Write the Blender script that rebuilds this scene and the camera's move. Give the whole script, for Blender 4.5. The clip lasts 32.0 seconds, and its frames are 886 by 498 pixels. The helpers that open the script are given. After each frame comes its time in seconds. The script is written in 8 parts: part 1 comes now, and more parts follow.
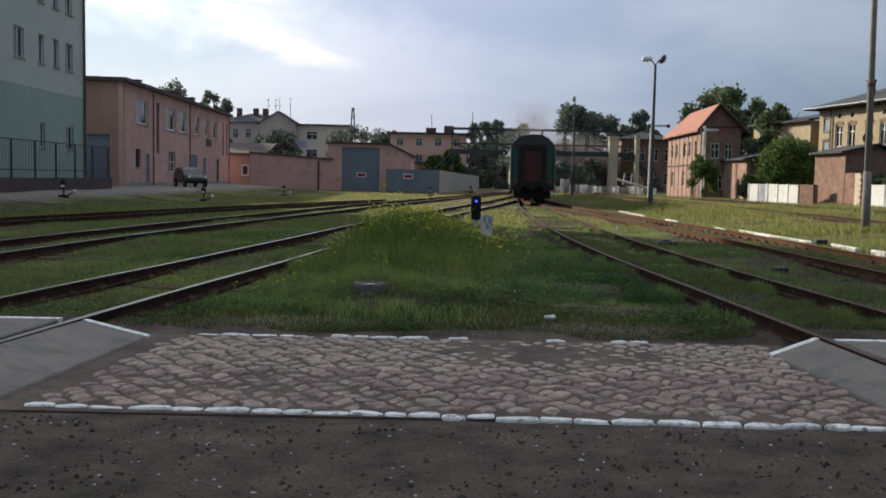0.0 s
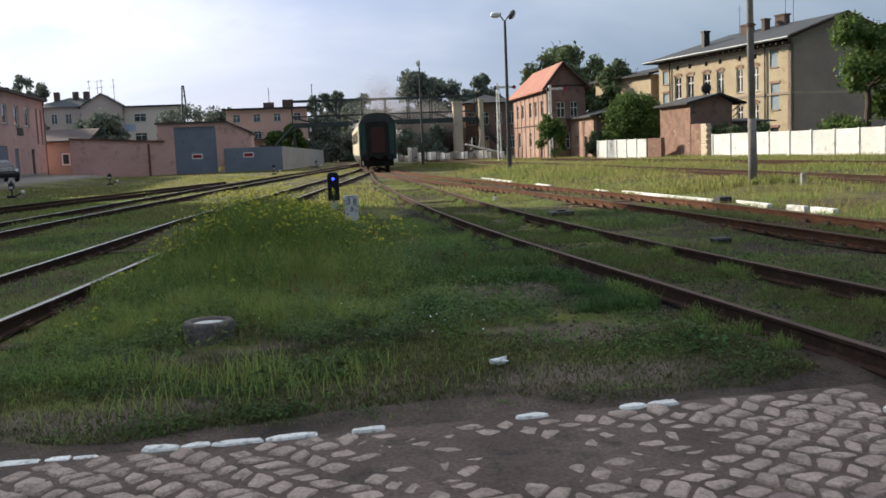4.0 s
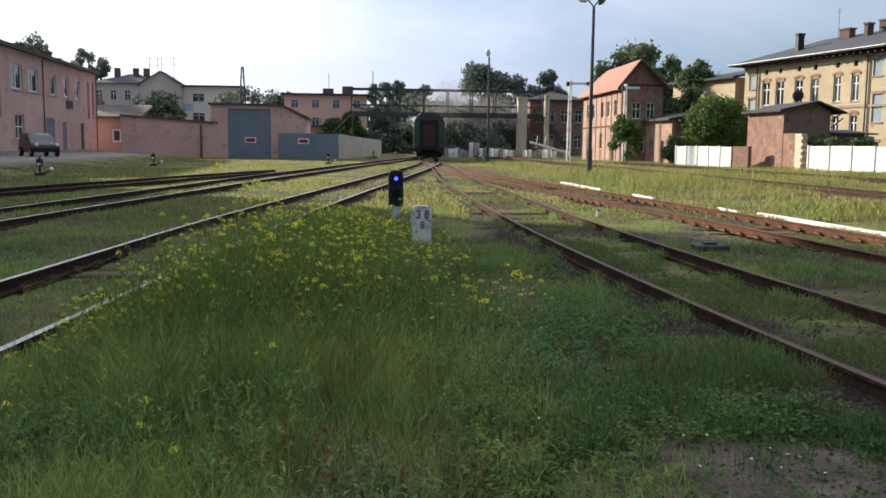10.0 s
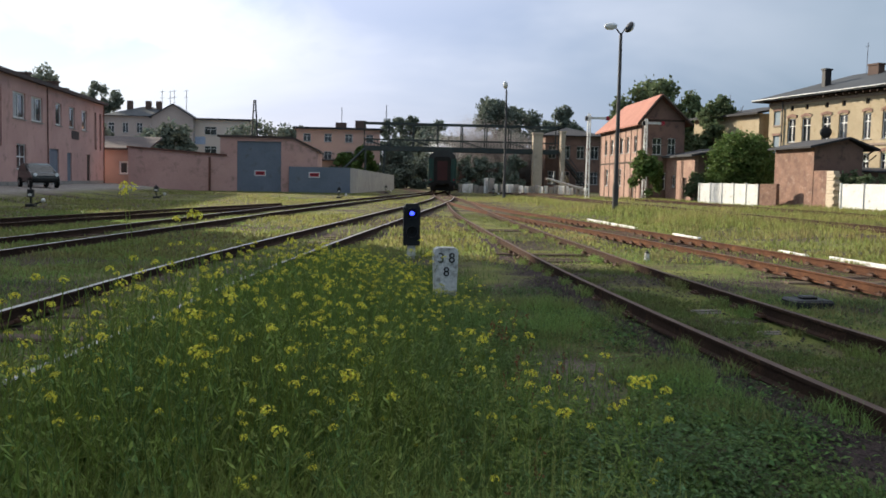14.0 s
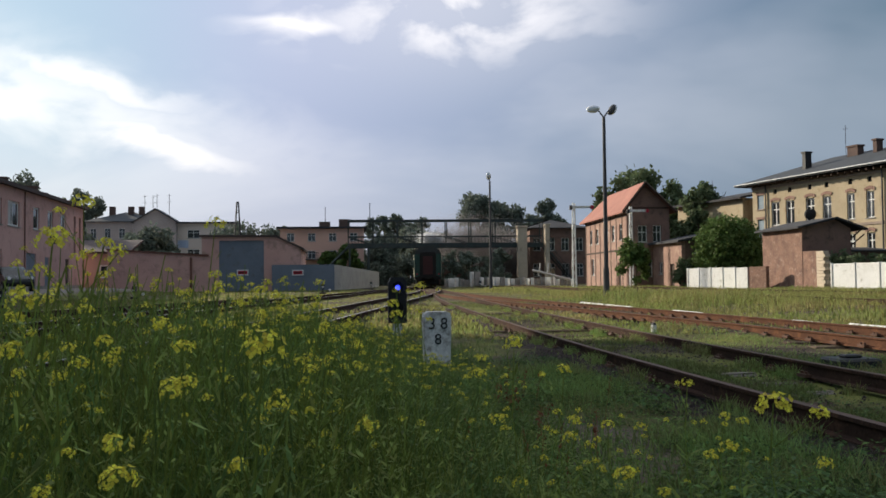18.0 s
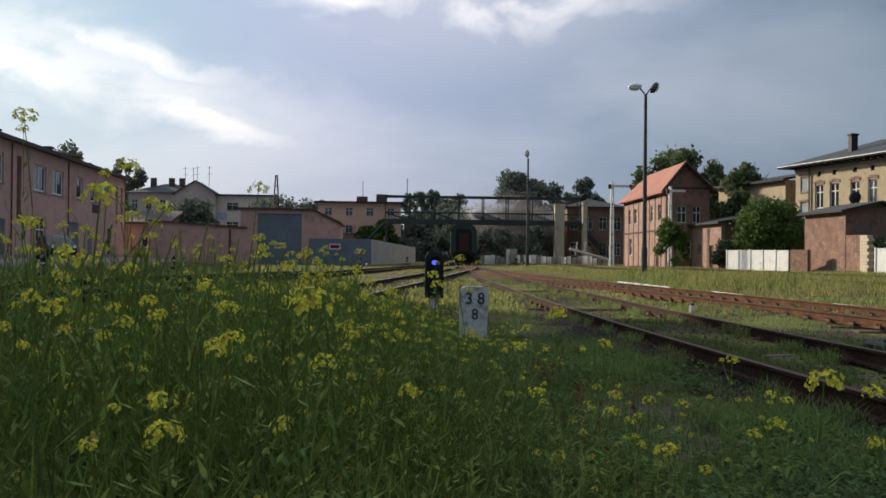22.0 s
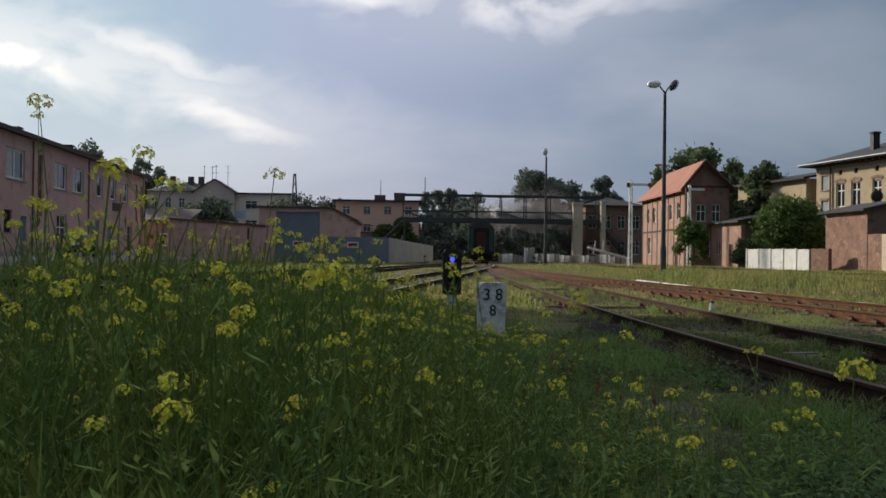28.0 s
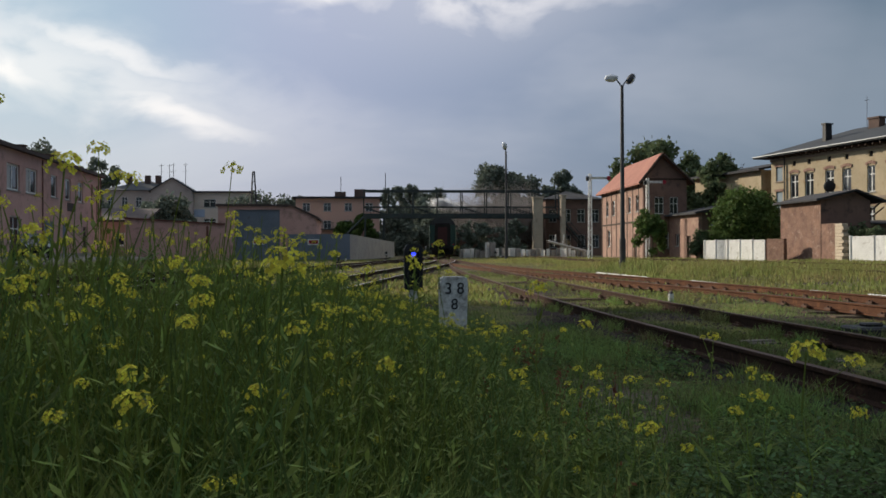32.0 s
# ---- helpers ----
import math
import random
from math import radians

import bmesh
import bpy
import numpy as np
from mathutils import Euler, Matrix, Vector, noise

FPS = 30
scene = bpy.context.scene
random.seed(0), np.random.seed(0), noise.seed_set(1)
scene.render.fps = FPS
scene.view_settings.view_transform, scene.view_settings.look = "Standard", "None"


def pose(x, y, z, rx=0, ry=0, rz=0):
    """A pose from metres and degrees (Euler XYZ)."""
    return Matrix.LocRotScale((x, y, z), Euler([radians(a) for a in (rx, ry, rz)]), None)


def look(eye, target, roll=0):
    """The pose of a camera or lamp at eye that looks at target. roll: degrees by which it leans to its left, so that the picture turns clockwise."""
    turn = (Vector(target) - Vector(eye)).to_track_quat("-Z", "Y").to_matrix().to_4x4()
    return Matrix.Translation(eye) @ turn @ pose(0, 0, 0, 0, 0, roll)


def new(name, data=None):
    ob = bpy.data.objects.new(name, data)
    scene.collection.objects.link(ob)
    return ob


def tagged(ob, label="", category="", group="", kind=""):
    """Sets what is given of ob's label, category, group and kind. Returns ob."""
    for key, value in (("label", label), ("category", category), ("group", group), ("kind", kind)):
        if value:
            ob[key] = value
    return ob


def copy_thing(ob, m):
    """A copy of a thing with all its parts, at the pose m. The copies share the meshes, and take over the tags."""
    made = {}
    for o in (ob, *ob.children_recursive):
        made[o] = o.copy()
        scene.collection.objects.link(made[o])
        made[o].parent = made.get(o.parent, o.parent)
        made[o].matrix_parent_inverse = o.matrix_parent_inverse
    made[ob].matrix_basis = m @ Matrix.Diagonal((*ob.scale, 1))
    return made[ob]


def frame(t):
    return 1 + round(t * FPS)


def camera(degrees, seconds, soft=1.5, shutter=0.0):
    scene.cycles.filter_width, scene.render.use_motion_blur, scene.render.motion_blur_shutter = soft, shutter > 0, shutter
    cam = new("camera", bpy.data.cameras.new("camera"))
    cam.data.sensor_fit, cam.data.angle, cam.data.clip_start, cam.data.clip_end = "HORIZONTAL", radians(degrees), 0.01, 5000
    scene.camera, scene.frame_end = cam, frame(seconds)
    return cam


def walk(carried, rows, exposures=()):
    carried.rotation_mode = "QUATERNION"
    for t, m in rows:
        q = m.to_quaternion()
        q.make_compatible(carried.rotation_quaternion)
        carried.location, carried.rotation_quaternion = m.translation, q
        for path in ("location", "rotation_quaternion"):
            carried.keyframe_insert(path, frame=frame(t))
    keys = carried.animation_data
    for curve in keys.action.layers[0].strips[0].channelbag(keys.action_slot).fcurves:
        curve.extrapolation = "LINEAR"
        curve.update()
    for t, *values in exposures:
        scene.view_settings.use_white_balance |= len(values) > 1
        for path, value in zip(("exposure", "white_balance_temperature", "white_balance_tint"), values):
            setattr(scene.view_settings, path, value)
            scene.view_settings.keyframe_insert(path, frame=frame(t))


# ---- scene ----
cam = camera(51.8, 32.0, soft=1.6, shutter=0.3)
PATH = [
    (0, pose(0.000, -0.000, 1.494, 85.61, -1.17, -0.00)),
    (0.5, pose(-0.011, 0.446, 1.505, 84.01, 0.12, -2.39)),
    (1, pose(-0.057, 0.985, 1.506, 85.58, 0.74, -6.36)),
    (1.5, pose(-0.044, 1.416, 1.516, 84.97, -2.22, -7.38)),
    (2, pose(-0.105, 1.824, 1.500, 85.84, 0.94, -8.83)),
    (2.5, pose(-0.117, 2.220, 1.482, 85.67, -0.26, -8.01)),
    (3, pose(-0.154, 2.667, 1.494, 83.91, 0.28, -6.10)),
    (3.5, pose(-0.192, 3.194, 1.505, 83.67, 3.04, -9.99)),
    (5.5, pose(-0.207, 5.343, 1.536, 83.94, -0.36, -8.28)),
    (6, pose(-0.228, 5.843, 1.570, 85.19, -0.45, -10.91)),
    (6.5, pose(-0.203, 6.234, 1.570, 82.43, -0.16, -11.19)),
    (7, pose(-0.106, 6.743, 1.524, 83.13, -1.78, -9.69)),
    (7.5, pose(-0.131, 7.172, 1.520, 85.35, -0.87, -9.32)),
    (8, pose(-0.115, 7.536, 1.526, 83.68, 0.41, -5.23)),
    (8.5, pose(-0.114, 7.904, 1.550, 84.49, -1.22, -5.96)),
    (9, pose(-0.161, 8.332, 1.576, 84.31, 0.86, -8.44)),
    (9.5, pose(-0.113, 8.683, 1.539, 84.32, -0.16, -7.48)),
    (10, pose(-0.090, 9.048, 1.556, 83.45, -0.64, -6.29)),
    (10.5, pose(-0.098, 9.421, 1.541, 87.98, -0.22, -7.72)),
    (11, pose(-0.063, 9.799, 1.512, 86.95, -0.31, -6.14)),
    (11.5, pose(-0.042, 10.201, 1.525, 85.78, -1.74, -7.73)),
    (12, pose(-0.035, 10.610, 1.529, 83.49, 0.83, -9.88)),
    (12.5, pose(0.059, 11.040, 1.505, 86.61, -2.18, -5.77)),
    (13, pose(0.070, 11.379, 1.524, 85.11, -1.41, -5.33)),
    (13.5, pose(0.027, 11.617, 1.475, 87.73, -0.82, -8.03)),
    (14, pose(0.008, 11.883, 1.431, 85.69, -1.15, -5.52)),
    (14.5, pose(0.124, 12.149, 1.470, 86.99, -2.10, -4.73)),
    (16.5, pose(0.129, 13.115, 1.129, 90.74, 1.23, -7.11)),
    (17, pose(0.128, 13.168, 1.021, 91.62, 0.29, -4.36)),
    (17.5, pose(0.110, 13.213, 0.994, 89.99, 0.42, -4.96)),
    (18, pose(0.099, 13.204, 0.966, 91.88, 0.60, -6.45)),
    (18.5, pose(0.097, 13.215, 0.946, 92.05, -1.52, -5.26)),
    (19, pose(0.080, 13.226, 0.945, 91.05, -0.83, -5.53)),
    (19.5, pose(0.080, 13.294, 0.948, 90.90, -2.04, -7.44)),
    (20, pose(0.076, 13.237, 0.938, 89.62, -1.41, -3.94)),
    (20.5, pose(0.080, 13.244, 0.941, 89.95, -0.89, -3.85)),
    (21, pose(0.084, 13.242, 0.943, 89.84, -0.56, -4.18)),
    (21.5, pose(0.085, 13.241, 0.945, 90.37, -0.60, -4.37)),
    (22, pose(0.082, 13.235, 0.944, 90.42, -0.57, -4.19)),
    (22.5, pose(0.079, 13.229, 0.944, 90.46, -0.96, -4.09)),
    (23, pose(0.079, 13.219, 0.942, 90.75, -1.13, -4.77)),
    (23.5, pose(0.078, 13.212, 0.939, 92.23, -1.55, -4.16)),
    (24, pose(0.072, 13.213, 0.940, 92.31, -1.82, -5.31)),
    (24.5, pose(0.079, 13.221, 0.946, 92.01, -1.36, -4.26)),
    (26.5, pose(0.094, 13.284, 0.912, 92.09, 0.05, -2.96)),
    (27, pose(0.092, 13.286, 0.913, 91.71, 1.47, -1.82)),
    (27.5, pose(0.087, 13.286, 0.910, 90.90, 0.87, -2.29)),
    (28, pose(0.084, 13.285, 0.911, 90.33, -0.68, -3.08)),
    (28.5, pose(0.086, 13.285, 0.906, 90.13, -0.14, -3.38)),
    (29, pose(0.088, 13.282, 0.905, 90.26, -0.98, -4.25)),
    (29.5, pose(0.086, 13.282, 0.901, 89.62, -0.64, -5.13)),
    (30, pose(0.088, 13.282, 0.903, 90.14, -0.86, -5.41)),
    (30.5, pose(0.086, 13.281, 0.901, 90.16, -0.81, -6.02)),
    (31, pose(0.083, 13.278, 0.898, 90.29, -0.36, -5.81)),
    (31.5, pose(0.084, 13.275, 0.897, 90.25, -0.37, -6.06)),
    (32, pose(0.088, 13.271, 0.899, 90.07, 0.21, -5.50)),
]
EXPOSURES = [(0, 0.46), (2, 0.44), (3.5, 0.68), (5.5, 0.96), (9, 1.07), (11, 0.98), (12, 0.76), (13, 0.86), (14.5, 0.72), (16.5, 0.42), (21, 0.30), (24.5, 0.13), (32, 0.03)]
walk(cam, PATH, EXPOSURES)

# ---- light: hazy low sun ahead on the left, broken cloud ----
SUN_AZ, SUN_EL = 41.5, 20.0          # degrees left of straight ahead, and above the horizon
SUN_WAY = Vector((-math.sin(radians(SUN_AZ)) * math.cos(radians(SUN_EL)),
                  math.cos(radians(SUN_AZ)) * math.cos(radians(SUN_EL)), math.sin(radians(SUN_EL))))
sun = new("sun", bpy.data.lights.new("sun", "SUN"))
sun.data.energy, sun.data.angle, sun.data.color = 4.8, radians(1.5), (1.0, 0.89, 0.72)
sun.matrix_basis = look(SUN_WAY * 300, (0, 0, 0))


def sky():
    world = bpy.data.worlds.new("sky")
    scene.world = world
    world.use_nodes = True
    nt = world.node_tree
    nt.nodes.clear()
    N, K = nt.nodes.new, nt.links.new
    out, bg = N("ShaderNodeOutputWorld"), N("ShaderNodeBackground")
    tex = N("ShaderNodeTexSky")
    tex.sky_type, tex.sun_disc = "NISHITA", False
    tex.sun_elevation, tex.sun_rotation = radians(SUN_EL), radians(360 - SUN_AZ)
    tex.air_density, tex.dust_density = 1.2, 1.5
    co = N("ShaderNodeTexCoord")
    sep = N("ShaderNodeSeparateXYZ")
    K(co.outputs["Generated"], sep.inputs[0])

    def math_node(op, a, b=None, clamp=False):
        m = N("ShaderNodeMath")
        m.operation, m.use_clamp = op, clamp
        for i, v in enumerate((a, b)):
            if v is None:
                continue
            if isinstance(v, (int, float)):
                m.inputs[i].default_value = v
            else:
                K(v, m.inputs[i])
        return m.outputs[0]

    zz = math_node("ADD", math_node("MAXIMUM", sep.outputs[2], 0.0), 0.16)
    px, py = math_node("DIVIDE", sep.outputs[0], zz), math_node("DIVIDE", sep.outputs[1], zz)
    vec = N("ShaderNodeCombineXYZ")
    K(px, vec.inputs[0]), K(py, vec.inputs[1])
    vec.inputs[2].default_value = 3.7

    def clouds(scale, detail, lo, hi, warp):
        n = N("ShaderNodeTexNoise")
        n.inputs["Scale"].default_value, n.inputs["Detail"].default_value = scale, detail
        n.inputs["Roughness"].default_value, n.inputs["Distortion"].default_value = 0.55, warp
        K(vec.outputs[0], n.inputs["Vector"])
        r = N("ShaderNodeMapRange")
        r.interpolation_type = "SMOOTHSTEP"
        r.inputs[1].default_value, r.inputs[2].default_value = lo, hi
        K(n.outputs["Fac"], r.inputs[0])
        return r.outputs[0]

    # how near the sun a place of the sky is
    dot = N("ShaderNodeVectorMath")
    dot.operation = "DOT_PRODUCT"
    K(co.outputs["Generated"], dot.inputs[0])
    dot.inputs[1].default_value = SUN_WAY
    near = N("ShaderNodeMapRange")
    near.inputs[1].default_value, near.inputs[2].default_value = 0.36, 0.985
    K(dot.outputs["Value"], near.inputs[0])

    def mix(fac, a, b):
        m = N("ShaderNodeMix")
        m.data_type = "RGBA"
        if isinstance(fac, (int, float)):
            m.inputs["Factor"].default_value = fac
        else:
            K(fac, m.inputs["Factor"])
        for key, v in (("A", a), ("B", b)):
            socket = [s for s in m.inputs if s.name == key and s.type == "RGBA"][0]
            if isinstance(v, tuple):
                socket.default_value = (*v, 1)
            else:
                K(v, socket)
        return [s for s in m.outputs if s.type == "RGBA"][0]

    az, el = math_node("ARCTAN2", sep.outputs[0], sep.outputs[1]), math_node("ARCSINE", sep.outputs[2])
    flat = N("ShaderNodeCombineXYZ")
    K(math_node("MULTIPLY", az, 9.0), flat.inputs[0]), K(math_node("MULTIPLY", el, 17.0), flat.inputs[1])
    tufts = N("ShaderNodeTexNoise")
    tufts.inputs["Scale"].default_value, tufts.inputs["Detail"].default_value, tufts.inputs["Distortion"].default_value = 1.0, 7, 0.3
    K(flat.outputs[0], tufts.inputs["Vector"])
    tuft = tufts.outputs["Fac"]

    def step(v, lo, hi):
        r = N("ShaderNodeMapRange")
        r.interpolation_type = "SMOOTHSTEP"
        r.inputs[1].default_value, r.inputs[2].default_value = lo, hi
        K(v, r.inputs[0])
        return r.outputs[0]

    def hump(v, middle, width):
        d = math_node("DIVIDE", math_node("SUBTRACT", v, middle), width)
        return math_node("POWER", 2.718, math_node("MULTIPLY", math_node("MULTIPLY", d, d), -1.0))

    # long sunlit streaks sloping away from the sun, and bright heaps high ahead
    def streak(a0, e0, a1, e1, width, ragged):
        """A bank of cloud from one place of the sky (azimuth, height) to another."""
        da, de = a1 - a0, e1 - e0
        long = math.hypot(da, de)
        pa, pe = math_node("SUBTRACT", az, (a0 + a1) / 2), math_node("SUBTRACT", el, (e0 + e1) / 2)
        along = math_node("ADD", math_node("MULTIPLY", pa, da / long), math_node("MULTIPLY", pe, de / long))
        across = math_node("ADD", math_node("MULTIPLY", pa, -de / long), math_node("MULTIPLY", pe, da / long))
        across = math_node("ADD", across, math_node("MULTIPLY", math_node("SUBTRACT", tuft, 0.5), ragged))
        return math_node("MULTIPLY", hump(along, 0.0, long * 0.52), hump(across, 0.0, width))

    def most(*v):
        out_ = v[0]
        for w in v[1:]:
            out_ = math_node("MAXIMUM", out_, w)
        return out_

    bank = most(streak(-0.50, 0.215, -0.30, 0.166, 0.017, 0.09), math_node("MULTIPLY", streak(-0.36, 0.222, -0.15, 0.185, 0.016, 0.11), 0.72),
                math_node("MULTIPLY", streak(-0.27, 0.163, -0.09, 0.118, 0.021, 0.09), 0.95), math_node("MULTIPLY", streak(-0.55, 0.235, -0.02, 0.125, 0.042, 0.15), 0.55))
    bank = math_node("MULTIPLY", bank, step(tuft, 0.22, 0.5))
    heap = most(math_node("MULTIPLY", streak(-0.10, 0.268, 0.02, 0.276, 0.012, 0.06), 0.8),
                math_node("MULTIPLY", math_node("MULTIPLY", step(el, 0.20, 0.285), hump(az, 0.14, 0.16)), step(tuft, 0.36, 0.62)),
                math_node("MULTIPLY", math_node("MULTIPLY", step(el, 0.15, 0.30), hump(az, 0.16, 0.22)), 0.30))
    cool = mix(step(az, -0.02, -0.32), SKY_LIGHT, SKY_COOL)
    grey = mix(near.outputs[0], SKY_DARK, cool)
    bright = mix(near.outputs[0], SKY_EDGE, SKY_GLOW)
    haze = math_node("MULTIPLY", clouds(0.4, 5, 0.42, 0.7, 0.3), 0.28)
    body = mix(math_node("MAXIMUM", haze, math_node("MAXIMUM", math_node("MULTIPLY", bank, 0.85), heap)), grey, bright)
    low = N("ShaderNodeMapRange")
    low.inputs[1].default_value, low.inputs[2].default_value = 0.0, 0.16
    low.inputs[3].default_value, low.inputs[4].default_value = 0.75, 0.0
    K(sep.outputs[2], low.inputs[0])
    body = mix(math_node("MULTIPLY", step(el, 0.45, 1.0), 0.75), body, SKY_TOP)
    body = mix(low.outputs[0], body, mix(near.outputs[0], SKY_LOW, SKY_LOW_SUN))
    gain = N("ShaderNodeVectorMath")
    gain.operation = "SCALE"
    gain.inputs["Scale"].default_value = 0.1
    K(tex.outputs[0], gain.inputs[0])
    final = mix(0.88, gain.outputs[0], body)
    K(final, bg.inputs[0])
    bg.inputs[1].default_value = 1.0
    K(bg.outputs[0], out.inputs[0])


SKY_DARK, SKY_LIGHT, SKY_EDGE, SKY_GLOW = (0.053, 0.118, 0.186), (0.48, 0.525, 0.75), (0.68, 0.69, 0.79), (1.28, 1.20, 1.12)
SKY_COOL = (0.37, 0.53, 0.68)
SKY_TOP = (0.84, 0.86, 0.92)
SKY_LOW, SKY_LOW_SUN = (0.145, 0.207, 0.32), (0.475, 0.52, 0.68)
sky()


# ---- materials ----
def material(name, c1, c2, scale=2.0, rough=0.8, metal=0.0, bump=0.3, fine=40.0, spread=0.25, rand=0.0, c3=None, amount3=0.5, spec=0.3, island=0.0, trans=0.0, stretch=(1, 1, 1), dist=0.02):
    """Two colours in broad patches, fine grain over them, relief; a third colour as stains."""
    m = bpy.data.materials.new(name)
    m.use_nodes = True
    nt = m.node_tree
    N, K = nt.nodes.new, nt.links.new
    p = nt.nodes["Principled BSDF"]
    co = N("ShaderNodeTexCoord")
    mp = N("ShaderNodeMapping")
    mp.inputs["Scale"].default_value = stretch
    K(co.outputs["Object"], mp.inputs[0])

    def noise_tex(s, d=5.0, r=0.6):
        n = N("ShaderNodeTexNoise")
        n.inputs["Scale"].default_value, n.inputs["Detail"].default_value, n.inputs["Roughness"].default_value = s, d, r
        K(mp.outputs[0], n.inputs["Vector"])
        return n.outputs["Fac"]

    def ramp(fac, lo, hi, a=0.0, b=1.0):
        r = N("ShaderNodeMapRange")
        for i, v in enumerate((lo, hi, a, b)):
            r.inputs[i + 1].default_value = v
        K(fac, r.inputs[0])
        return r.outputs[0]

    def mix(fac, a, b, blend="MIX"):
        x = N("ShaderNodeMix")
        x.data_type, x.blend_type = "RGBA", blend
        if isinstance(fac, float):
            x.inputs["Factor"].default_value = fac
        else:
            K(fac, x.inputs["Factor"])
        for key, v in (("A", a), ("B", b)):
            socket = [s for s in x.inputs if s.name == key and s.type == "RGBA"][0]
            if isinstance(v, tuple):
                socket.default_value = (*v, 1)
            else:
                K(v, socket)
        return [s for s in x.outputs if s.type == "RGBA"][0]

    col = mix(ramp(noise_tex(scale), 0.35, 0.65), c1, c2)
    grain = noise_tex(fine, 3.0)
    if c3:
        col = mix(ramp(noise_tex(scale * 2.7, 8.0, 0.7), 0.62 - 0.25 * amount3, 0.75 - 0.2 * amount3), col, c3)
    hsv = N("ShaderNodeHueSaturation")
    K(col, hsv.inputs["Color"])
    val = ramp(grain, 0.25, 0.75, 1 - spread, 1 + spread)
    if rand or island:
        if island:
            src = N("ShaderNodeNewGeometry").outputs["Random Per Island"]
        else:
            src = N("ShaderNodeObjectInfo").outputs["Random"]
        a = rand or island
        mul = N("ShaderNodeMath")
        mul.operation = "MULTIPLY"
        K(val, mul.inputs[0]), K(ramp(src, 0, 1, 1 - a, 1 + a), mul.inputs[1])
        val = mul.outputs[0]
        K(ramp(src, 0, 1, 0.5 - 0.025 * a * 2, 0.5 + 0.025 * a * 2), hsv.inputs["Hue"])
    K(val, hsv.inputs["Value"])
    K(hsv.outputs[0], p.inputs["Base Color"])
    p.inputs["Metallic"].default_value = metal
    p.inputs["Specular IOR Level"].default_value = spec
    K(ramp(grain, 0.2, 0.8, max(rough - 0.1, 0.03), min(rough + 0.1, 1)), p.inputs["Roughness"])
    if bump:
        b = N("ShaderNodeBump")
        b.inputs["Strength"].default_value, b.inputs["Distance"].default_value = bump, dist
        K(grain, b.inputs["Height"])
        K(b.outputs[0], p.inputs["Normal"])
    if trans:
        t, add = N("ShaderNodeBsdfTranslucent"), N("ShaderNodeMixShader")
        K(hsv.outputs[0], t.inputs[0])
        add.inputs[0].default_value = trans
        K(p.outputs[0], add.inputs[1]), K(t.outputs[0], add.inputs[2])
        K(add.outputs[0], nt.nodes["Material Output"].inputs[0])
    return m


def glass_material(name, tint, rough=0.05):
    m = bpy.data.materials.new(name)
    m.use_nodes = True
    p = m.node_tree.nodes["Principled BSDF"]
    p.inputs["Base Color"].default_value = (*tint, 1)
    p.inputs["Roughness"].default_value, p.inputs["Specular IOR Level"].default_value = rough, 0.8 if rough < 0.2 else 0.3
    return m


def lamp_material(name, colour, strength):
    m = bpy.data.materials.new(name)
    m.use_nodes = True
    p = m.node_tree.nodes["Principled BSDF"]
    p.inputs["Base Color"].default_value = (*colour, 1)
    p.inputs["Emission Color"].default_value, p.inputs["Emission Strength"].default_value = (*colour, 1), strength
    return m


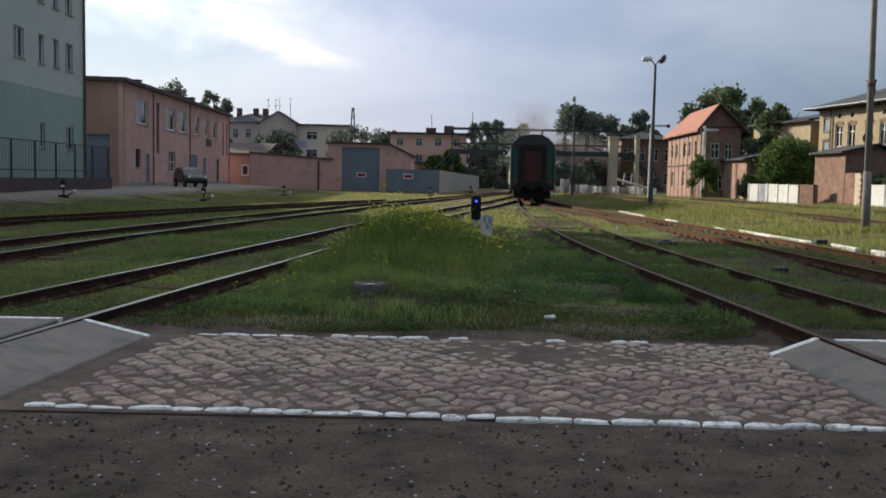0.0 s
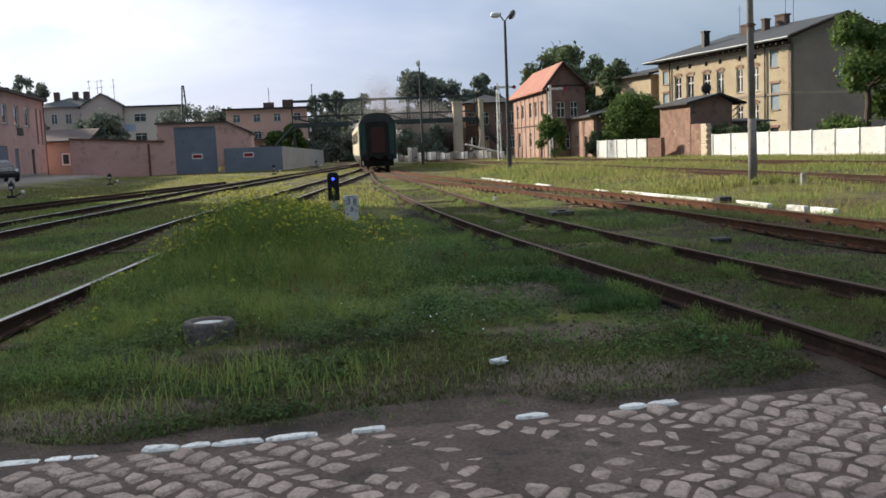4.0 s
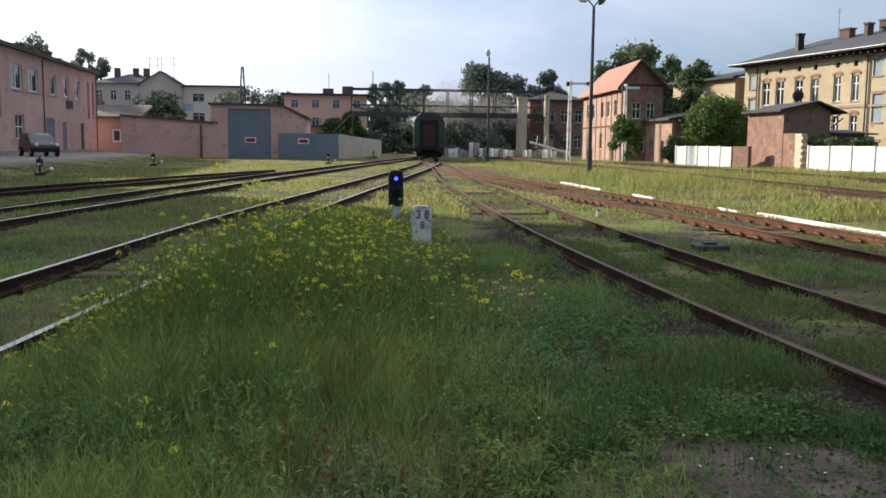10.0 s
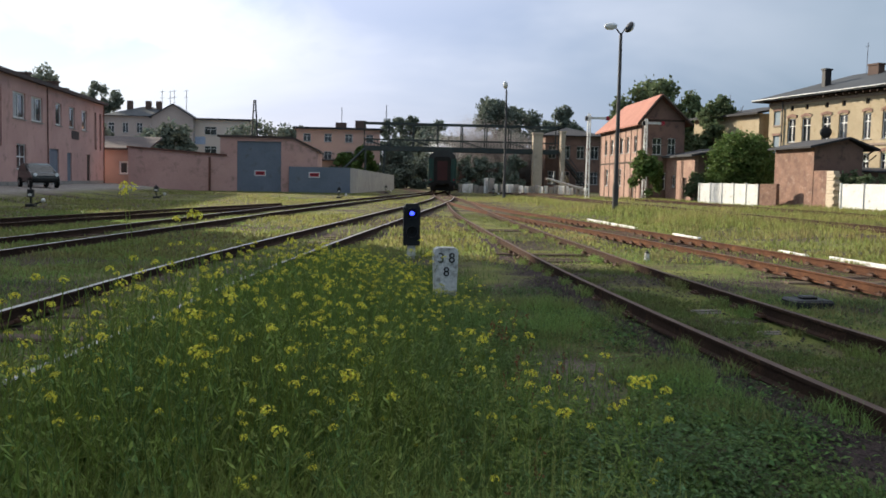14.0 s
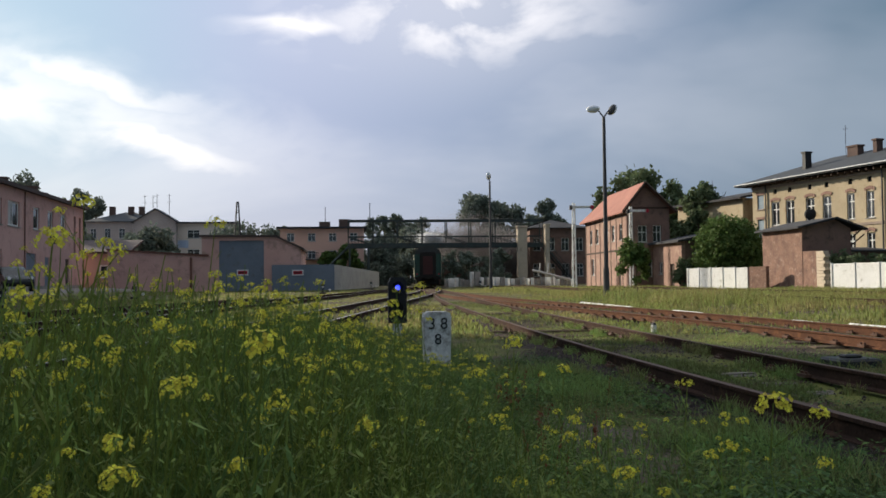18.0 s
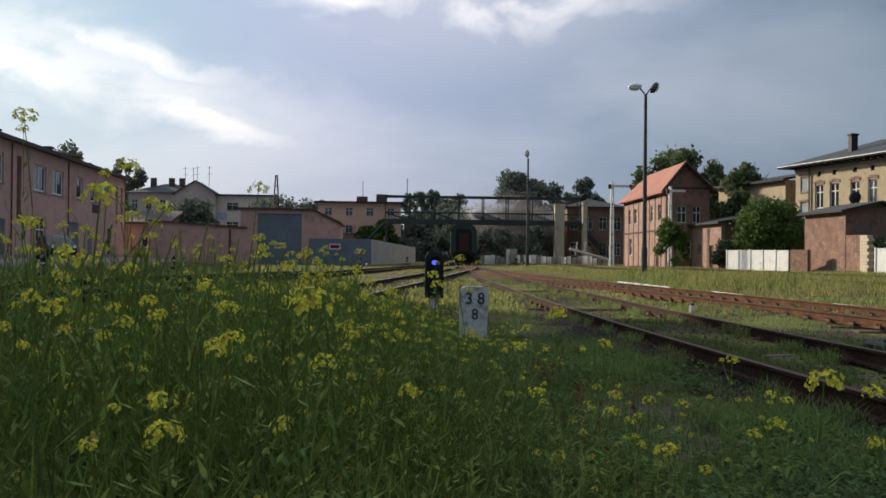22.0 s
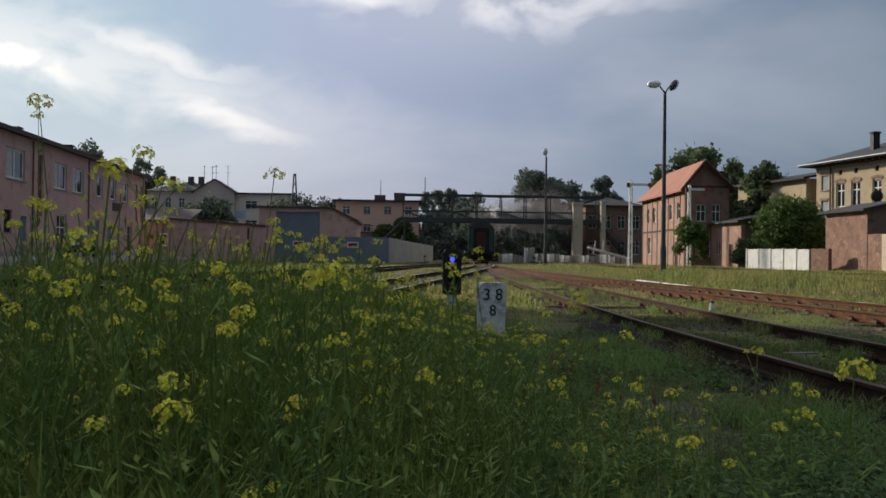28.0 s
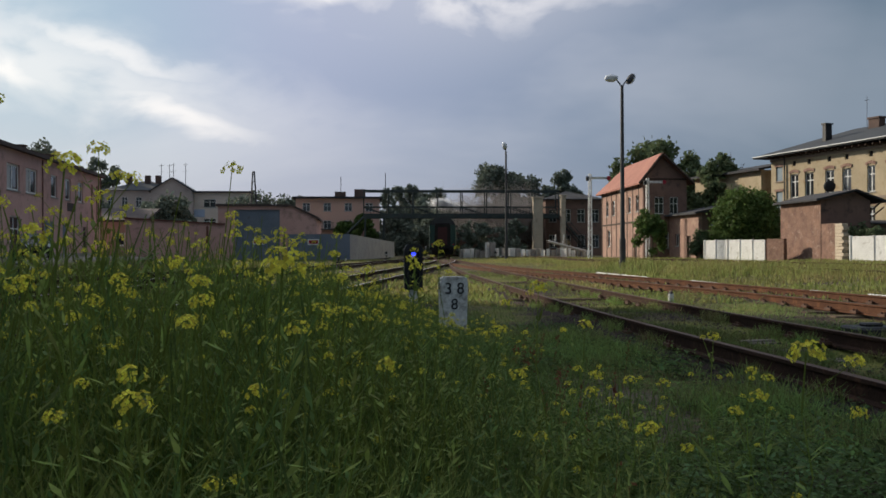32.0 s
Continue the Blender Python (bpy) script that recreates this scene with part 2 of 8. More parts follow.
M = dict(
    pink=material("pink_render", (0.57, 0.36, 0.325), (0.50, 0.305, 0.275), 0.35, 0.9, c3=(0.30, 0.20, 0.17), amount3=0.3, fine=18, spread=0.12),
    pink_dark=material("dark_red_trim", (0.16, 0.07, 0.055), (0.11, 0.05, 0.04), 1.0, 0.8),
    brown_wall=material("brown_end_wall", (0.36, 0.25, 0.215), (0.30, 0.21, 0.18), 0.4, 0.9, fine=18, spread=0.15),
    coping=material("dark_coping", (0.09, 0.065, 0.06), (0.06, 0.045, 0.045), 1.0, 0.8),
    grey_render=material("grey_render", (0.50, 0.53, 0.50), (0.45, 0.48, 0.45), 0.3, 0.9, fine=25, spread=0.08),
    green_render=material("green_grey_render", (0.33, 0.40, 0.36), (0.29, 0.355, 0.32), 0.3, 0.9, fine=25, spread=0.1),
    steel_blue=material("grey_blue_painted_steel", (0.17, 0.20, 0.25), (0.14, 0.17, 0.22), 0.5, 0.6, fine=12, spread=0.12, c3=(0.13, 0.13, 0.14), amount3=0.2),
    concrete=material("weathered_concrete", (0.34, 0.32, 0.29), (0.26, 0.245, 0.23), 0.8, 0.9, fine=30, c3=(0.17, 0.16, 0.15), amount3=0.4),
    concrete_pale=material("pale_concrete", (0.40, 0.39, 0.38), (0.33, 0.325, 0.325), 0.4, 0.9, fine=20, c3=(0.23, 0.22, 0.22), amount3=0.35),
    pole=material("dark_weathered_concrete", (0.21, 0.195, 0.18), (0.155, 0.145, 0.135), 0.8, 0.9, fine=30, c3=(0.10, 0.095, 0.09), amount3=0.45),
    ring=material("mossy_dark_concrete", (0.125, 0.106, 0.1), (0.085, 0.073, 0.068), 5.0, 0.9, fine=35, spread=0.35, c3=(0.21, 0.19, 0.165), amount3=0.35),
    slab=material("crossing_slab", (0.225, 0.195, 0.168), (0.17, 0.147, 0.127), 1.4, 0.85, fine=70, c3=(0.13, 0.12, 0.115), amount3=0.5),
    white_paint=material("chipped_white_paint", (0.74, 0.73, 0.71), (0.62, 0.61, 0.59), 3.0, 0.75, fine=50, c3=(0.26, 0.24, 0.21), amount3=0.55, rand=0.12),
    kerb_white=material("whitewashed_kerb", (0.82, 0.81, 0.78), (0.70, 0.69, 0.66), 5.0, 0.8, fine=60, spread=0.15, c3=(0.22, 0.19, 0.165), amount3=0.42, rand=0.1),
    white_wall=material("whitewashed_concrete", (0.78, 0.77, 0.75), (0.70, 0.69, 0.66), 0.8, 0.85, fine=30, c3=(0.45, 0.43, 0.39), amount3=0.25, rand=0.06),
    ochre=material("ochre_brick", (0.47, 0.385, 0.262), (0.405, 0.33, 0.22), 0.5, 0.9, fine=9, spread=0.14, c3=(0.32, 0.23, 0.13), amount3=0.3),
    # brown of the trim; on the gable end it holds the wall's shade
    ochre_end=material("trim_and_shaded_end_brick", (0.345, 0.272, 0.22), (0.28, 0.22, 0.178), 0.4, 0.9, fine=9, spread=0.14),
    brick=material("red_brick", (0.235, 0.135, 0.098), (0.15, 0.086, 0.066), 1.3, 0.9, fine=9, spread=0.38, c3=(0.37, 0.27, 0.22), amount3=0.26),
    brick_dark=material("sooty_brick", (0.23, 0.14, 0.11), (0.18, 0.11, 0.09), 0.6, 0.9, fine=14, spread=0.2, c3=(0.10, 0.07, 0.06), amount3=0.4),
    brick_warm=material("sunbleached_brick", (0.33, 0.205, 0.16), (0.25, 0.15, 0.118), 0.6, 0.9, fine=12, spread=0.2, c3=(0.44, 0.31, 0.235), amount3=0.35),
    chimney=material("sooty_chimney", (0.13, 0.085, 0.07), (0.09, 0.063, 0.055), 0.8, 0.9, fine=14, spread=0.2),
    timber=material("dark_timber", (0.07, 0.045, 0.032), (0.05, 0.03, 0.024), 2.0, 0.85, stretch=(1, 1, 6)),
    roof_tile=material("orange_roof_tile", (0.34, 0.145, 0.105), (0.28, 0.115, 0.085), 0.5, 0.85, fine=7, spread=0.22),
    roof_felt=material("dark_roof_felt", (0.05, 0.05, 0.055), (0.035, 0.035, 0.04), 0.6, 0.9),
    roof_slate=material("grey_roof_sheet", (0.050, 0.055, 0.062), (0.038, 0.042, 0.048), 0.5, 0.75, fine=10, spread=0.15),
    peach_render=material("peach_render", (0.66, 0.42, 0.345), (0.58, 0.365, 0.295), 0.3, 0.9, fine=12, spread=0.1),
    far_grey=material("far_grey_render", (0.43, 0.37, 0.345), (0.36, 0.31, 0.29), 0.2, 0.9, fine=8),
    far_white=material("far_pale_render", (0.66, 0.57, 0.49), (0.59, 0.505, 0.44), 0.2, 0.9, fine=8, spread=0.08),
    far_blue=material("pale_blue_panel", (0.38, 0.45, 0.58), (0.34, 0.41, 0.54), 0.5, 0.7),
    frame=material("white_window_frame", (0.72, 0.72, 0.71), (0.66, 0.66, 0.65), 3.0, 0.5, bump=0.05, spread=0.05),
    glass=glass_material("window_glass", (0.03, 0.035, 0.04)),
    car_glass=glass_material("tinted_car_glass", (0.008, 0.009, 0.01), 0.25),
    curtain=material("net_curtain", (0.55, 0.56, 0.56), (0.38, 0.39, 0.40), 5.0, 0.9, stretch=(4, 4, 0.5)),
    blueboard=material("faded_blue_board", (0.27, 0.33, 0.38), (0.21, 0.27, 0.32), 2.0, 0.8),
    dark=material("dark_opening", (0.025, 0.022, 0.02), (0.018, 0.016, 0.015), 2.0, 0.9),
    rail_side=material("rusty_rail", (0.062, 0.036, 0.027), (0.040, 0.025, 0.020), 2.0, 0.85, fine=40, spread=0.35, c3=(0.105, 0.058, 0.038), amount3=0.3, spec=0.05),
    # rust of the right inner rails, sunlight put into its lighter orange
    rail_sunlit=material("sunlit_orange_rusty_rail", (0.118, 0.056, 0.033), (0.076, 0.038, 0.025), 2.0, 0.85, fine=40, spread=0.3, c3=(0.175, 0.083, 0.045), amount3=0.35, spec=0.05),
    dirt=material("trodden_dirt", (0.085, 0.058, 0.048), (0.14, 0.10, 0.083), 1.8, 0.95, fine=45, spread=0.5, c3=(0.05, 0.04, 0.034), amount3=0.4, dist=0.03),
    rail_top=material("worn_rail_head", (0.32, 0.29, 0.27), (0.24, 0.20, 0.18), 1.5, 0.38, metal=0.75, bump=0.05, spread=0.12, c3=(0.16, 0.09, 0.06), amount3=0.3),
    rail_rust=material("brown_rail_head", (0.125, 0.088, 0.07), (0.09, 0.062, 0.05), 1.5, 0.65, metal=0.1, bump=0.08, spread=0.2, c3=(0.14, 0.082, 0.055), amount3=0.35, spec=0.05),
    cream=material("cream_render", (0.55, 0.46, 0.35), (0.47, 0.39, 0.30), 0.6, 0.9, fine=20, c3=(0.33, 0.27, 0.21), amount3=0.35),
    sleeper=material("oily_wood_sleeper", (0.115, 0.082, 0.06), (0.075, 0.055, 0.043), 2.0, 0.9, rand=0.3, fine=30, stretch=(0.3, 3, 3), c3=(0.20, 0.17, 0.14), amount3=0.3, spec=0.05),
    rotten=material("grey_rotten_wood", (0.25, 0.225, 0.20), (0.16, 0.14, 0.12), 3.0, 0.95, fine=30, spread=0.3, stretch=(0.3, 3, 3), c3=(0.10, 0.085, 0.07), amount3=0.4, spec=0.05),
    iron=material("rusty_iron", (0.11, 0.055, 0.035), (0.07, 0.04, 0.03), 6.0, 0.8, fine=60),
    black=material("black_paint", (0.022, 0.022, 0.024), (0.014, 0.014, 0.016), 3.0, 0.55, bump=0.1),
    bridge=material("dark_green_steel", (0.045, 0.06, 0.06), (0.03, 0.042, 0.043), 1.0, 0.7, c3=(0.08, 0.05, 0.04), amount3=0.3),
    galvanised=material("galvanised_steel", (0.34, 0.35, 0.36), (0.27, 0.28, 0.29), 2.0, 0.5, metal=0.6, bump=0.1),
    lamp_dark=material("dark_lamp_steel", (0.07, 0.07, 0.075), (0.05, 0.05, 0.055), 2.0, 0.6, metal=0.2, bump=0.1),
    lamp_pale=glass_material("pale_lamp_glass", (0.75, 0.77, 0.8), 0.2),
    blue_post=material("blue_painted_post", (0.05, 0.13, 0.22), (0.04, 0.10, 0.18), 3.0, 0.55),
    signwhite=material("white_sign_face", (0.70, 0.71, 0.72), (0.64, 0.65, 0.66), 2.0, 0.5, bump=0.03, spread=0.05),
    red=material("red_sign_paint", (0.40, 0.03, 0.05), (0.34, 0.02, 0.04), 3.0, 0.5, bump=0.03),
    coach_green=material("dark_green_coach_paint", (0.018, 0.075, 0.055), (0.013, 0.055, 0.042), 0.7, 0.42, spec=0.5, bump=0.05, c3=(0.03, 0.035, 0.03), amount3=0.4),
    coach_cream=material("cream_coach_paint", (0.55, 0.50, 0.36), (0.48, 0.43, 0.31), 0.7, 0.4, spec=0.5, bump=0.05, c3=(0.26, 0.22, 0.16), amount3=0.3),
    coach_roof=material("sooty_coach_roof", (0.05, 0.052, 0.052), (0.035, 0.036, 0.037), 1.0, 0.7),
    coach_red=material("dull_red_door", (0.06, 0.018, 0.017), (0.042, 0.013, 0.013), 1.0, 0.6),
    under=material("grimy_underframe", (0.022, 0.02, 0.018), (0.015, 0.013, 0.012), 2.0, 0.9),
    blue_light=lamp_material("blue_signal_light", (0.03, 0.05, 1.0), 3.0),
    bark=material("bark", (0.10, 0.075, 0.055), (0.07, 0.05, 0.04), 4.0, 0.95, stretch=(1, 1, 0.3)),
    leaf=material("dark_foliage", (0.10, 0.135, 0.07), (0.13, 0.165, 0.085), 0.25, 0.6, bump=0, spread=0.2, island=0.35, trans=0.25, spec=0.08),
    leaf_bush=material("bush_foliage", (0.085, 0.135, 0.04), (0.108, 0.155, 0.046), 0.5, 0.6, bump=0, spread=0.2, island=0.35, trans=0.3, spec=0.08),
    # distance haze is put into these paler, greyer leaf greens
    leaf_far=material("hazed_far_foliage", (0.145, 0.172, 0.138), (0.185, 0.212, 0.17), 0.1, 0.8, bump=0, spread=0.15, island=0.3, trans=0.2, spec=0.08),
    grass=material("grass_blades", (0.168, 0.268, 0.079), (0.235, 0.28, 0.09), 0.22, 0.55, bump=0, spread=0.2, island=0.4, trans=0.45, c3=(0.19, 0.155, 0.075), amount3=0.6, spec=0.08),
    grass_dry=material("yellowing_blades", (0.245, 0.315, 0.09), (0.33, 0.345, 0.11), 0.22, 0.6, bump=0, spread=0.2, island=0.35, trans=0.45, spec=0.08),
    grass_sun=material("meadow_blades", (0.175, 0.215, 0.065), (0.255, 0.245, 0.085), 0.15, 0.55, bump=0, spread=0.2, island=0.4, trans=0.5, c3=(0.27, 0.215, 0.105), amount3=0.5, spec=0.08),
    weed=material("weed_leaves", (0.056, 0.100, 0.036), (0.082, 0.122, 0.043), 0.6, 0.7, bump=0, spread=0.2, island=0.55, trans=0.35, spec=0.08),
    weed_young=material("fresh_weed_leaves", (0.110, 0.185, 0.054), (0.148, 0.205, 0.062), 0.6, 0.7, bump=0, spread=0.2, island=0.45, trans=0.4, spec=0.08),
    verge_grass=material("dark_verge_blades", (0.075, 0.145, 0.052), (0.11, 0.165, 0.055), 0.6, 0.6, bump=0, spread=0.2, island=0.45, trans=0.4, spec=0.06),
    track_grass=material("track_blades", (0.12, 0.165, 0.055), (0.165, 0.18, 0.066), 0.5, 0.6, bump=0, spread=0.2, island=0.4, trans=0.4, c3=(0.14, 0.115, 0.065), amount3=0.5, spec=0.06),
    turf=material("worn_turf", (0.085, 0.105, 0.04), (0.125, 0.12, 0.052), 0.8, 0.8, bump=0, spread=0.2, island=0.4, trans=0.3, spec=0.05),
    mugwort=material("grey_green_leaves", (0.098, 0.162, 0.07), (0.135, 0.19, 0.078), 0.6, 0.7, bump=0, spread=0.2, island=0.45, trans=0.35, spec=0.08),
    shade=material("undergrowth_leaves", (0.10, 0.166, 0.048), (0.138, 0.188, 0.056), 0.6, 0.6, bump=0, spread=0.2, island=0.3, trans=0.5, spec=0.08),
    thicket=material("thicket_leaves", (0.117, 0.195, 0.06), (0.162, 0.217, 0.066), 0.6, 0.6, bump=0, spread=0.2, island=0.35, trans=0.5, spec=0.08),
    stem=material("flower_stems", (0.16, 0.225, 0.05), (0.205, 0.25, 0.058), 0.8, 0.6, bump=0, island=0.3, trans=0.3, spec=0.08),
    sorrel=material("red_brown_seeds", (0.22, 0.09, 0.05), (0.16, 0.075, 0.04), 2.0, 0.8, bump=0, spread=0.2, island=0.3, trans=0.3, spec=0.08),
    petal=material("yellow_petals", (0.80, 0.70, 0.085), (0.69, 0.62, 0.08), 2.0, 0.55, bump=0, spread=0.15, island=0.3, trans=0.5, spec=0.08),
    car=material("dark_car_paint", (0.012, 0.016, 0.015), (0.009, 0.012, 0.011), 1.0, 0.25, spec=0.5, bump=0, spread=0.05),
    tyre=material("tyre_rubber", (0.018, 0.018, 0.018), (0.012, 0.012, 0.012), 4.0, 0.85),
    cobble=material("cobblestone", (0.355, 0.267, 0.232), (0.24, 0.178, 0.155), 3.5, 0.8, rand=0.28, fine=55, spread=0.35, bump=0.6, c3=(0.14, 0.105, 0.09), amount3=0.5),
    pebble=material("grit", (0.064, 0.050, 0.042), (0.028, 0.023, 0.02), 3.0, 0.9, island=0.5, bump=0),
    steam=material("steam", (0.86, 0.86, 0.87), (0.82, 0.82, 0.83), 1.0, 0.9, bump=0, spread=0.05, trans=0.5),
    smoke=material("coal_smoke", (0.38, 0.35, 0.345), (0.32, 0.295, 0.29), 1.0, 0.9, bump=0, spread=0.1, trans=0.4),
)


# ---- building helpers ----
def thing(name, label="", category="", at=(0, 0, 0), rz=0.0, group="", kind=""):
    ob = new(name)
    ob.empty_display_size = 0.2
    ob.matrix_basis = pose(*at, 0, 0, rz)
    return tagged(ob, label, category, group, kind)


def part(name, bm, mat, parent=None, label="", world=False, smooth=False):
    """Links a bmesh (or a ready mesh) as one mesh object under a thing or a part."""
    if isinstance(bm, bpy.types.Mesh):
        me = bm
    else:
        me = bpy.data.meshes.new(name)
        bmesh.ops.recalc_face_normals(bm, faces=bm.faces)
        bm.to_mesh(me)
        bm.free()
        for m in mat if isinstance(mat, (list, tuple)) else [mat]:
            me.materials.append(m)
        if smooth:
            me.shade_smooth()
    ob = new(name, me)
    if parent is not None:
        ob.parent = parent
        if world:
            ob.matrix_parent_inverse = parent.matrix_basis.inverted()
    if label:
        ob["label"] = label
    return ob



def B():
    return bmesh.new()


def box(bm, x0, x1, y0, y1, z0, z1, bevel=0.0, m=None, slot=0):
    made = bmesh.ops.create_cube(bm, size=1)["verts"]
    t = Matrix.Translation(((x0 + x1) / 2, (y0 + y1) / 2, (z0 + z1) / 2)) @ Matrix.Diagonal((x1 - x0, y1 - y0, z1 - z0, 1))
    bmesh.ops.transform(bm, matrix=(m @ t) if m else t, verts=made)
    faces = {f for v in made for f in v.link_faces}
    for f in faces:
        f.material_index = slot
    if bevel:
        edges = {e for v in made for e in v.link_edges}
        bmesh.ops.bevel(bm, geom=list(edges), offset=bevel, segments=1, affect="EDGES", clamp_overlap=True)
    return bm


def rod(bm, a, b, r0, r1=None, n=8, caps=True, slot=0):
    a, b = Vector(a), Vector(b)
    d = b - a
    made = bmesh.ops.create_cone(bm, cap_ends=caps, segments=n, radius1=r0, radius2=r0 if r1 is None else r1, depth=d.length)["verts"]
    bmesh.ops.transform(bm, matrix=Matrix.Translation((a + b) / 2) @ d.to_track_quat("Z", "Y").to_matrix().to_4x4(), verts=made)
    for f in {f for v in made for f in v.link_faces}:
        f.material_index = slot
    return bm


def prism(bm, outline, axis, a, b):
    """A flat outline drawn out along an axis: 'x' (outline in y, z), 'y' (x, z) or 'z' (x, y)."""
    def at(p, h):
        return {"x": (h, p[0], p[1]), "y": (p[0], h, p[1]), "z": (p[0], p[1], h)}[axis]
    lo, hi = [bm.verts.new(at(p, a)) for p in outline], [bm.verts.new(at(p, b)) for p in outline]
    n = len(outline)
    bm.faces.new(lo), bm.faces.new(hi[::-1])
    for i in range(n):
        bm.faces.new((lo[i], lo[(i + 1) % n], hi[(i + 1) % n], hi[i]))
    return bm


def quad(bm, *pts):
    return bm.faces.new([bm.verts.new(p) for p in pts])


def soup(name, verts, faces_n, mat):
    """A mesh of loose polygons with faces_n corners each; verts: (n * faces_n, 3)."""
    me = bpy.data.meshes.new(name)
    v = np.asarray(verts, dtype=np.float32).reshape(-1, 3)
    n = len(v) // faces_n
    me.vertices.add(len(v)), me.loops.add(len(v)), me.polygons.add(n)
    me.vertices.foreach_set("co", v.ravel())
    me.loops.foreach_set("vertex_index", np.arange(len(v), dtype=np.int32))
    me.polygons.foreach_set("loop_start", np.arange(0, len(v), faces_n, dtype=np.int32))
    me.update(calc_edges=True)
    me.materials.append(mat)
    return me


class Wall:
    """A straight stretch of wall from p to q seen from its right-hand side, with real openings."""
    def __init__(self, parent, p, q, z0, z1, openings, mat, thick=0.35, name="wall", tops=None):
        self.p, self.q = Vector((*p, 0)), Vector((*q, 0))
        self.u = (self.q - self.p).normalized()
        self.n = Vector((self.u.y, -self.u.x, 0))
        self.parent = parent
        length = (self.q - self.p).length
        us = sorted({0.0, length, *[a for o in openings for a in o[:2]]})
        zs = sorted({z0, z1, *[a for o in openings for a in o[2:4]]})
        bm = B()

        def inside(u, z):
            return any(o[0] < u < o[1] and o[2] < z < o[3] for o in openings)

        for back in (0.0, thick):
            for a, b in zip(us, us[1:]):
                for c, d in zip(zs, zs[1:]):
                    if not inside((a + b) / 2, (c + d) / 2):
                        quad(bm, *[self.at(u, z, back) for u, z in ((a, c), (b, c), (b, d), (a, d))])
        for a, b, c, d in [(0, length, z0, z1)] + [o[:4] for o in openings]:
            for (u0, w0), (u1, w1) in (((a, c), (b, c)), ((b, c), (b, d)), ((b, d), (a, d)), ((a, d), (a, c))):
                quad(bm, self.at(u0, w0, 0), self.at(u1, w1, 0), self.at(u1, w1, thick), self.at(u0, w0, thick))
        bmesh.ops.remove_doubles(bm, verts=bm.verts, dist=0.001)
        self.ob = part(name, bm, mat, parent, world=True)

    def at(self, u, z, back=0.0):
        v = self.p + self.u * u - self.n * back
        return (v.x, v.y, z)

    def bar(self, bm, a, b, c, d, front, back):
        pts = [self.at(u, z, w) for w in (front, back) for u, z in ((a, c), (b, c), (b, d), (a, d))]
        v = [bm.verts.new(p) for p in pts]
        for f in ((0, 1, 2, 3), (7, 6, 5, 4), (0, 4, 5, 1), (1, 5, 6, 2), (2, 6, 7, 3), (3, 7, 4, 0)):
            bm.faces.new([v[i] for i in f])

    def window(self, a, b, c, d, mull=1, cross=0.65, frame=None, sill=True, w=0.06, fill=None, label="", curtain=False):
        """A window in an opening: frame with bars, glass behind, a sill in front."""
        f = B()
        us, zs = [a, a + w], [c, c + w]
        for i in range(mull):
            m = a + (b - a) * (i + 1) / (mull + 1)
            us += [m - w / 2, m + w / 2]
        if cross:
            z = c + (d - c) * cross
            zs += [z - w / 2, z + w / 2]
        us, zs = us + [b - w, b], zs + [d - w, d]
        for i in range(len(us) - 1):
            for j in range(len(zs) - 1):
                if i % 2 == 0 or j % 2 == 0:
                    for back in (0.12, 0.18):
                        quad(f, *[self.at(p, q, back) for p, q in ((us[i], zs[j]), (us[i + 1], zs[j]), (us[i + 1], zs[j + 1]), (us[i], zs[j + 1]))])
                else:
                    for (p, q), (r, s) in (((us[i], zs[j]), (us[i + 1], zs[j])), ((us[i + 1], zs[j]), (us[i + 1], zs[j + 1])), ((us[i + 1], zs[j + 1]), (us[i], zs[j + 1])), ((us[i], zs[j + 1]), (us[i], zs[j]))):
                        quad(f, self.at(p, q, 0.12), self.at(r, s, 0.12), self.at(r, s, 0.18), self.at(p, q, 0.18))
        bmesh.ops.remove_doubles(f, verts=f.verts, dist=0.001)
        win = part("window", f, frame or M["frame"], self.parent, label, world=True)
        g = B()
        self.bar(g, a + 0.01, b - 0.01, c + 0.01, d - 0.01, 0.145, 0.155)
        part("pane", g, fill or M["glass"], win)
        if curtain:
            g = B()
            self.bar(g, a + 0.03, a + (b - a) * 0.4, c + 0.03, d - 0.03, 0.132, 0.14)
            part("curtain", g, M["curtain"], win)
        if sill:
            g = B()
            self.bar(g, a - 0.08, b + 0.08, c - 0.08, c, -0.06, 0.12)
            part("sill", g, M["concrete"], win)
        return win

    def panel(self, name, a, b, c, d, front, back, mat, label="", parent=None):
        bm = B()
        self.bar(bm, a, b, c, d, front, back)
        return part(name, bm, mat, parent or self.parent, label, world=parent is None)


def roof_plane(parent, pts, thick, mat, name="roof"):
    """A sloping slab: its upper face through pts, drawn down by thick."""
    bm = B()
    up, lo = [bm.verts.new(p) for p in pts], [bm.verts.new((p[0], p[1], p[2] - thick)) for p in pts]
    n = len(pts)
    bm.faces.new(up), bm.faces.new(lo[::-1])
    for i in range(n):
        bm.faces.new((up[i], lo[i], lo[(i + 1) % n], up[(i + 1) % n]))
    return part(name, bm, mat, parent, world=True)


# ---- ground ----
def smooth(a, b, x):
    t = np.clip((np.asarray(x, dtype=float) - a) / (b - a), 0, 1)
    return t * t * (3 - 2 * t)


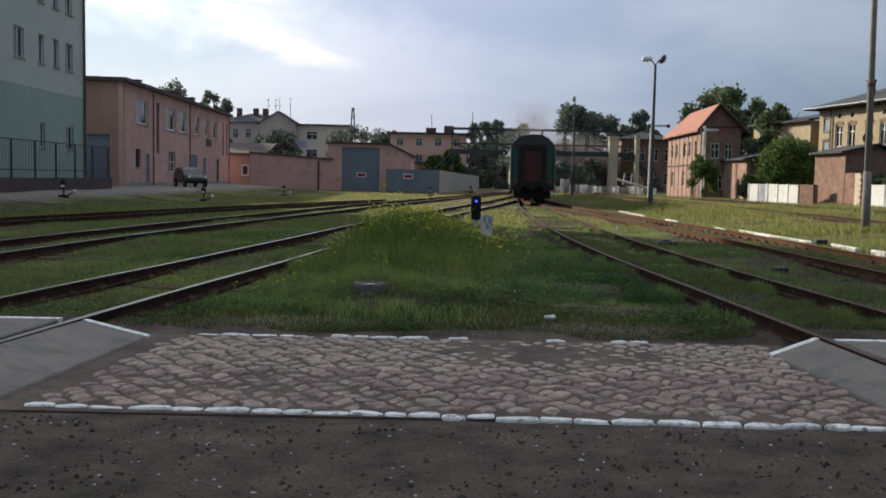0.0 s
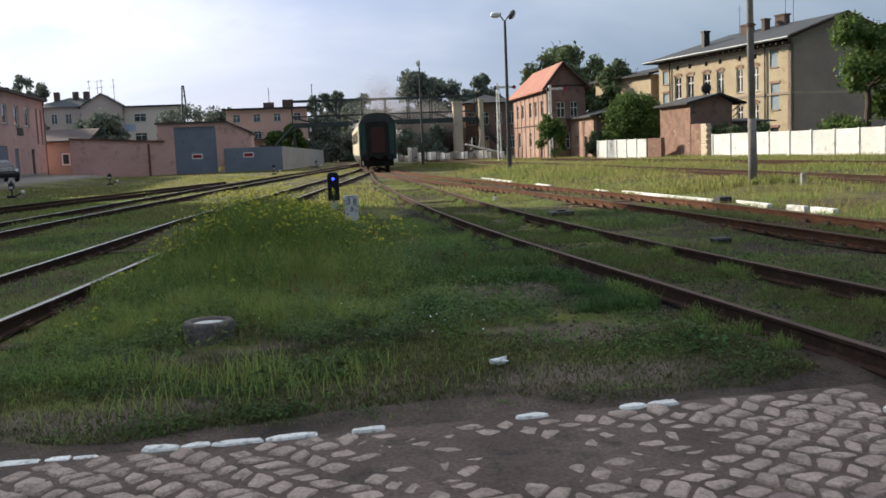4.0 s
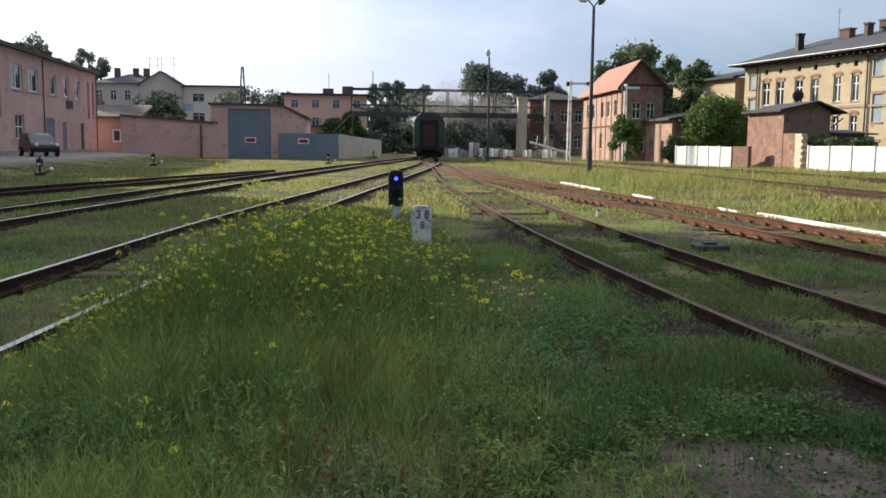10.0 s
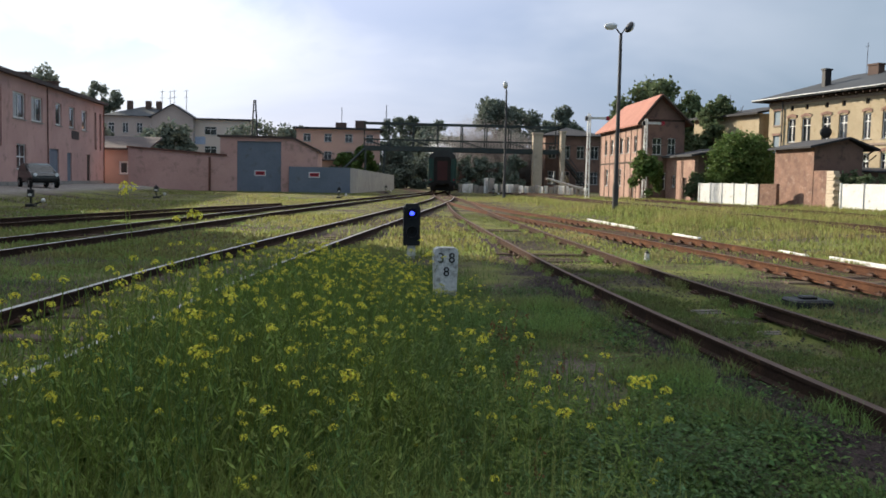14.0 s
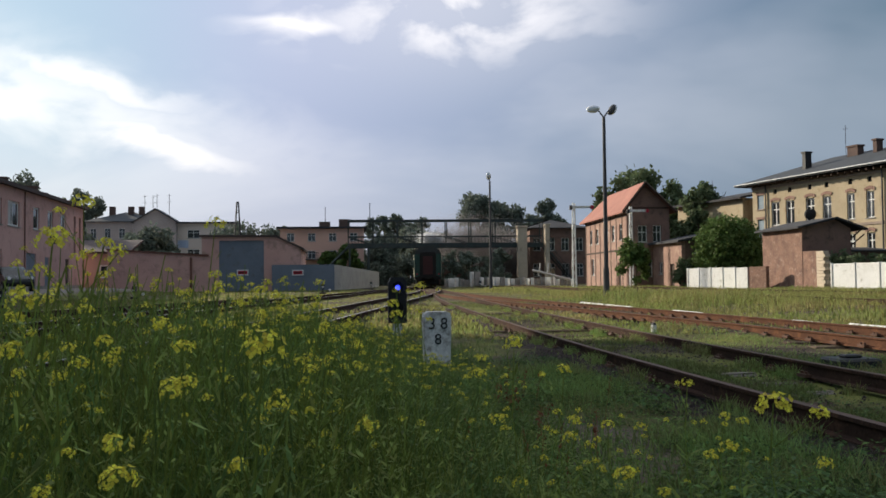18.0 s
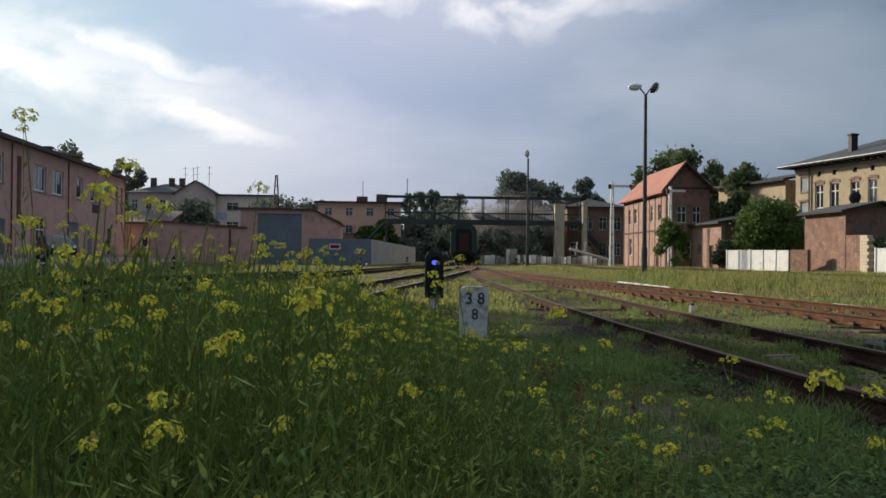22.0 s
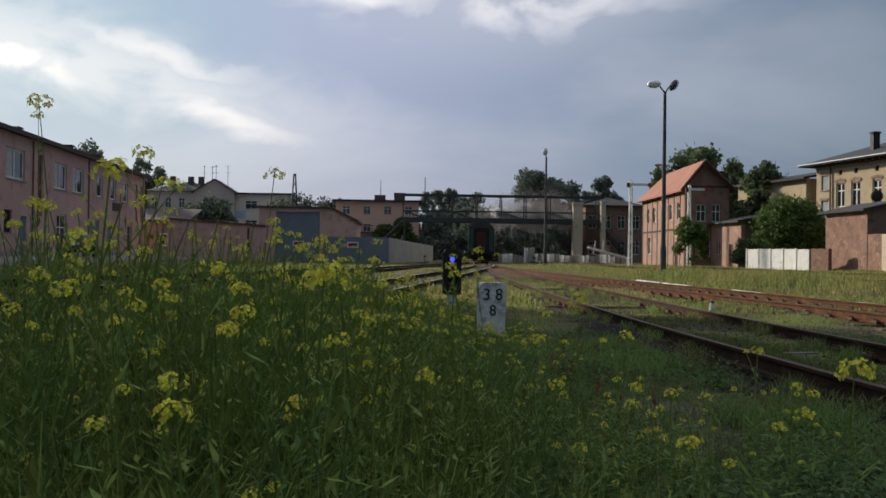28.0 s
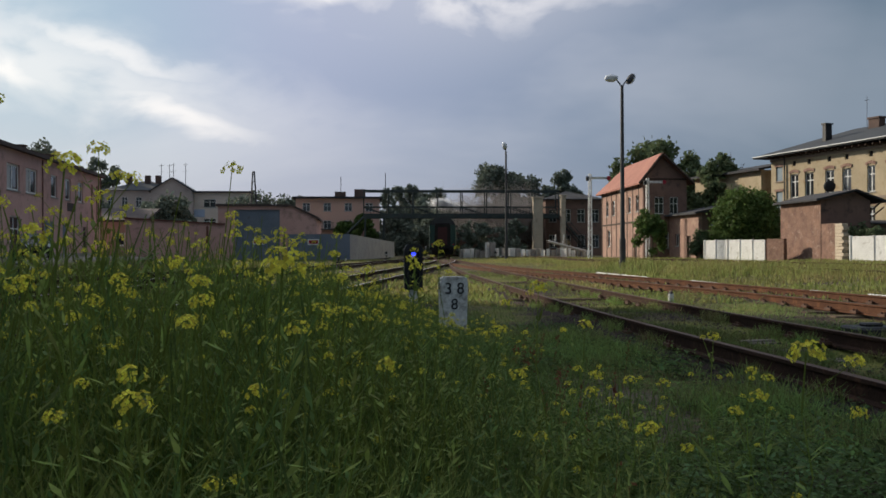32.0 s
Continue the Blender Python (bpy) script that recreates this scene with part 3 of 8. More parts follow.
def ground_z(x, y):
    """Height of the ground: flat yard, a little higher before the buildings on the left."""
    x, y = np.asarray(x, dtype=float), np.asarray(y, dtype=float)
    z = 0.5 * smooth(-14, -19, x) * smooth(20, 34, y) * (1 - 0.9 * smooth(92, 100, y) * smooth(-24, -20, x))
    z = z - 0.05 * smooth(5.2, 5.9, y) * (1 - smooth(8.6, 9.2, y))
    z = z + 0.05 * np.sin(x * 0.9 + 1.3) * np.sin(y * 0.7) * smooth(9.5, 12, y) * (1 - smooth(40, 60, y))
    ramp = smooth(4.4, 5.9, y) * (1 - smooth(9.0, 9.8, y)) * (smooth(-2.85, -3.3, x) + smooth(3.2, 3.6, x))
    mound = 0.10 * smooth(10.8, 13.0, x) * (1 - smooth(15.0, 16.2, x)) * smooth(12, 20, y) * (1 - smooth(60, 75, y))
    return z + 0.06 * ramp + mound - 0.02


BARE = ((2.15, 10.75, 0.8, 0.45), (1.85, 13.1, 0.95, 0.75), (-0.65, 10.6, 0.6, 0.4), (1.5, 18.4, 0.42, 1.0), (0.45, 13.5, 0.35, 0.25), (1.0, 9.5, 1.6, 0.35), (-1.6, 9.4, 1.0, 0.3))


def ground_material():
    m = bpy.data.materials.new("yard_ground")
    m.use_nodes = True
    nt = m.node_tree
    N, K = nt.nodes.new, nt.links.new
    p = nt.nodes["Principled BSDF"]
    co = N("ShaderNodeTexCoord")

    def noise_tex(s, d=6.0, r=0.6):
        n = N("ShaderNodeTexNoise")
        n.inputs["Scale"].default_value, n.inputs["Detail"].default_value, n.inputs["Roughness"].default_value = s, d, r
        K(co.outputs["Object"], n.inputs["Vector"])
        return n

    warp = N("ShaderNodeVectorMath")
    warp.operation = "MULTIPLY_ADD"
    K(noise_tex(0.8).outputs["Color"], warp.inputs[0])
    warp.inputs[1].default_value = (1.6, 1.6, 0)
    K(co.outputs["Object"], warp.inputs[2])
    sep = N("ShaderNodeSeparateXYZ")
    K(warp.outputs[0], sep.inputs[0])

    def ramp(fac, lo, hi, a=0.0, b=1.0):
        r = N("ShaderNodeMapRange")
        for i, v in enumerate((lo, hi, a, b)):
            r.inputs[i + 1].default_value = v
        K(fac, r.inputs[0])
        return r.outputs[0]

    def mix(fac, a, b):
        x = N("ShaderNodeMix")
        x.data_type = "RGBA"
        K(fac, x.inputs["Factor"])
        for key, v in (("A", a), ("B", b)):
            socket = [s for s in x.inputs if s.name == key and s.type == "RGBA"][0]
            if isinstance(v, tuple):
                socket.default_value = (*v, 1)
            else:
                K(v, socket)
        return [s for s in x.outputs if s.type == "RGBA"][0]

    big, mid, grain = noise_tex(0.35).outputs["Fac"], noise_tex(2.2).outputs["Fac"], noise_tex(45, 4, 0.7).outputs["Fac"]
    soil = mix(ramp(mid, 0.35, 0.65), (0.055, 0.041, 0.032), (0.10, 0.076, 0.06))
    moss = mix(ramp(mid, 0.3, 0.7), (0.12, 0.145, 0.038), (0.19, 0.185, 0.055))
    col = mix(ramp(big, 0.40, 0.56), moss, soil)
    # earth before the crossing
    dirt = mix(ramp(mid, 0.32, 0.68), (0.055, 0.045, 0.04), (0.15, 0.112, 0.093))
    dirt = mix(ramp(noise_tex(0.9, 8, 0.65).outputs["Fac"], 0.52, 0.66, 0, 0.3), dirt, (0.06, 0.068, 0.034))
    col = mix(ramp(sep.outputs[1], 9.8, 10.3, 1, 0), col, dirt)
    # trodden bare patches
    trodden = mix(ramp(mid, 0.32, 0.68), (0.085, 0.064, 0.054), (0.185, 0.142, 0.122))
    for cx, cy, rx, ry in BARE:
        d = N("ShaderNodeVectorMath")
        d.operation = "MULTIPLY_ADD"
        K(warp.outputs[0], d.inputs[0])
        d.inputs[1].default_value, d.inputs[2].default_value = (1 / rx, 1 / ry, 0), (-(cx + 0.8) / rx, -(cy + 0.8) / ry, 0)
        l = N("ShaderNodeVectorMath")
        l.operation = "LENGTH"
        K(d.outputs[0], l.inputs[0])
        col = mix(ramp(l.outputs["Value"], 0.7, 1.25, 0.9, 0), col, trodden)
    # dark cinders under the two right-hand tracks
    cinder = mix(ramp(mid, 0.35, 0.65), (0.035, 0.027, 0.023), (0.065, 0.05, 0.042))
    band = N("ShaderNodeMath")
    band.operation = "MULTIPLY"
    K(ramp(sep.outputs[0], 2.9, 3.7), band.inputs[0]), K(ramp(sep.outputs[0], 9.4, 10.2, 1, 0), band.inputs[1])
    part_of = N("ShaderNodeMath")
    part_of.operation = "MULTIPLY"
    K(band.outputs[0], part_of.inputs[0]), K(ramp(big, 0.40, 0.56, 0.0, 0.55), part_of.inputs[1])
    col = mix(part_of.outputs[0], col, cinder)
    # dark clinker shoulder beside the near rail of the main line
    shoulder = N("ShaderNodeMath")
    shoulder.operation = "MULTIPLY"
    K(ramp(sep.outputs[0], 3.2, 3.55), shoulder.inputs[0]), K(ramp(sep.outputs[0], 4.2, 4.5, 1, 0), shoulder.inputs[1])
    lies = N("ShaderNodeMath")
    lies.operation = "MULTIPLY"
    K(shoulder.outputs[0], lies.inputs[0]), K(ramp(sep.outputs[1], 12.0, 13.2, 0, 0.9), lies.inputs[1])
    clinker = mix(ramp(grain, 0.3, 0.7), (0.022, 0.015, 0.016), (0.07, 0.048, 0.047))
    col = mix(lies.outputs[0], col, clinker)
    # rusty earth under the outer of the two
    rusty = mix(ramp(mid, 0.35, 0.65), (0.06, 0.037, 0.027), (0.10, 0.06, 0.042))
    wide = N("ShaderNodeMath")
    wide.operation = "MULTIPLY"
    K(ramp(sep.outputs[0], 7.6, 8.0), wide.inputs[0]), K(ramp(sep.outputs[0], 9.4, 9.9, 1, 0), wide.inputs[1])
    col = mix(wide.outputs[0], col, rusty)
    # trodden yard along the buildings on the left
    yard = mix(ramp(mid, 0.35, 0.65), (0.20, 0.175, 0.16), (0.26, 0.235, 0.215))
    col = mix(ramp(sep.outputs[0], -15.5, -17.0), col, yard)
    hsv = N("ShaderNodeHueSaturation")
    K(col, hsv.inputs["Color"])
    K(ramp(grain, 0.25, 0.75, 0.5, 1.5), hsv.inputs["Value"])
    K(hsv.outputs[0], p.inputs["Base Color"])
    p.inputs["Roughness"].default_value, p.inputs["Specular IOR Level"].default_value = 0.95, 0.1
    b = N("ShaderNodeBump")
    b.inputs["Strength"].default_value, b.inputs["Distance"].default_value = 0.8, 0.03
    K(grain, b.inputs["Height"])
    K(b.outputs[0], p.inputs["Normal"])
    return m


M["ground"] = ground_material()


def ground():
    xs = np.unique(np.concatenate([np.linspace(-2500, -80, 14), np.linspace(-80, -12, 69), np.linspace(-12, 12, 97), np.linspace(12, 80, 69), np.linspace(80, 2500, 14)]))
    ys = np.unique(np.concatenate([np.linspace(-600, -20, 8), np.linspace(-20, 3, 24), np.linspace(3, 30, 109), np.linspace(30, 130, 101), np.linspace(130, 3000, 24)]))
    gx, gy = np.meshgrid(xs, ys)
    gz = ground_z(gx, gy)
    me = bpy.data.meshes.new("ground")
    w, h = len(xs), len(ys)
    i = (np.arange(h - 1)[:, None] * w + np.arange(w - 1)[None, :]).ravel()
    me.from_pydata(np.stack([gx, gy, gz], -1).reshape(-1, 3).tolist(), [], np.stack([i, i + 1, i + w + 1, i + w], -1).tolist())
    me.materials.append(M["ground"])
    me.shade_smooth()
    tagged(new("ground", me), "bare earth, moss and grass of a railway yard", "ground", kind="structure")


ground()


# ---- tracks ----
GAUGE = 1.505
TRACKS = dict(
    main=[(-60, 6.8), (0, 4.55), (11, 4.12), (17, 3.88), (24, 3.84), (31, 4.05), (39, 4.38), (45, 4.65), (50, 4.95), (57, 5.5), (63, 6.0), (70, 6.5), (83, 7.2), (91, 7.68), (98, 8.2), (102, 8.6), (106, 9.0), (112, 9.4), (118, 9.85), (125, 10.5), (150, 12.8), (260, 23)],
    left_inner=[(-60, -11), (0, -4.95), (8.5, -4.12), (11, -3.8), (14, -3.36), (17, -2.98), (20, -2.6), (25, -1.98), (30, -1.22), (35, -0.4), (40, 0.45), (50, 2.1), (60, 3.75), (66, 4.7), (75, 6.05), (85, 7.2)],
    left_middle=[(-60, -16), (0, -8.9), (15, -8.05), (20, -7.6), (25, -6.95), (30, -6.2), (35, -5.4), (40, -4.6), (46, -3.7), (55, -2.1), (66, -0.1), (80, 2.6), (95, 5.4), (110, 8.4), (125, 10.4)],
    left_outer=[(-60, -36), (0, -18), (15, -14.6), (26, -12.0), (36, -9.6), (44, -7.3), (52, -4.9), (58, -2.9)],
    right_inner=[(-60, 11), (0, 8.4), (15, 7.95), (25, 7.9), (32, 7.6), (38, 7.3), (44, 6.9), (50, 6.6), (57, 6.4), (63, 6.45), (70, 6.62)],
    right_middle=[(-60, 14), (0, 15.6), (20, 16.6), (36, 17.3), (51, 17.8), (75, 18.2), (100, 18), (130, 16.5), (170, 14)],
    right_outer=[(-60, 26), (0, 25.8), (40, 25.6), (60, 25.3), (80, 25), (100, 23.5), (130, 20)],
)


def spline(points, step):
    """Points every step metres along a smooth line through (y, x) knots."""
    ys, xs = np.array([p[0] for p in points], float), np.array([p[1] for p in points], float)
    m = np.gradient(xs, ys)
    y = np.arange(max(ys[0], -30), ys[-1] + 1e-6, step)
    k = np.clip(np.searchsorted(ys, y) - 1, 0, len(ys) - 2)
    h = ys[k + 1] - ys[k]
    t = (y - ys[k]) / h
    x = (2 * t**3 - 3 * t**2 + 1) * xs[k] + (t**3 - 2 * t**2 + t) * h * m[k] + (-2 * t**3 + 3 * t**2) * xs[k + 1] + (t**3 - t**2) * h * m[k + 1]
    return x, y


RAIL_TOP = 0.13
PROFILE = [(-0.06, -0.02), (-0.06, -0.002), (-0.012, 0.012), (-0.012, 0.095), (-0.034, 0.105), (-0.034, 0.13), (0.034, 0.13), (0.034, 0.105), (0.012, 0.095), (0.012, 0.012), (0.06, -0.002), (0.06, -0.02)]


def rail(x, y, side, parent, top, web="rail_side"):
    d = np.stack([np.gradient(x), np.gradient(y)], -1)
    d /= np.linalg.norm(d, axis=1)[:, None]
    n = np.stack([d[:, 1], -d[:, 0]], -1)
    bm = B()
    rings = []
    for i in range(len(x)):
        base = 0.0
        rings.append([bm.verts.new((x[i] + n[i, 0] * (side + a), y[i] + n[i, 1] * (side + a), base + b)) for a, b in PROFILE])
    k = len(PROFILE)
    for r0, r1 in zip(rings, rings[1:]):
        for j in range(k - 1):
            f = bm.faces.new((r0[j], r0[j + 1], r1[j + 1], r1[j]))
            f.material_index = 1 if j == 5 else 0
    return part("rail", bm, [M[web], M[top]], parent, world=True)


def sleeper_mesh():
    bm = B()
    box(bm, -1.25, 1.25, -0.12, 0.12, -0.14, 0.0, bevel=0.015)
    me = bpy.data.meshes.new("sleeper")
    bm.to_mesh(me), bm.free()
    me.materials.append(M["sleeper"])
    bm = B()
    for s in (-1, 1):
        for e in (-1, 1):
            x = s * GAUGE / 2 + e * 0.095
            box(bm, x - 0.035, x + 0.035, -0.08, 0.08, 0.0, 0.03)
            rod(bm, (x, -0.04, 0.02), (x, -0.04, 0.055), 0.018, n=6)
            rod(bm, (x, 0.04, 0.02), (x, 0.04, 0.055), 0.018, n=6)
    plate = bpy.data.meshes.new("rail_clamps")
    bm.to_mesh(plate), bm.free()
    plate.materials.append(M["iron"])
    return me, plate


SLEEPER, CLAMPS = sleeper_mesh()


def track(key, label, first, last, plates=0.0, top="rail_rust", web="rail_side"):
    t = thing("railway_track", label, "railway track", kind="structure")
    x, y = spline(TRACKS[key], 1.0)
    for side in (-GAUGE / 2, GAUGE / 2):
        rail(x, y, side, t, top, web)
    x, y = spline(TRACKS[key], 0.66)
    ang = np.degrees(np.arctan2(np.gradient(x), np.gradient(y)))
    rng = random.Random(key)
    for i in range(len(x)):
        if not first <= y[i] <= last or 5.6 < y[i] < 9.2:
            continue
        s = part("sleeper", SLEEPER, None, t)
        s.matrix_basis = pose(x[i] + rng.uniform(-0.05, 0.05), y[i], rng.choice((-0.03, -0.06, -0.075, -0.085, -0.09) if y[i] < 25 else (-0.025, -0.03, -0.05)) + rng.uniform(-0.015, 0.012), 0, 0, -ang[i] + rng.uniform(-1.5, 1.5))
        if y[i] < plates and (key != "main" or y[i] > 21):
            c = part("rail_clamps", CLAMPS, None, t)
            c.matrix_basis = pose(x[i], y[i], 0.0, 0, 0, -ang[i])
    return t


track("main", "rusty railway track on wooden sleepers, half sunk in weeds", 9, 100, 48)
track("right_inner", "rust-brown railway track joining the main line", 9, 70, 48, web="rail_sunlit")
track("left_inner", "shiny-topped railway track overgrown with grass", 9, 84, 30, "rail_top")
track("left_middle", "rusty siding track overgrown with grass", 9, 90, 0, "rail_top")
track("left_outer", "dark siding track beside the loading yard", 12, 58)
track("right_middle", "rusty siding track in tall grass", 22, 60)
track("right_outer", "overgrown siding track before a white wall", 30, 80)


# ---- buildings on the left ----
def grey_block():
    t = thing("grey_apartment_block", "tall grey rendered block with a green-grey lower storey", "building", (-21.9, 40, 0.5))
    zt, x0 = 16.4, -21.85
    wins = []
    for z in (2.75, 7.3, 10.55, 13.0):
        for y, w in ((22, 1.1), (26, 1.1), (30, 1.1), (34.5, 1.1), (38.5, 0.8), (42.5, 1.1), (46.8, 1.15), (49.6, 0.75), (51.5, 0.75), (53.2, 1.0)):
            if z == 2.75 and y in (46.8, 51.5):
                continue
            wins.append((y - 18, y - 18 + w, z, z + (1.35 if z < 7 else 1.55)))
    low = [w for w in wins if w[2] < 6]
    high = [w for w in wins if w[2] > 6]
    a = Wall(t, (x0, 18), (x0, 56), 0.0, 5.9, low, M["green_render"], name="lower_wall")
    b = Wall(t, (x0 - 0.003, 18), (x0 - 0.003, 56), 5.9, zt, high, M["grey_render"], name="upper_wall")
    for w in low:
        a.window(*w, mull=1, cross=0)
    for w in high:
        b.window(*w, mull=1, cross=0)
    bm = B()
    box(bm, -36, x0 - 0.36, 18, 56, 0, zt)
    part("building_core", bm, M["grey_render"], t, world=True)
    bm = B()
    box(bm, -36.4, x0 + 0.35, 17.6, 56.3, zt, zt + 0.35)
    part("roof", bm, M["roof_felt"], t, world=True)
    bm = B()
    rod(bm, (x0 + 0.1, 55.7, 0.4), (x0 + 0.1, 55.7, zt), 0.07)
    part("downpipe", bm, M["lamp_dark"], t, "dark rainwater downpipe", world=True)
    f = thing("metal_fence", "low wall with dark metal fence before the block", "fence", (-20.4, 40, 0.5))
    bm = B()
    box(bm, -20.5, -20.25, 18, 56, 0.3, 1.15, bevel=0.02)
    part("plinth", bm, M["coping"], f, world=True)
    for y in np.arange(18.2, 56, 2.5):
        bm = B()
        box(bm, -20.42, -20.34, y, y + 0.08, 1.15, 3.0)
        part("post", bm, M["lamp_dark"], f, world=True)
    for z in (1.5, 2.95):
        bm = B()
        box(bm, -20.4, -20.36, 18, 56, z, z + 0.05)
        part("rail_bar", bm, M["lamp_dark"], f, world=True)
    for y in np.arange(18.35, 56, 0.3):
        bm = B()
        rod(bm, (-20.38, y, 1.15), (-20.38, y, 2.97), 0.009, n=4)
        part("bar", bm, M["lamp_dark"], f, world=True)


def pink_building():
    t = thing("pink_workshop", "two-storey pink rendered workshop with a flat dark roof edge", "building", (-24, 86, 0.5))
    p, q = (-23.03, 66.0), (-24.3, 104.0)
    up = [(3.2, 6.2, 5.2, 7.1), (11.7, 14.4, 5.15, 7.0), (15.7, 18.4, 5.15, 7.0), (21.8, 23.5, 5.2, 7.0), (25.8, 27.5, 5.2, 7.0), (29.8, 31.5, 5.2, 7.0)]
    strips = [(8.5, 9.4, 3.1, 7.2), (34.3, 35.0, 3.6, 7.1), (36.2, 36.9, 3.6, 7.1)]
    low = [(2.9, 4.2, 1.9, 3.3), (5.5, 6.6, 0.5, 3.0), (12.3, 14.4, 1.6, 3.4), (31.4, 32.6, 0.5, 3.1), (20.0, 22.6, 0.5, 3.3), (25.0, 26.4, 0.5, 3.1)]
    w = Wall(t, p, q, 0.3, 8.0, up + strips + low, M["pink"])
    for i, o in enumerate(up):
        w.window(*o, mull=1 if i < 3 else 0, cross=0, w=0.15, curtain=i < 3)
    for o in strips:
        w.panel("stair_window", *o, 0.1, 0.2, M["pink_dark"], "tall dark red stair window")
    w.window(*low[0], mull=0, cross=0, frame=M["pink_dark"], fill=M["dark"])
    w.panel("door", *low[1], 0.1, 0.18, M["steel_blue"], "grey steel door")
    w.window(*low[2], mull=1, cross=0.5, w=0.09)
    w.panel("door", *low[3], 0.1, 0.18, M["timber"], "dark wooden door")
    w.panel("door", *low[4], 0.1, 0.18, M["steel_blue"], "grey steel double door")
    w.panel("door", *low[5], 0.1, 0.18, M["steel_blue"], "grey steel door")
    w.panel("plaque", 26.4, 28.6, 4.3, 5.0, -0.05, 0, M["coping"], "dark wall plaque")
    w.panel("plinth", 0, 38, 0.31, 0.75, -0.03, 0, M["concrete"])
    for u in (7.4, 19.4, 37.6):
        bm = B()
        a = w.at(u, 0, -0.09)
        rod(bm, (a[0], a[1], 0.5), (a[0], a[1], 7.9), 0.05, n=6)
        part("downpipe", bm, M["pink_dark"], t, world=True)
    end = Wall(t, (-37, 66.2), (-23.032, 66.0), 0.3, 8.0, [(9.6, 13.0, 0.5, 4.2)], M["brown_wall"], name="end_wall")
    end.panel("gate", 9.6, 13.0, 0.5, 4.2, 0.12, 0.2, M["steel_blue"], "tall grey steel gate")
    for u in (2.4, 4.2, 6.0):
        end.panel("lamp_bracket", u, u + 0.35, 6.2, 6.35, -0.2, 0, M["frame"])
    bm = B()
    box(bm, -37, -24.8, 66.6, 103.8, 0.3, 7.9)
    part("building_core", bm, M["pink"], t, world=True)
    roof_plane(t, [(-37.3, 65.6, 8.5), (-22.63, 65.6, 8.25), (-23.95, 104.4, 8.25), (-37.3, 104.4, 8.5)], 0.28, M["coping"])
    for x, y, h in ((-25.5, 76, 0.7), (-25.8, 79.5, 0.6), (-26.2, 88, 0.9), (-26.2, 91, 0.5), (-26.5, 96, 1.0), (-26.6, 99, 0.7)):
        bm = B()
        box(bm, x - 0.4, x + 0.4, y - 0.3, y + 0.3, 8.2, 8.3 + h)
        box(bm, x - 0.48, x + 0.48, y - 0.38, y + 0.38, 8.3 + h, 8.42 + h)
        part("chimney", bm, M["chimney"], t, world=True)
    # small lean-to beyond
    s = thing("lean_to", "low pink lean-to with one small window", "shed", (-23.5, 106, 0.3))
    w = Wall(s, (-26, 106), (-20.6, 106), 0.1, 3.9, [(2.6, 3.5, 1.4, 2.7), (4.3, 5.1, 0.1, 2.3)], M["brown_wall"])
    w.window(2.6, 3.5, 1.4, 2.7, mull=0, cross=0, w=0.16)
    w.panel("door", 4.3, 5.1, 0.1, 2.3, 0.1, 0.18, M["steel_blue"])
    roof_plane(s, [(-26.3, 105.6, 4.0), (-20.4, 105.6, 4.0), (-20.4, 112, 5.4), (-26.3, 112, 5.4)], 0.2, M["coping"])


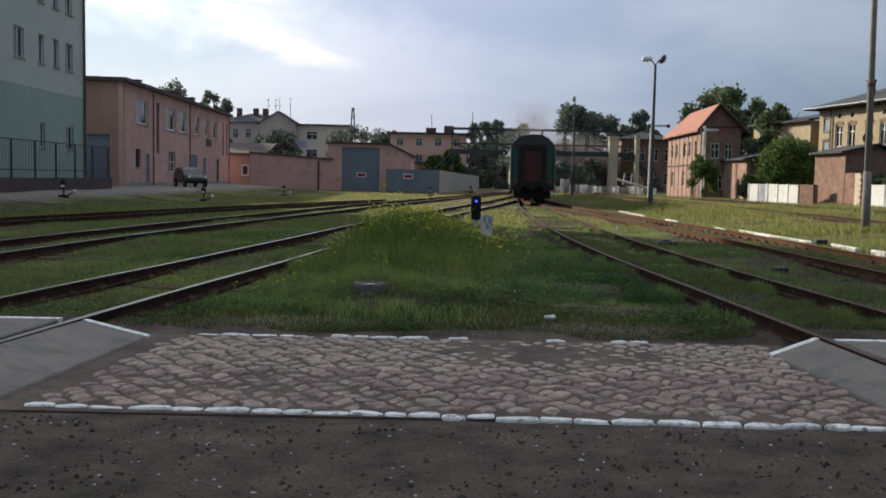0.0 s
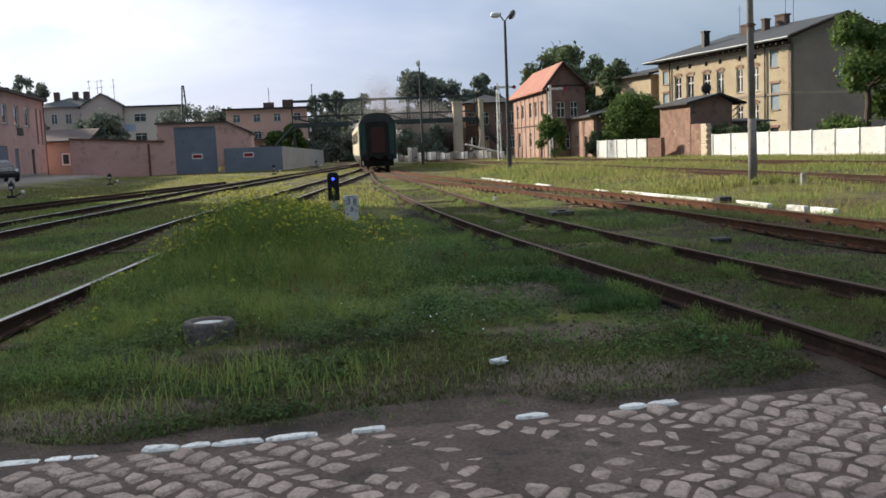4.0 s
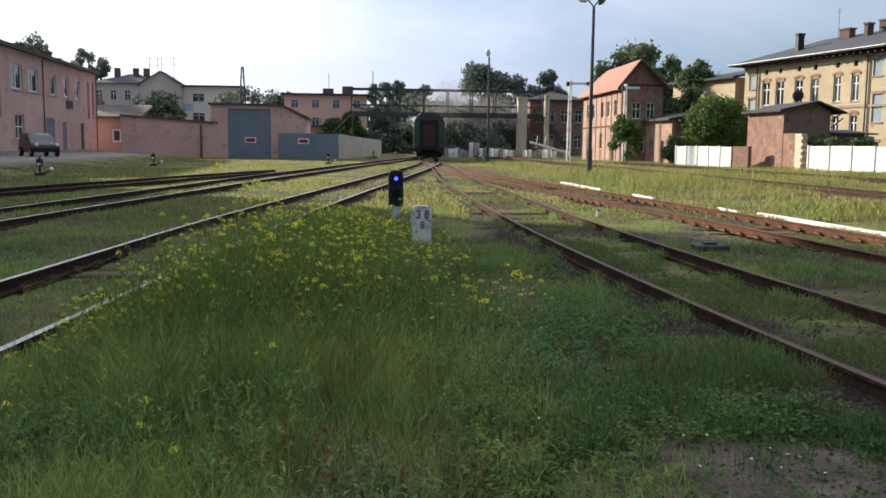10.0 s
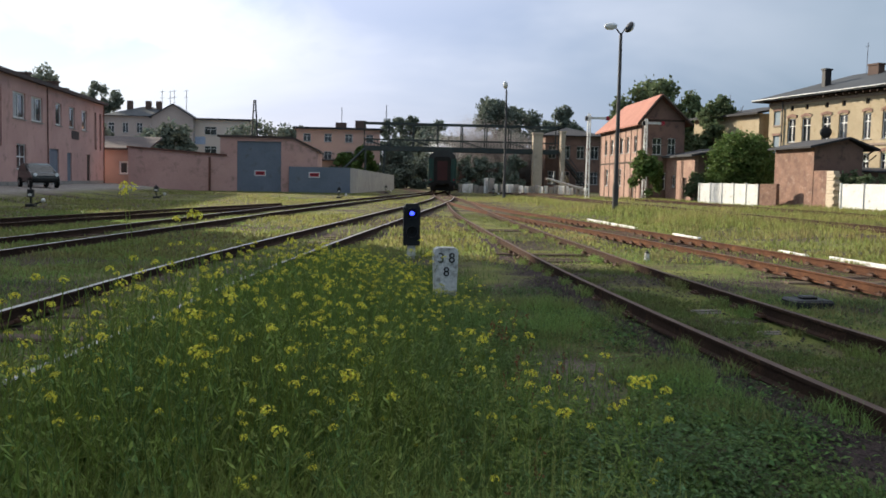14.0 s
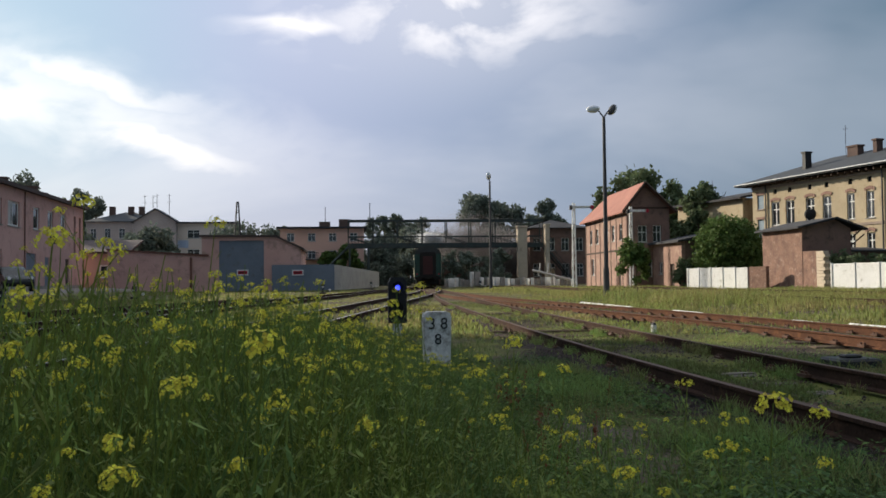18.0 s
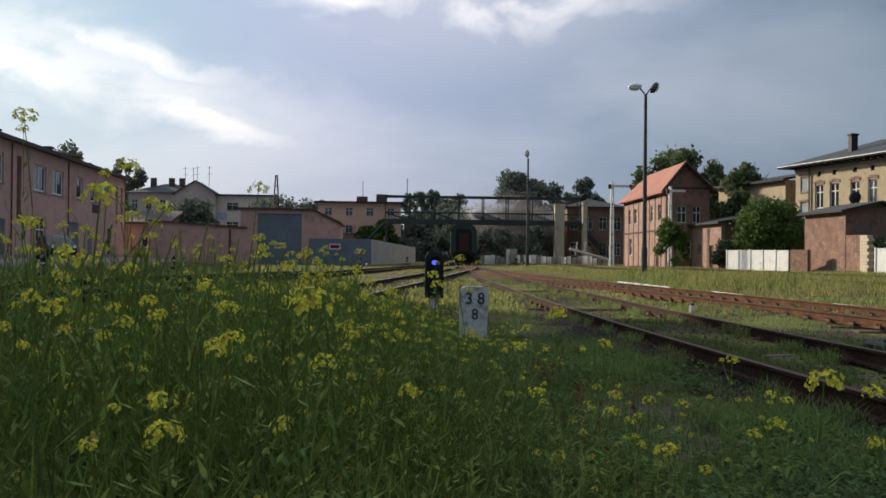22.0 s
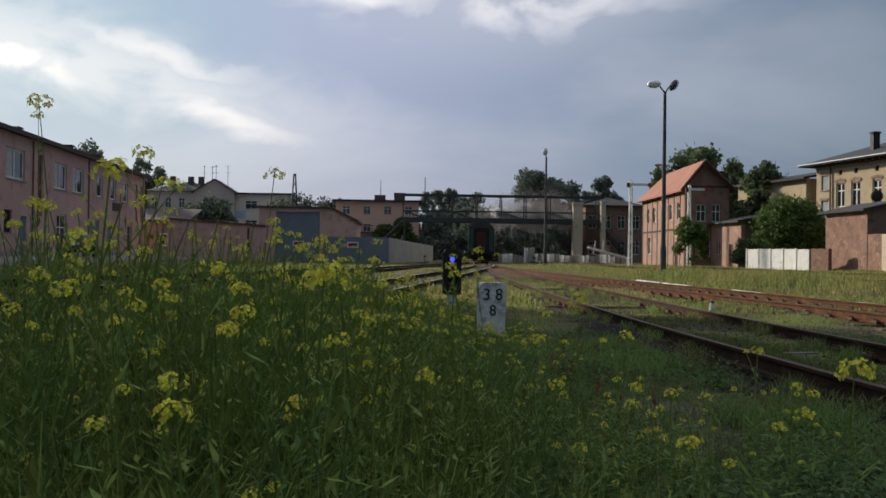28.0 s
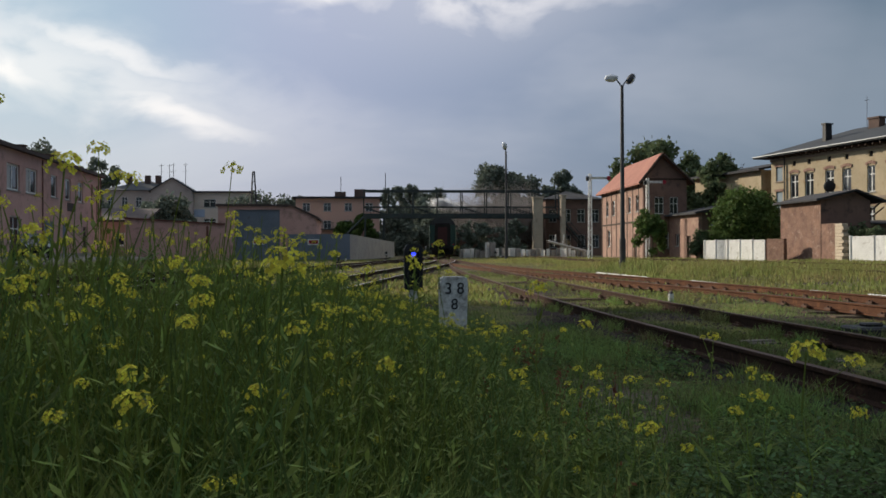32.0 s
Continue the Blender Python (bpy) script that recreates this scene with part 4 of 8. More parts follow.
def garage():
    t = thing("pink_garage", "pink rendered vehicle shed with a tall grey sliding door", "garage", (-8, 104, 0))
    Y = 100.0
    w = Wall(t, (-12.65, Y), (-5.86, Y), -0.2, 5.1, [(1.58, 5.70, -0.1, 4.76)], M["pink"])
    door = w.panel("door", 1.58, 5.70, -0.1, 4.76, 0.12, 0.2, M["steel_blue"], "tall grey-blue steel door")
    for u in np.arange(1.58 + 0.515, 5.6, 0.515):
        w.panel("door_rib", u - 0.03, u + 0.03, -0.08, 4.74, 0.09, 0.12, M["steel_blue"], parent=door)
    bm = B()
    prism(bm, [(-5.86, -0.2), (-3.55, -0.2), (-3.55, 4.0), (-5.86, 5.1)], "y", Y, Y + 0.35)
    part("wall", bm, M["pink"], t, world=True)
    bm = B()
    box(bm, -12.65, -3.55, Y + 0.36, Y + 12, -0.2, 4.0)
    part("building_core", bm, M["pink"], t, world=True)
    roof_plane(t, [(-12.9, Y - 0.15, 5.3), (-5.86, Y - 0.15, 5.25), (-5.86, Y + 12, 5.25), (-12.9, Y + 12, 5.3)], 0.2, M["coping"])
    roof_plane(t, [(-5.86, Y - 0.15, 5.25), (-3.3, Y - 0.15, 4.05), (-3.3, Y + 12, 4.05), (-5.86, Y + 12, 5.25)], 0.2, M["coping"])
    wall_sign(t, -8.92, Y - 0.0 + 0.08, 1.76)
    # gate beside it
    g = thing("yard_gate", "wide grey-blue sheet-steel gate with a red warning plate", "gate", (-3.3, 99.7, 0))
    bm = B()
    box(bm, -6.2, -0.45, 99.62, 99.7, -0.15, 2.44)
    leaf = part("gate_leaf", bm, M["steel_blue"], g, world=True)
    for x in np.arange(-6.1, -0.4, 0.63):
        bm = B()
        box(bm, x - 0.03, x + 0.03, 99.59, 99.62, -0.14, 2.43)
        part("rib", bm, M["steel_blue"], leaf)
    wall_sign(g, -3.8, 99.58, 1.70)
    # grey wall running off behind the gate
    c = thing("concrete_wall", "pale grey concrete panel wall along the track", "wall", (2.4, 117, 0))
    p, q = Vector((-0.4, 99.8, 0)), Vector((5.3, 135, 0))
    n = 14
    for i in range(n):
        a, b = p.lerp(q, i / n), p.lerp(q, (i + 0.985) / n)
        h = 2.42 - 0.45 * i / n
        w = Wall(c, (a.x, a.y), (b.x, b.y), -0.2, h, [], M["concrete_pale"], thick=0.12, name="panel")
    # pink wall
    k = thing("pink_yard_wall", "long pink rendered yard wall with a dark coping", "wall", (-16.5, 100, 0))
    bm = B()
    prism(bm, [(-21.1, -0.1), (-12.0, -0.1), (-12.0, 3.3), (-21.1, 3.9)], "y", 100.02, 100.4)
    part("wall", bm, M["pink"], k, world=True)
    bm = B()
    prism(bm, [(-21.2, 3.9), (-12.0, 3.3), (-12.0, 3.46), (-21.2, 4.06)], "y", 99.9, 100.55)
    part("coping", bm, M["pink_dark"], k, world=True)
    bm = B()
    rod(bm, (-13.6, 99.9, -0.1), (-13.6, 99.9, 3.2), 0.11, n=6)
    part("downpipe", bm, M["pink_dark"], k, world=True)


def wall_sign(parent, x, y, z):
    bm = B()
    box(bm, x - 0.53, x + 0.53, y - 0.02, y, z - 0.27, z + 0.27)
    s = part("sign_plate", bm, M["signwhite"], parent, "white-edged red warning plate", world=True)
    bm = B()
    box(bm, x - 0.43, x + 0.43, y - 0.026, y - 0.02, z - 0.17, z + 0.17)
    face = part("sign_face", bm, M["red"], s)
    bm = B()
    box(bm, x - 0.32, x + 0.32, y - 0.03, y - 0.026, z - 0.05, z + 0.04)
    part("lettering_bar", bm, M["dark"], s)


def far_house(name, label, p, depth, width, z1, mat, rows, roof="flat", cols=4, roof_mat=None, ridge=0.0, z0=0.0, win=(1.0, 1.5), end_mat=None, gable_front=False):
    """A house in the distance: front on y = p[1] from x = p[0], flat, hipped or gabled roof."""
    t = thing(name, label, "house", (p[0] + width / 2, p[1] + depth / 2, z0))
    x0, y0 = p
    ops = []
    for z in rows:
        for i in range(cols):
            c = width * (i + 0.5) / cols
            ops.append((c - win[0] / 2, c + win[0] / 2, z, z + win[1]))
    w = Wall(t, (x0, y0), (x0 + width, y0), z0 - 0.3, z1, ops, mat)
    for o in ops:
        w.window(*o, mull=1, cross=0.66)
    bm = B()
    box(bm, x0, x0 + width, y0 + 0.36, y0 + depth, z0 - 0.3, z1)
    part("building_core", bm, end_mat or mat, t, world=True)
    rm = roof_mat or M["roof_felt"]
    o = 0.5
    if roof == "flat":
        bm = B()
        box(bm, x0 - o, x0 + width + o, y0 - o, y0 + depth + o, z1, z1 + 0.3)
        part("roof", bm, rm, t, world=True)
    else:
        a, b, c, d = (x0 - o, y0 - o, z1), (x0 + width + o, y0 - o, z1), (x0 + width + o, y0 + depth + o, z1), (x0 - o, y0 + depth + o, z1)
        e, f = (x0 + depth * 0.4, y0 + depth / 2, z1 + ridge), (x0 + width - depth * 0.4, y0 + depth / 2, z1 + ridge)
        for pts in ([a, b, f, e], [c, d, e, f], [b, c, f], [d, a, e]):
            roof_plane(t, pts, 0.15, rm)
    return t, w


def far_left():
    t, w = far_house("peach_house", "flat-roofed peach rendered house behind the garage", (-9.3, 160), 12, 13.3, 9.2, M["peach_render"], (1.2, 4.4, 7.2), cols=4, win=(1.2, 1.3))
    for x, h in ((-2.6, 0.9), (0.6, 1.3)):
        bm = B()
        box(bm, x - 0.6, x + 1.2, 163, 164, 9.4, 9.6 + h)
        part("chimney", bm, M["chimney"], t, world=True)
    bm = B()
    rod(bm, (-2.2, 163.5, 9.5), (-2.2, 163.5, 13), 0.05, n=5)
    part("aerial", bm, M["lamp_dark"], t, world=True)
    for x in (-5.6, -1.6):
        bm = B()
        box(bm, x, x + 2.4, 158.7, 160.0, 4.2, 4.35)
        balcony = part("balcony", bm, M["lamp_dark"], t, world=True)
        for k in np.arange(0.05, 2.4, 0.2):
            bm = B()
            box(bm, x + k, x + k + 0.05, 158.72, 158.78, 4.35, 5.3)
            part("baluster", bm, M["lamp_dark"], balcony, world=True)
        bm = B()
        box(bm, x, x + 2.4, 158.7, 158.8, 5.3, 5.38)
        part("handrail", bm, M["lamp_dark"], balcony, world=True)
    t, w = far_house("grey_tenement", "grey tenement house with a shallow hipped roof", (-47, 190), 14, 13, 12.4, M["far_grey"], (2.0, 5.6, 9.2), "hip", 5, M["roof_slate"], 2.2, win=(1.1, 1.9))
    for x in (-43.5, -40, -38):
        bm = B()
        box(bm, x - 0.5, x + 0.5, 195, 196, 13, 15.6)
        part("chimney", bm, M["chimney"], t, world=True)
    for x, y in ((-36, 188.5), (-33.5, 187), (-34.6, 189), (-31.2, 186.5)):
        bm = B()
        rod(bm, (x, y, 12), (x, y, 17.2), 0.05, n=5)
        for z in (15.7, 16.9):
            rod(bm, (x - 0.45, y, z), (x + 0.45, y, z + 0.1), 0.025, n=4)
        part("aerial", bm, M["lamp_dark"], t, world=True)
    t, w = far_house("pale_house", "pale rendered house with light blue window panels", (-34, 186), 12, 14.5, 11.7, M["far_white"], (5.4, 9.0), cols=3, win=(2.2, 1.5))
    for c in (0.5, 2.5):
        w.panel("blue_panel", 14.5 * c / 3 + 0.9, 14.5 * c / 3 + 3.9, 7.2, 8.6, -0.04, 0, M["far_blue"])
    # gabled end of the tenement
    g = thing("gabled_house", "pale gabled house end between the tenements", "house", (-33.4, 184, 0))
    bm = B()
    prism(bm, [(-37, 0), (-29.6, 0), (-29.6, 12.0), (-33.2, 14.2), (-37, 12.0)], "y", 184, 190)
    part("wall", bm, M["far_grey"], g, world=True)
    roof_plane(g, [(-37.4, 183.6, 11.9), (-33.2, 183.6, 14.4), (-33.2, 190, 14.4), (-37.4, 190, 11.9)], 0.2, M["roof_slate"])
    roof_plane(g, [(-33.2, 183.6, 14.4), (-29.2, 183.6, 11.9), (-29.2, 190, 11.9), (-33.2, 190, 14.4)], 0.2, M["roof_slate"])
    # lattice mast
    m = thing("lattice_mast", "slim dark lattice mast behind the garage", "mast", (-16, 161, 0))
    for dx in (-0.9, 0.9):
        bm = B()
        rod(bm, (-16 + dx, 161, 0), (-16 + dx * 0.12, 161, 13.6), 0.13, n=5)
        part("leg", bm, M["lamp_dark"], m, world=True)
    for z in (3, 5.5, 8, 10, 11.6):
        bm = B()
        k = 0.9 * (1 - z / 14.6)
        rod(bm, (-16 - k, 161, z), (-16 + k, 161, z + 0.6), 0.05, n=4)
        part("brace", bm, M["lamp_dark"], m, world=True)


def sun_screen_wall():
    """Unseen wall behind the block, added to stop sun through the gap."""
    bm = B()
    box(bm, -26.2, -25.9, 56.4, 65.3, 0, 9.5)
    tagged(part("wall_rear", bm, M["grey_render"]), "unseen plain wall added to keep the sun off the yard", "wall", kind="structure")


grey_block()
sun_screen_wall()
pink_building()
garage()
far_left()


# ---- buildings on the right ----
def ochre_house():
    t = thing("ochre_brick_house", "long two-storey ochre brick railway house with a grey roof", "house", (46, 88, 0))
    A, C = Vector((43.7, 78.0)), Vector((39.2, 96.0))
    L = (C - A).length
    u = (C - A) / L
    r = Vector((u.y, -u.x))                       # into the house
    W_ = 11.5
    # the long front is seen from the left of A to C, so it runs from C to A
    def s(v):
        return L - v
    tall = [(15.98, 14.9), (14.09, 12.98), (11.59, 10.53), (9.58, 8.57), (6.85, 6.0), (4.82, 3.97)]
    up = [(s(a), s(b), 5.55, 7.7) for a, b in tall]
    low = [(s(a), s(b), 2.4, 4.35) for a, b in tall]
    blue = [(s(2.55), s(1.6), 7.5, 8.9), (s(2.45), s(1.4), 3.75, 6.0), (s(2.4), s(1.5), 1.2, 2.1), (s(17.9), s(17.0), 7.2, 8.5), (s(17.9), s(17.0), 4.5, 6.2)]
    vents = [(s((a + b) / 2 + 0.22), s((a + b) / 2 - 0.22), 8.45, 8.9) for a, b in tall]
    w = Wall(t, tuple(C), tuple(A), -0.3, 9.55, up + low + blue + vents, M["ochre"])
    for o in up + low:
        w.window(*o, mull=1, cross=0.68, w=0.09)
        a, b, c, d = o
        # brick arch over the window
        for k in range(5):
            f0, f1 = k / 5, (k + 1) / 5
            h0 = 0.16 * math.sin(math.pi * (f0 + f1) / 2)
            w.panel("arch_brick", a - 0.12 + (b - a + 0.24) * f0 + 0.01, a - 0.12 + (b - a + 0.24) * f1 - 0.01, d + 0.02 + h0, d + 0.26 + h0, -0.07, 0, M["brick_warm"])
    for o in blue:
        w.panel("boarded_window", *o, 0.08, 0.16, M["blueboard"] if o[2] > 2 else M["dark"], "blind window painted pale blue")
        w.panel("sill", o[0] - 0.1, o[1] + 0.1, o[2] - 0.12, o[2], -0.08, 0.08, M["ochre_end"])
        w.panel("arch_brick", o[0] - 0.1, o[1] + 0.1, o[3] + 0.04, o[3] + 0.26, -0.06, 0, M["brick_warm"])
    for o in vents:
        w.panel("vent", *o, 0.1, 0.16, M["dark"])
    w.panel("string_course", 0, L, 5.0, 5.2, -0.08, 0, M["ochre_end"])
    w.panel("eaves_course", 0, L, 9.06, 9.26, -0.12, 0, M["ochre_end"])
    for v in np.arange(0.4, L, 0.75):
        w.panel("rafter_end", v - 0.06, v + 0.06, 9.3, 9.5, -0.85, 0, M["timber"])
    g1, g2 = A - r * 1.1 - u * 0.75, C - r * 1.1 + u * 1.25
    bm = B()
    rod(bm, (*g1, 9.82), (*g2, 9.57), 0.065, n=6)
    part("gutter", bm, M["galvanised"], t, "pale zinc gutter", world=True)
    for v in (3.05, 16.6):
        a = w.at(s(v), 0, -0.12)
        bm = B()
        rod(bm, (a[0], a[1], 0), (a[0], a[1], 9.5), 0.07, n=8)
        part("downpipe", bm, M["lamp_dark"], t, world=True)
    # end wall with gable, towards the crossing, its shade put into the darker brick
    D = A + r * W_
    bm = B()
    g = [(A, -0.3), (D, -0.3), (D, 9.8), ((A + D) / 2, 11.75), (A, 9.8)]
    lo = [bm.verts.new((p.x, p.y, z)) for p, z in g]
    hi = [bm.verts.new((p.x + u.x * 0.4, p.y + u.y * 0.4, z)) for p, z in g]
    bm.faces.new(lo), bm.faces.new(hi[::-1])
    for i in range(5):
        bm.faces.new((lo[i], lo[(i + 1) % 5], hi[(i + 1) % 5], hi[i]))
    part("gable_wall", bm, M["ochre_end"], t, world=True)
    gw = Wall(t, tuple(A - u * 0.004), tuple(D - u * 0.004), 5.0, 5.2, [], M["ochre"], thick=0.003, name="string_course")
    gw.panel("gable_window", W_ / 2 - 0.2, W_ / 2 + 0.9, 6.2, 7.7, -0.03, 0, M["blueboard"])
    for z in (6.2, 7.0, 7.62):
        gw.panel("glazing_bar", W_ / 2 - 0.2, W_ / 2 + 0.9, z, z + 0.08, -0.05, -0.03, M["white_wall"])
    for k in (-0.2, 0.31, 0.82):
        gw.panel("glazing_bar", W_ / 2 + k, W_ / 2 + k + 0.08, 6.28, 7.62, -0.045, -0.03, M["white_wall"])
    gw.panel("gable_window", W_ / 2 - 0.4, W_ / 2 + 0.4, 9.3, 10.4, -0.03, 0, M["blueboard"])
    # roof
    e1, e2 = A - r * 1.05 - u * 0.8, C - r * 1.05 + u * 1.3
    f1, f2 = D + r * 1.05 - u * 0.8, C + r * (W_ + 1.05) + u * 1.3
    m1, m2 = (e1 + f1) / 2, (e2 + f2) / 2 - u * 5.5
    roof_plane(t, [(*e1, 9.85), (*m1, 12.1), (*m2, 11.9), (*e2, 9.6)], 0.18, M["roof_slate"])
    roof_plane(t, [(*f1, 9.85), (*f2, 9.6), (*m2, 11.9), (*m1, 12.1)], 0.18, M["roof_slate"])
    roof_plane(t, [(*e2, 9.6), (*m2, 11.9), (*f2, 9.6)], 0.18, M["roof_slate"])
    for a, b in ((e1, m1), (f1, m1)):             # barge boards of the gable
        bm = B()
        rod(bm, (a.x - u.x * 0.03, a.y - u.y * 0.03, 9.86), (b.x - u.x * 0.03, b.y - u.y * 0.03, 12.06), 0.11, n=4)
        part("barge_board", bm, M["timber"], t, world=True)
    for k, (v, side, h) in enumerate(((13.4, 1.9, 1.35), (10.4, 4.6, 0.75), (7.7, 4.4, 1.0), (6.8, 5.6, 0.9))):
        c = A + u * v + r * side
        zb = 9.7 + (side + 1.05) / (W_ / 2 + 1.05) * 2.2 - 0.3
        bm = B()
        wd = 0.2 if k in (0, 2) else 0.6
        rot = pose(c.x, c.y, 0, 0, 0, math.degrees(math.atan2(u.y, u.x)))
        box(bm, -wd, wd, -0.35, 0.35, zb, zb + h + 0.3, m=rot)
        box(bm, -wd - 0.08, wd + 0.08, -0.43, 0.43, zb + h + 0.3, zb + h + 0.45, m=rot)
        part("chimney", bm, M["black"] if k == 0 else M["chimney"], t, "sooty flue pipe" if k == 0 else "", world=True)
    for v, side, top in ((11.4, 4.5, 14.4), (6.0, 5.2, 15.0), (5.2, 5.4, 14.6)):
        c = A + u * v + r * side
        bm = B()
        rod(bm, (c.x, c.y, 11.4), (c.x, c.y, top), 0.022, n=5)
        rod(bm, (c.x - 0.25, c.y, top - 0.4), (c.x + 0.25, c.y, top - 0.3), 0.016, n=4)
        part("aerial", bm, M["lamp_dark"], t, world=True)
    # satellite dish
    a = Vector(w.at(s(10.4), 6.25, -0.6))
    bm = B()
    bmesh.ops.create_uvsphere(bm, u_segments=14, v_segments=8, radius=0.5, matrix=Matrix.Translation(a) @ pose(0, 0, 0, 0, 0, 55) @ Matrix.Diagonal((0.25, 1, 1, 1)))
    part("satellite_dish", bm, M["black"], t, "dark satellite dish", world=True, smooth=True)
    bm = B()
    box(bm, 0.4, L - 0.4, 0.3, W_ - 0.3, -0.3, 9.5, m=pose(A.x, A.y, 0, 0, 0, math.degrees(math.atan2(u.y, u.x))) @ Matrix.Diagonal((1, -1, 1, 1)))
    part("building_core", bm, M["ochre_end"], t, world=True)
    # lower wing beyond
    k = thing("ochre_wing", "low ochre brick wing behind the trees", "house", (39, 103, 0))
    w2 = Wall(k, (36.6, 108.5), (38.9, 97.5), -0.2, 8.6, [], M["ochre"])
    bm = B()
    box(bm, 0.0, 11, -9, -0.36, -0.2, 8.5, m=pose(38.9, 97.5, 0, 0, 0, 101.8))
    part("building_core", bm, M["ochre"], k, world=True)
    roof_plane(k, [(38.4, 96.9, 8.6), (47.2, 99, 10.2), (45, 110.5, 10.2), (35.9, 109, 8.6)], 0.2, M["roof_felt"])


def red_house():
    t = thing("red_roof_house", "tall narrow brick house with an orange tiled roof", "house", (29.8, 107, 0))
    x0, x1, y0, y1, ze, zr = 27.45, 31.7, 98.0, 116.0, 7.6, 10.1
    sh = 0.9                                        # the house leans a little to the right of the line of sight
    lw = [(2.2, 3.4, 4.6, 6.2), (5.2, 6.4, 4.6, 6.2), (9.5, 10.7, 4.6, 6.2), (12.2, 13.3, 4.6, 6.2), (15.2, 16.3, 4.6, 6.2), (3.0, 4.2, 1.2, 3.0), (9.0, 10.2, 1.2, 3.0), (14.5, 15.7, 0.0, 2.4)]
    w = Wall(t, (x0 + sh, y1), (x0, y0), -0.2, ze - 0.2, lw, M["brick_warm"], name="long_wall")
    for o in lw[:-1]:
        w.window(*o, mull=1, cross=0.65, w=0.09)
    w.panel("door", *lw[-1], 0.12, 0.2, M["timber"])
    for u in np.arange(0.3, 17.8, 2.3):
        w.panel("timber_post", u - 0.09, u + 0.09, -0.1, ze - 0.1, -0.04, 0, M["timber"])
    for z in (3.6, 6.9):
        w.panel("timber_rail", 0, 18, z - 0.09, z + 0.09, -0.045, 0, M["timber"])
    g = Wall(t, (x0, y0 - 0.002), (x1, y0 - 0.002), -0.2, ze, [(1.1, 2.0, 4.3, 5.9), (2.6, 3.4, 4.3, 5.9), (1.6, 2.5, 1.0, 2.6)], M["brick_dark"], name="gable_wall")
    for o in ((1.1, 2.0, 4.3, 5.9), (2.6, 3.4, 4.3, 5.9), (1.6, 2.5, 1.0, 2.6)):
        g.window(*o, mull=1, cross=0.6)
    xm = x0 + 1.75
    bm = B()
    prism(bm, [(x0, ze), (x1, ze), (xm, zr - 0.25)], "y", y0, y0 + 0.35)
    part("gable_top", bm, M["brick_dark"], t, world=True)
    g.panel("gable_timber", 0, x1 - x0, ze - 0.1, ze + 0.08, -0.05, 0, M["timber"])
    bm = B()
    box(bm, x0 + 1.2, x1 - 0.02, y0 + 0.4, y1, -0.2, ze)
    part("building_core", bm, M["brick_dark"], t, world=True)
    o = 0.55
    ra, rb = (xm, y0 - o, zr), (xm + sh, y1 + o - 4, zr)
    roof_plane(t, [(x0 - o, y0 - o, ze - 0.35), ra, rb, (x0 + sh - o, y1 + o, ze - 0.35)], 0.16, M["roof_tile"], "roof_slope")
    roof_plane(t, [ra, (x1 + o, y0 - o, ze - 0.35), (x1 + sh + o, y1 + o, ze - 0.35), rb], 0.16, M["roof_tile"], "roof_slope")
    roof_plane(t, [rb, (x1 + sh + o, y1 + o, ze - 0.35), (x0 + sh - o, y1 + o, ze - 0.35)], 0.16, M["roof_tile"], "roof_slope")
    for a, b in (((x0 - o, y0 - o - 0.02, ze - 0.45), (xm, y0 - o - 0.02, zr - 0.12)), ((x1 + o, y0 - o - 0.02, ze - 0.45), (xm, y0 - o - 0.02, zr - 0.12))):
        bm = B()
        rod(bm, a, b, 0.13, n=4)
        part("barge_board", bm, M["timber"], t, world=True)
    # low brick annexe to the right
    k = thing("brick_annexe", "low brick outbuilding with a dark lean-to roof", "shed", (31, 94, 0))
    w = Wall(k, (30.0, 98.0), (30.0, 90.6), -0.2, 4.1, [(4.6, 5.6, 0.0, 2.1), (1.6, 2.6, 1.2, 2.3)], M["brick_warm"])
    w.panel("door", 4.6, 5.6, 0.0, 2.1, 0.12, 0.18, M["timber"])
    w.window(1.6, 2.6, 1.2, 2.3, mull=1, cross=0)
    bm = B()
    box(bm, 30.36, 33.2, 90.62, 97.9, -0.2, 4.1)
    part("building_core", bm, M["brick_dark"], k, world=True)
    roof_plane(k, [(29.5, 90.1, 4.15), (33.6, 90.1, 4.95), (33.6, 98.2, 4.95), (29.5, 98.2, 4.15)], 0.18, M["roof_felt"])
    roof_plane(k, [(30.9, 88.9, 3.0), (33.6, 88.9, 2.5), (33.6, 90.6, 2.6), (30.9, 90.6, 3.1)], 0.12, M["galvanised"], "lean_to_roof")


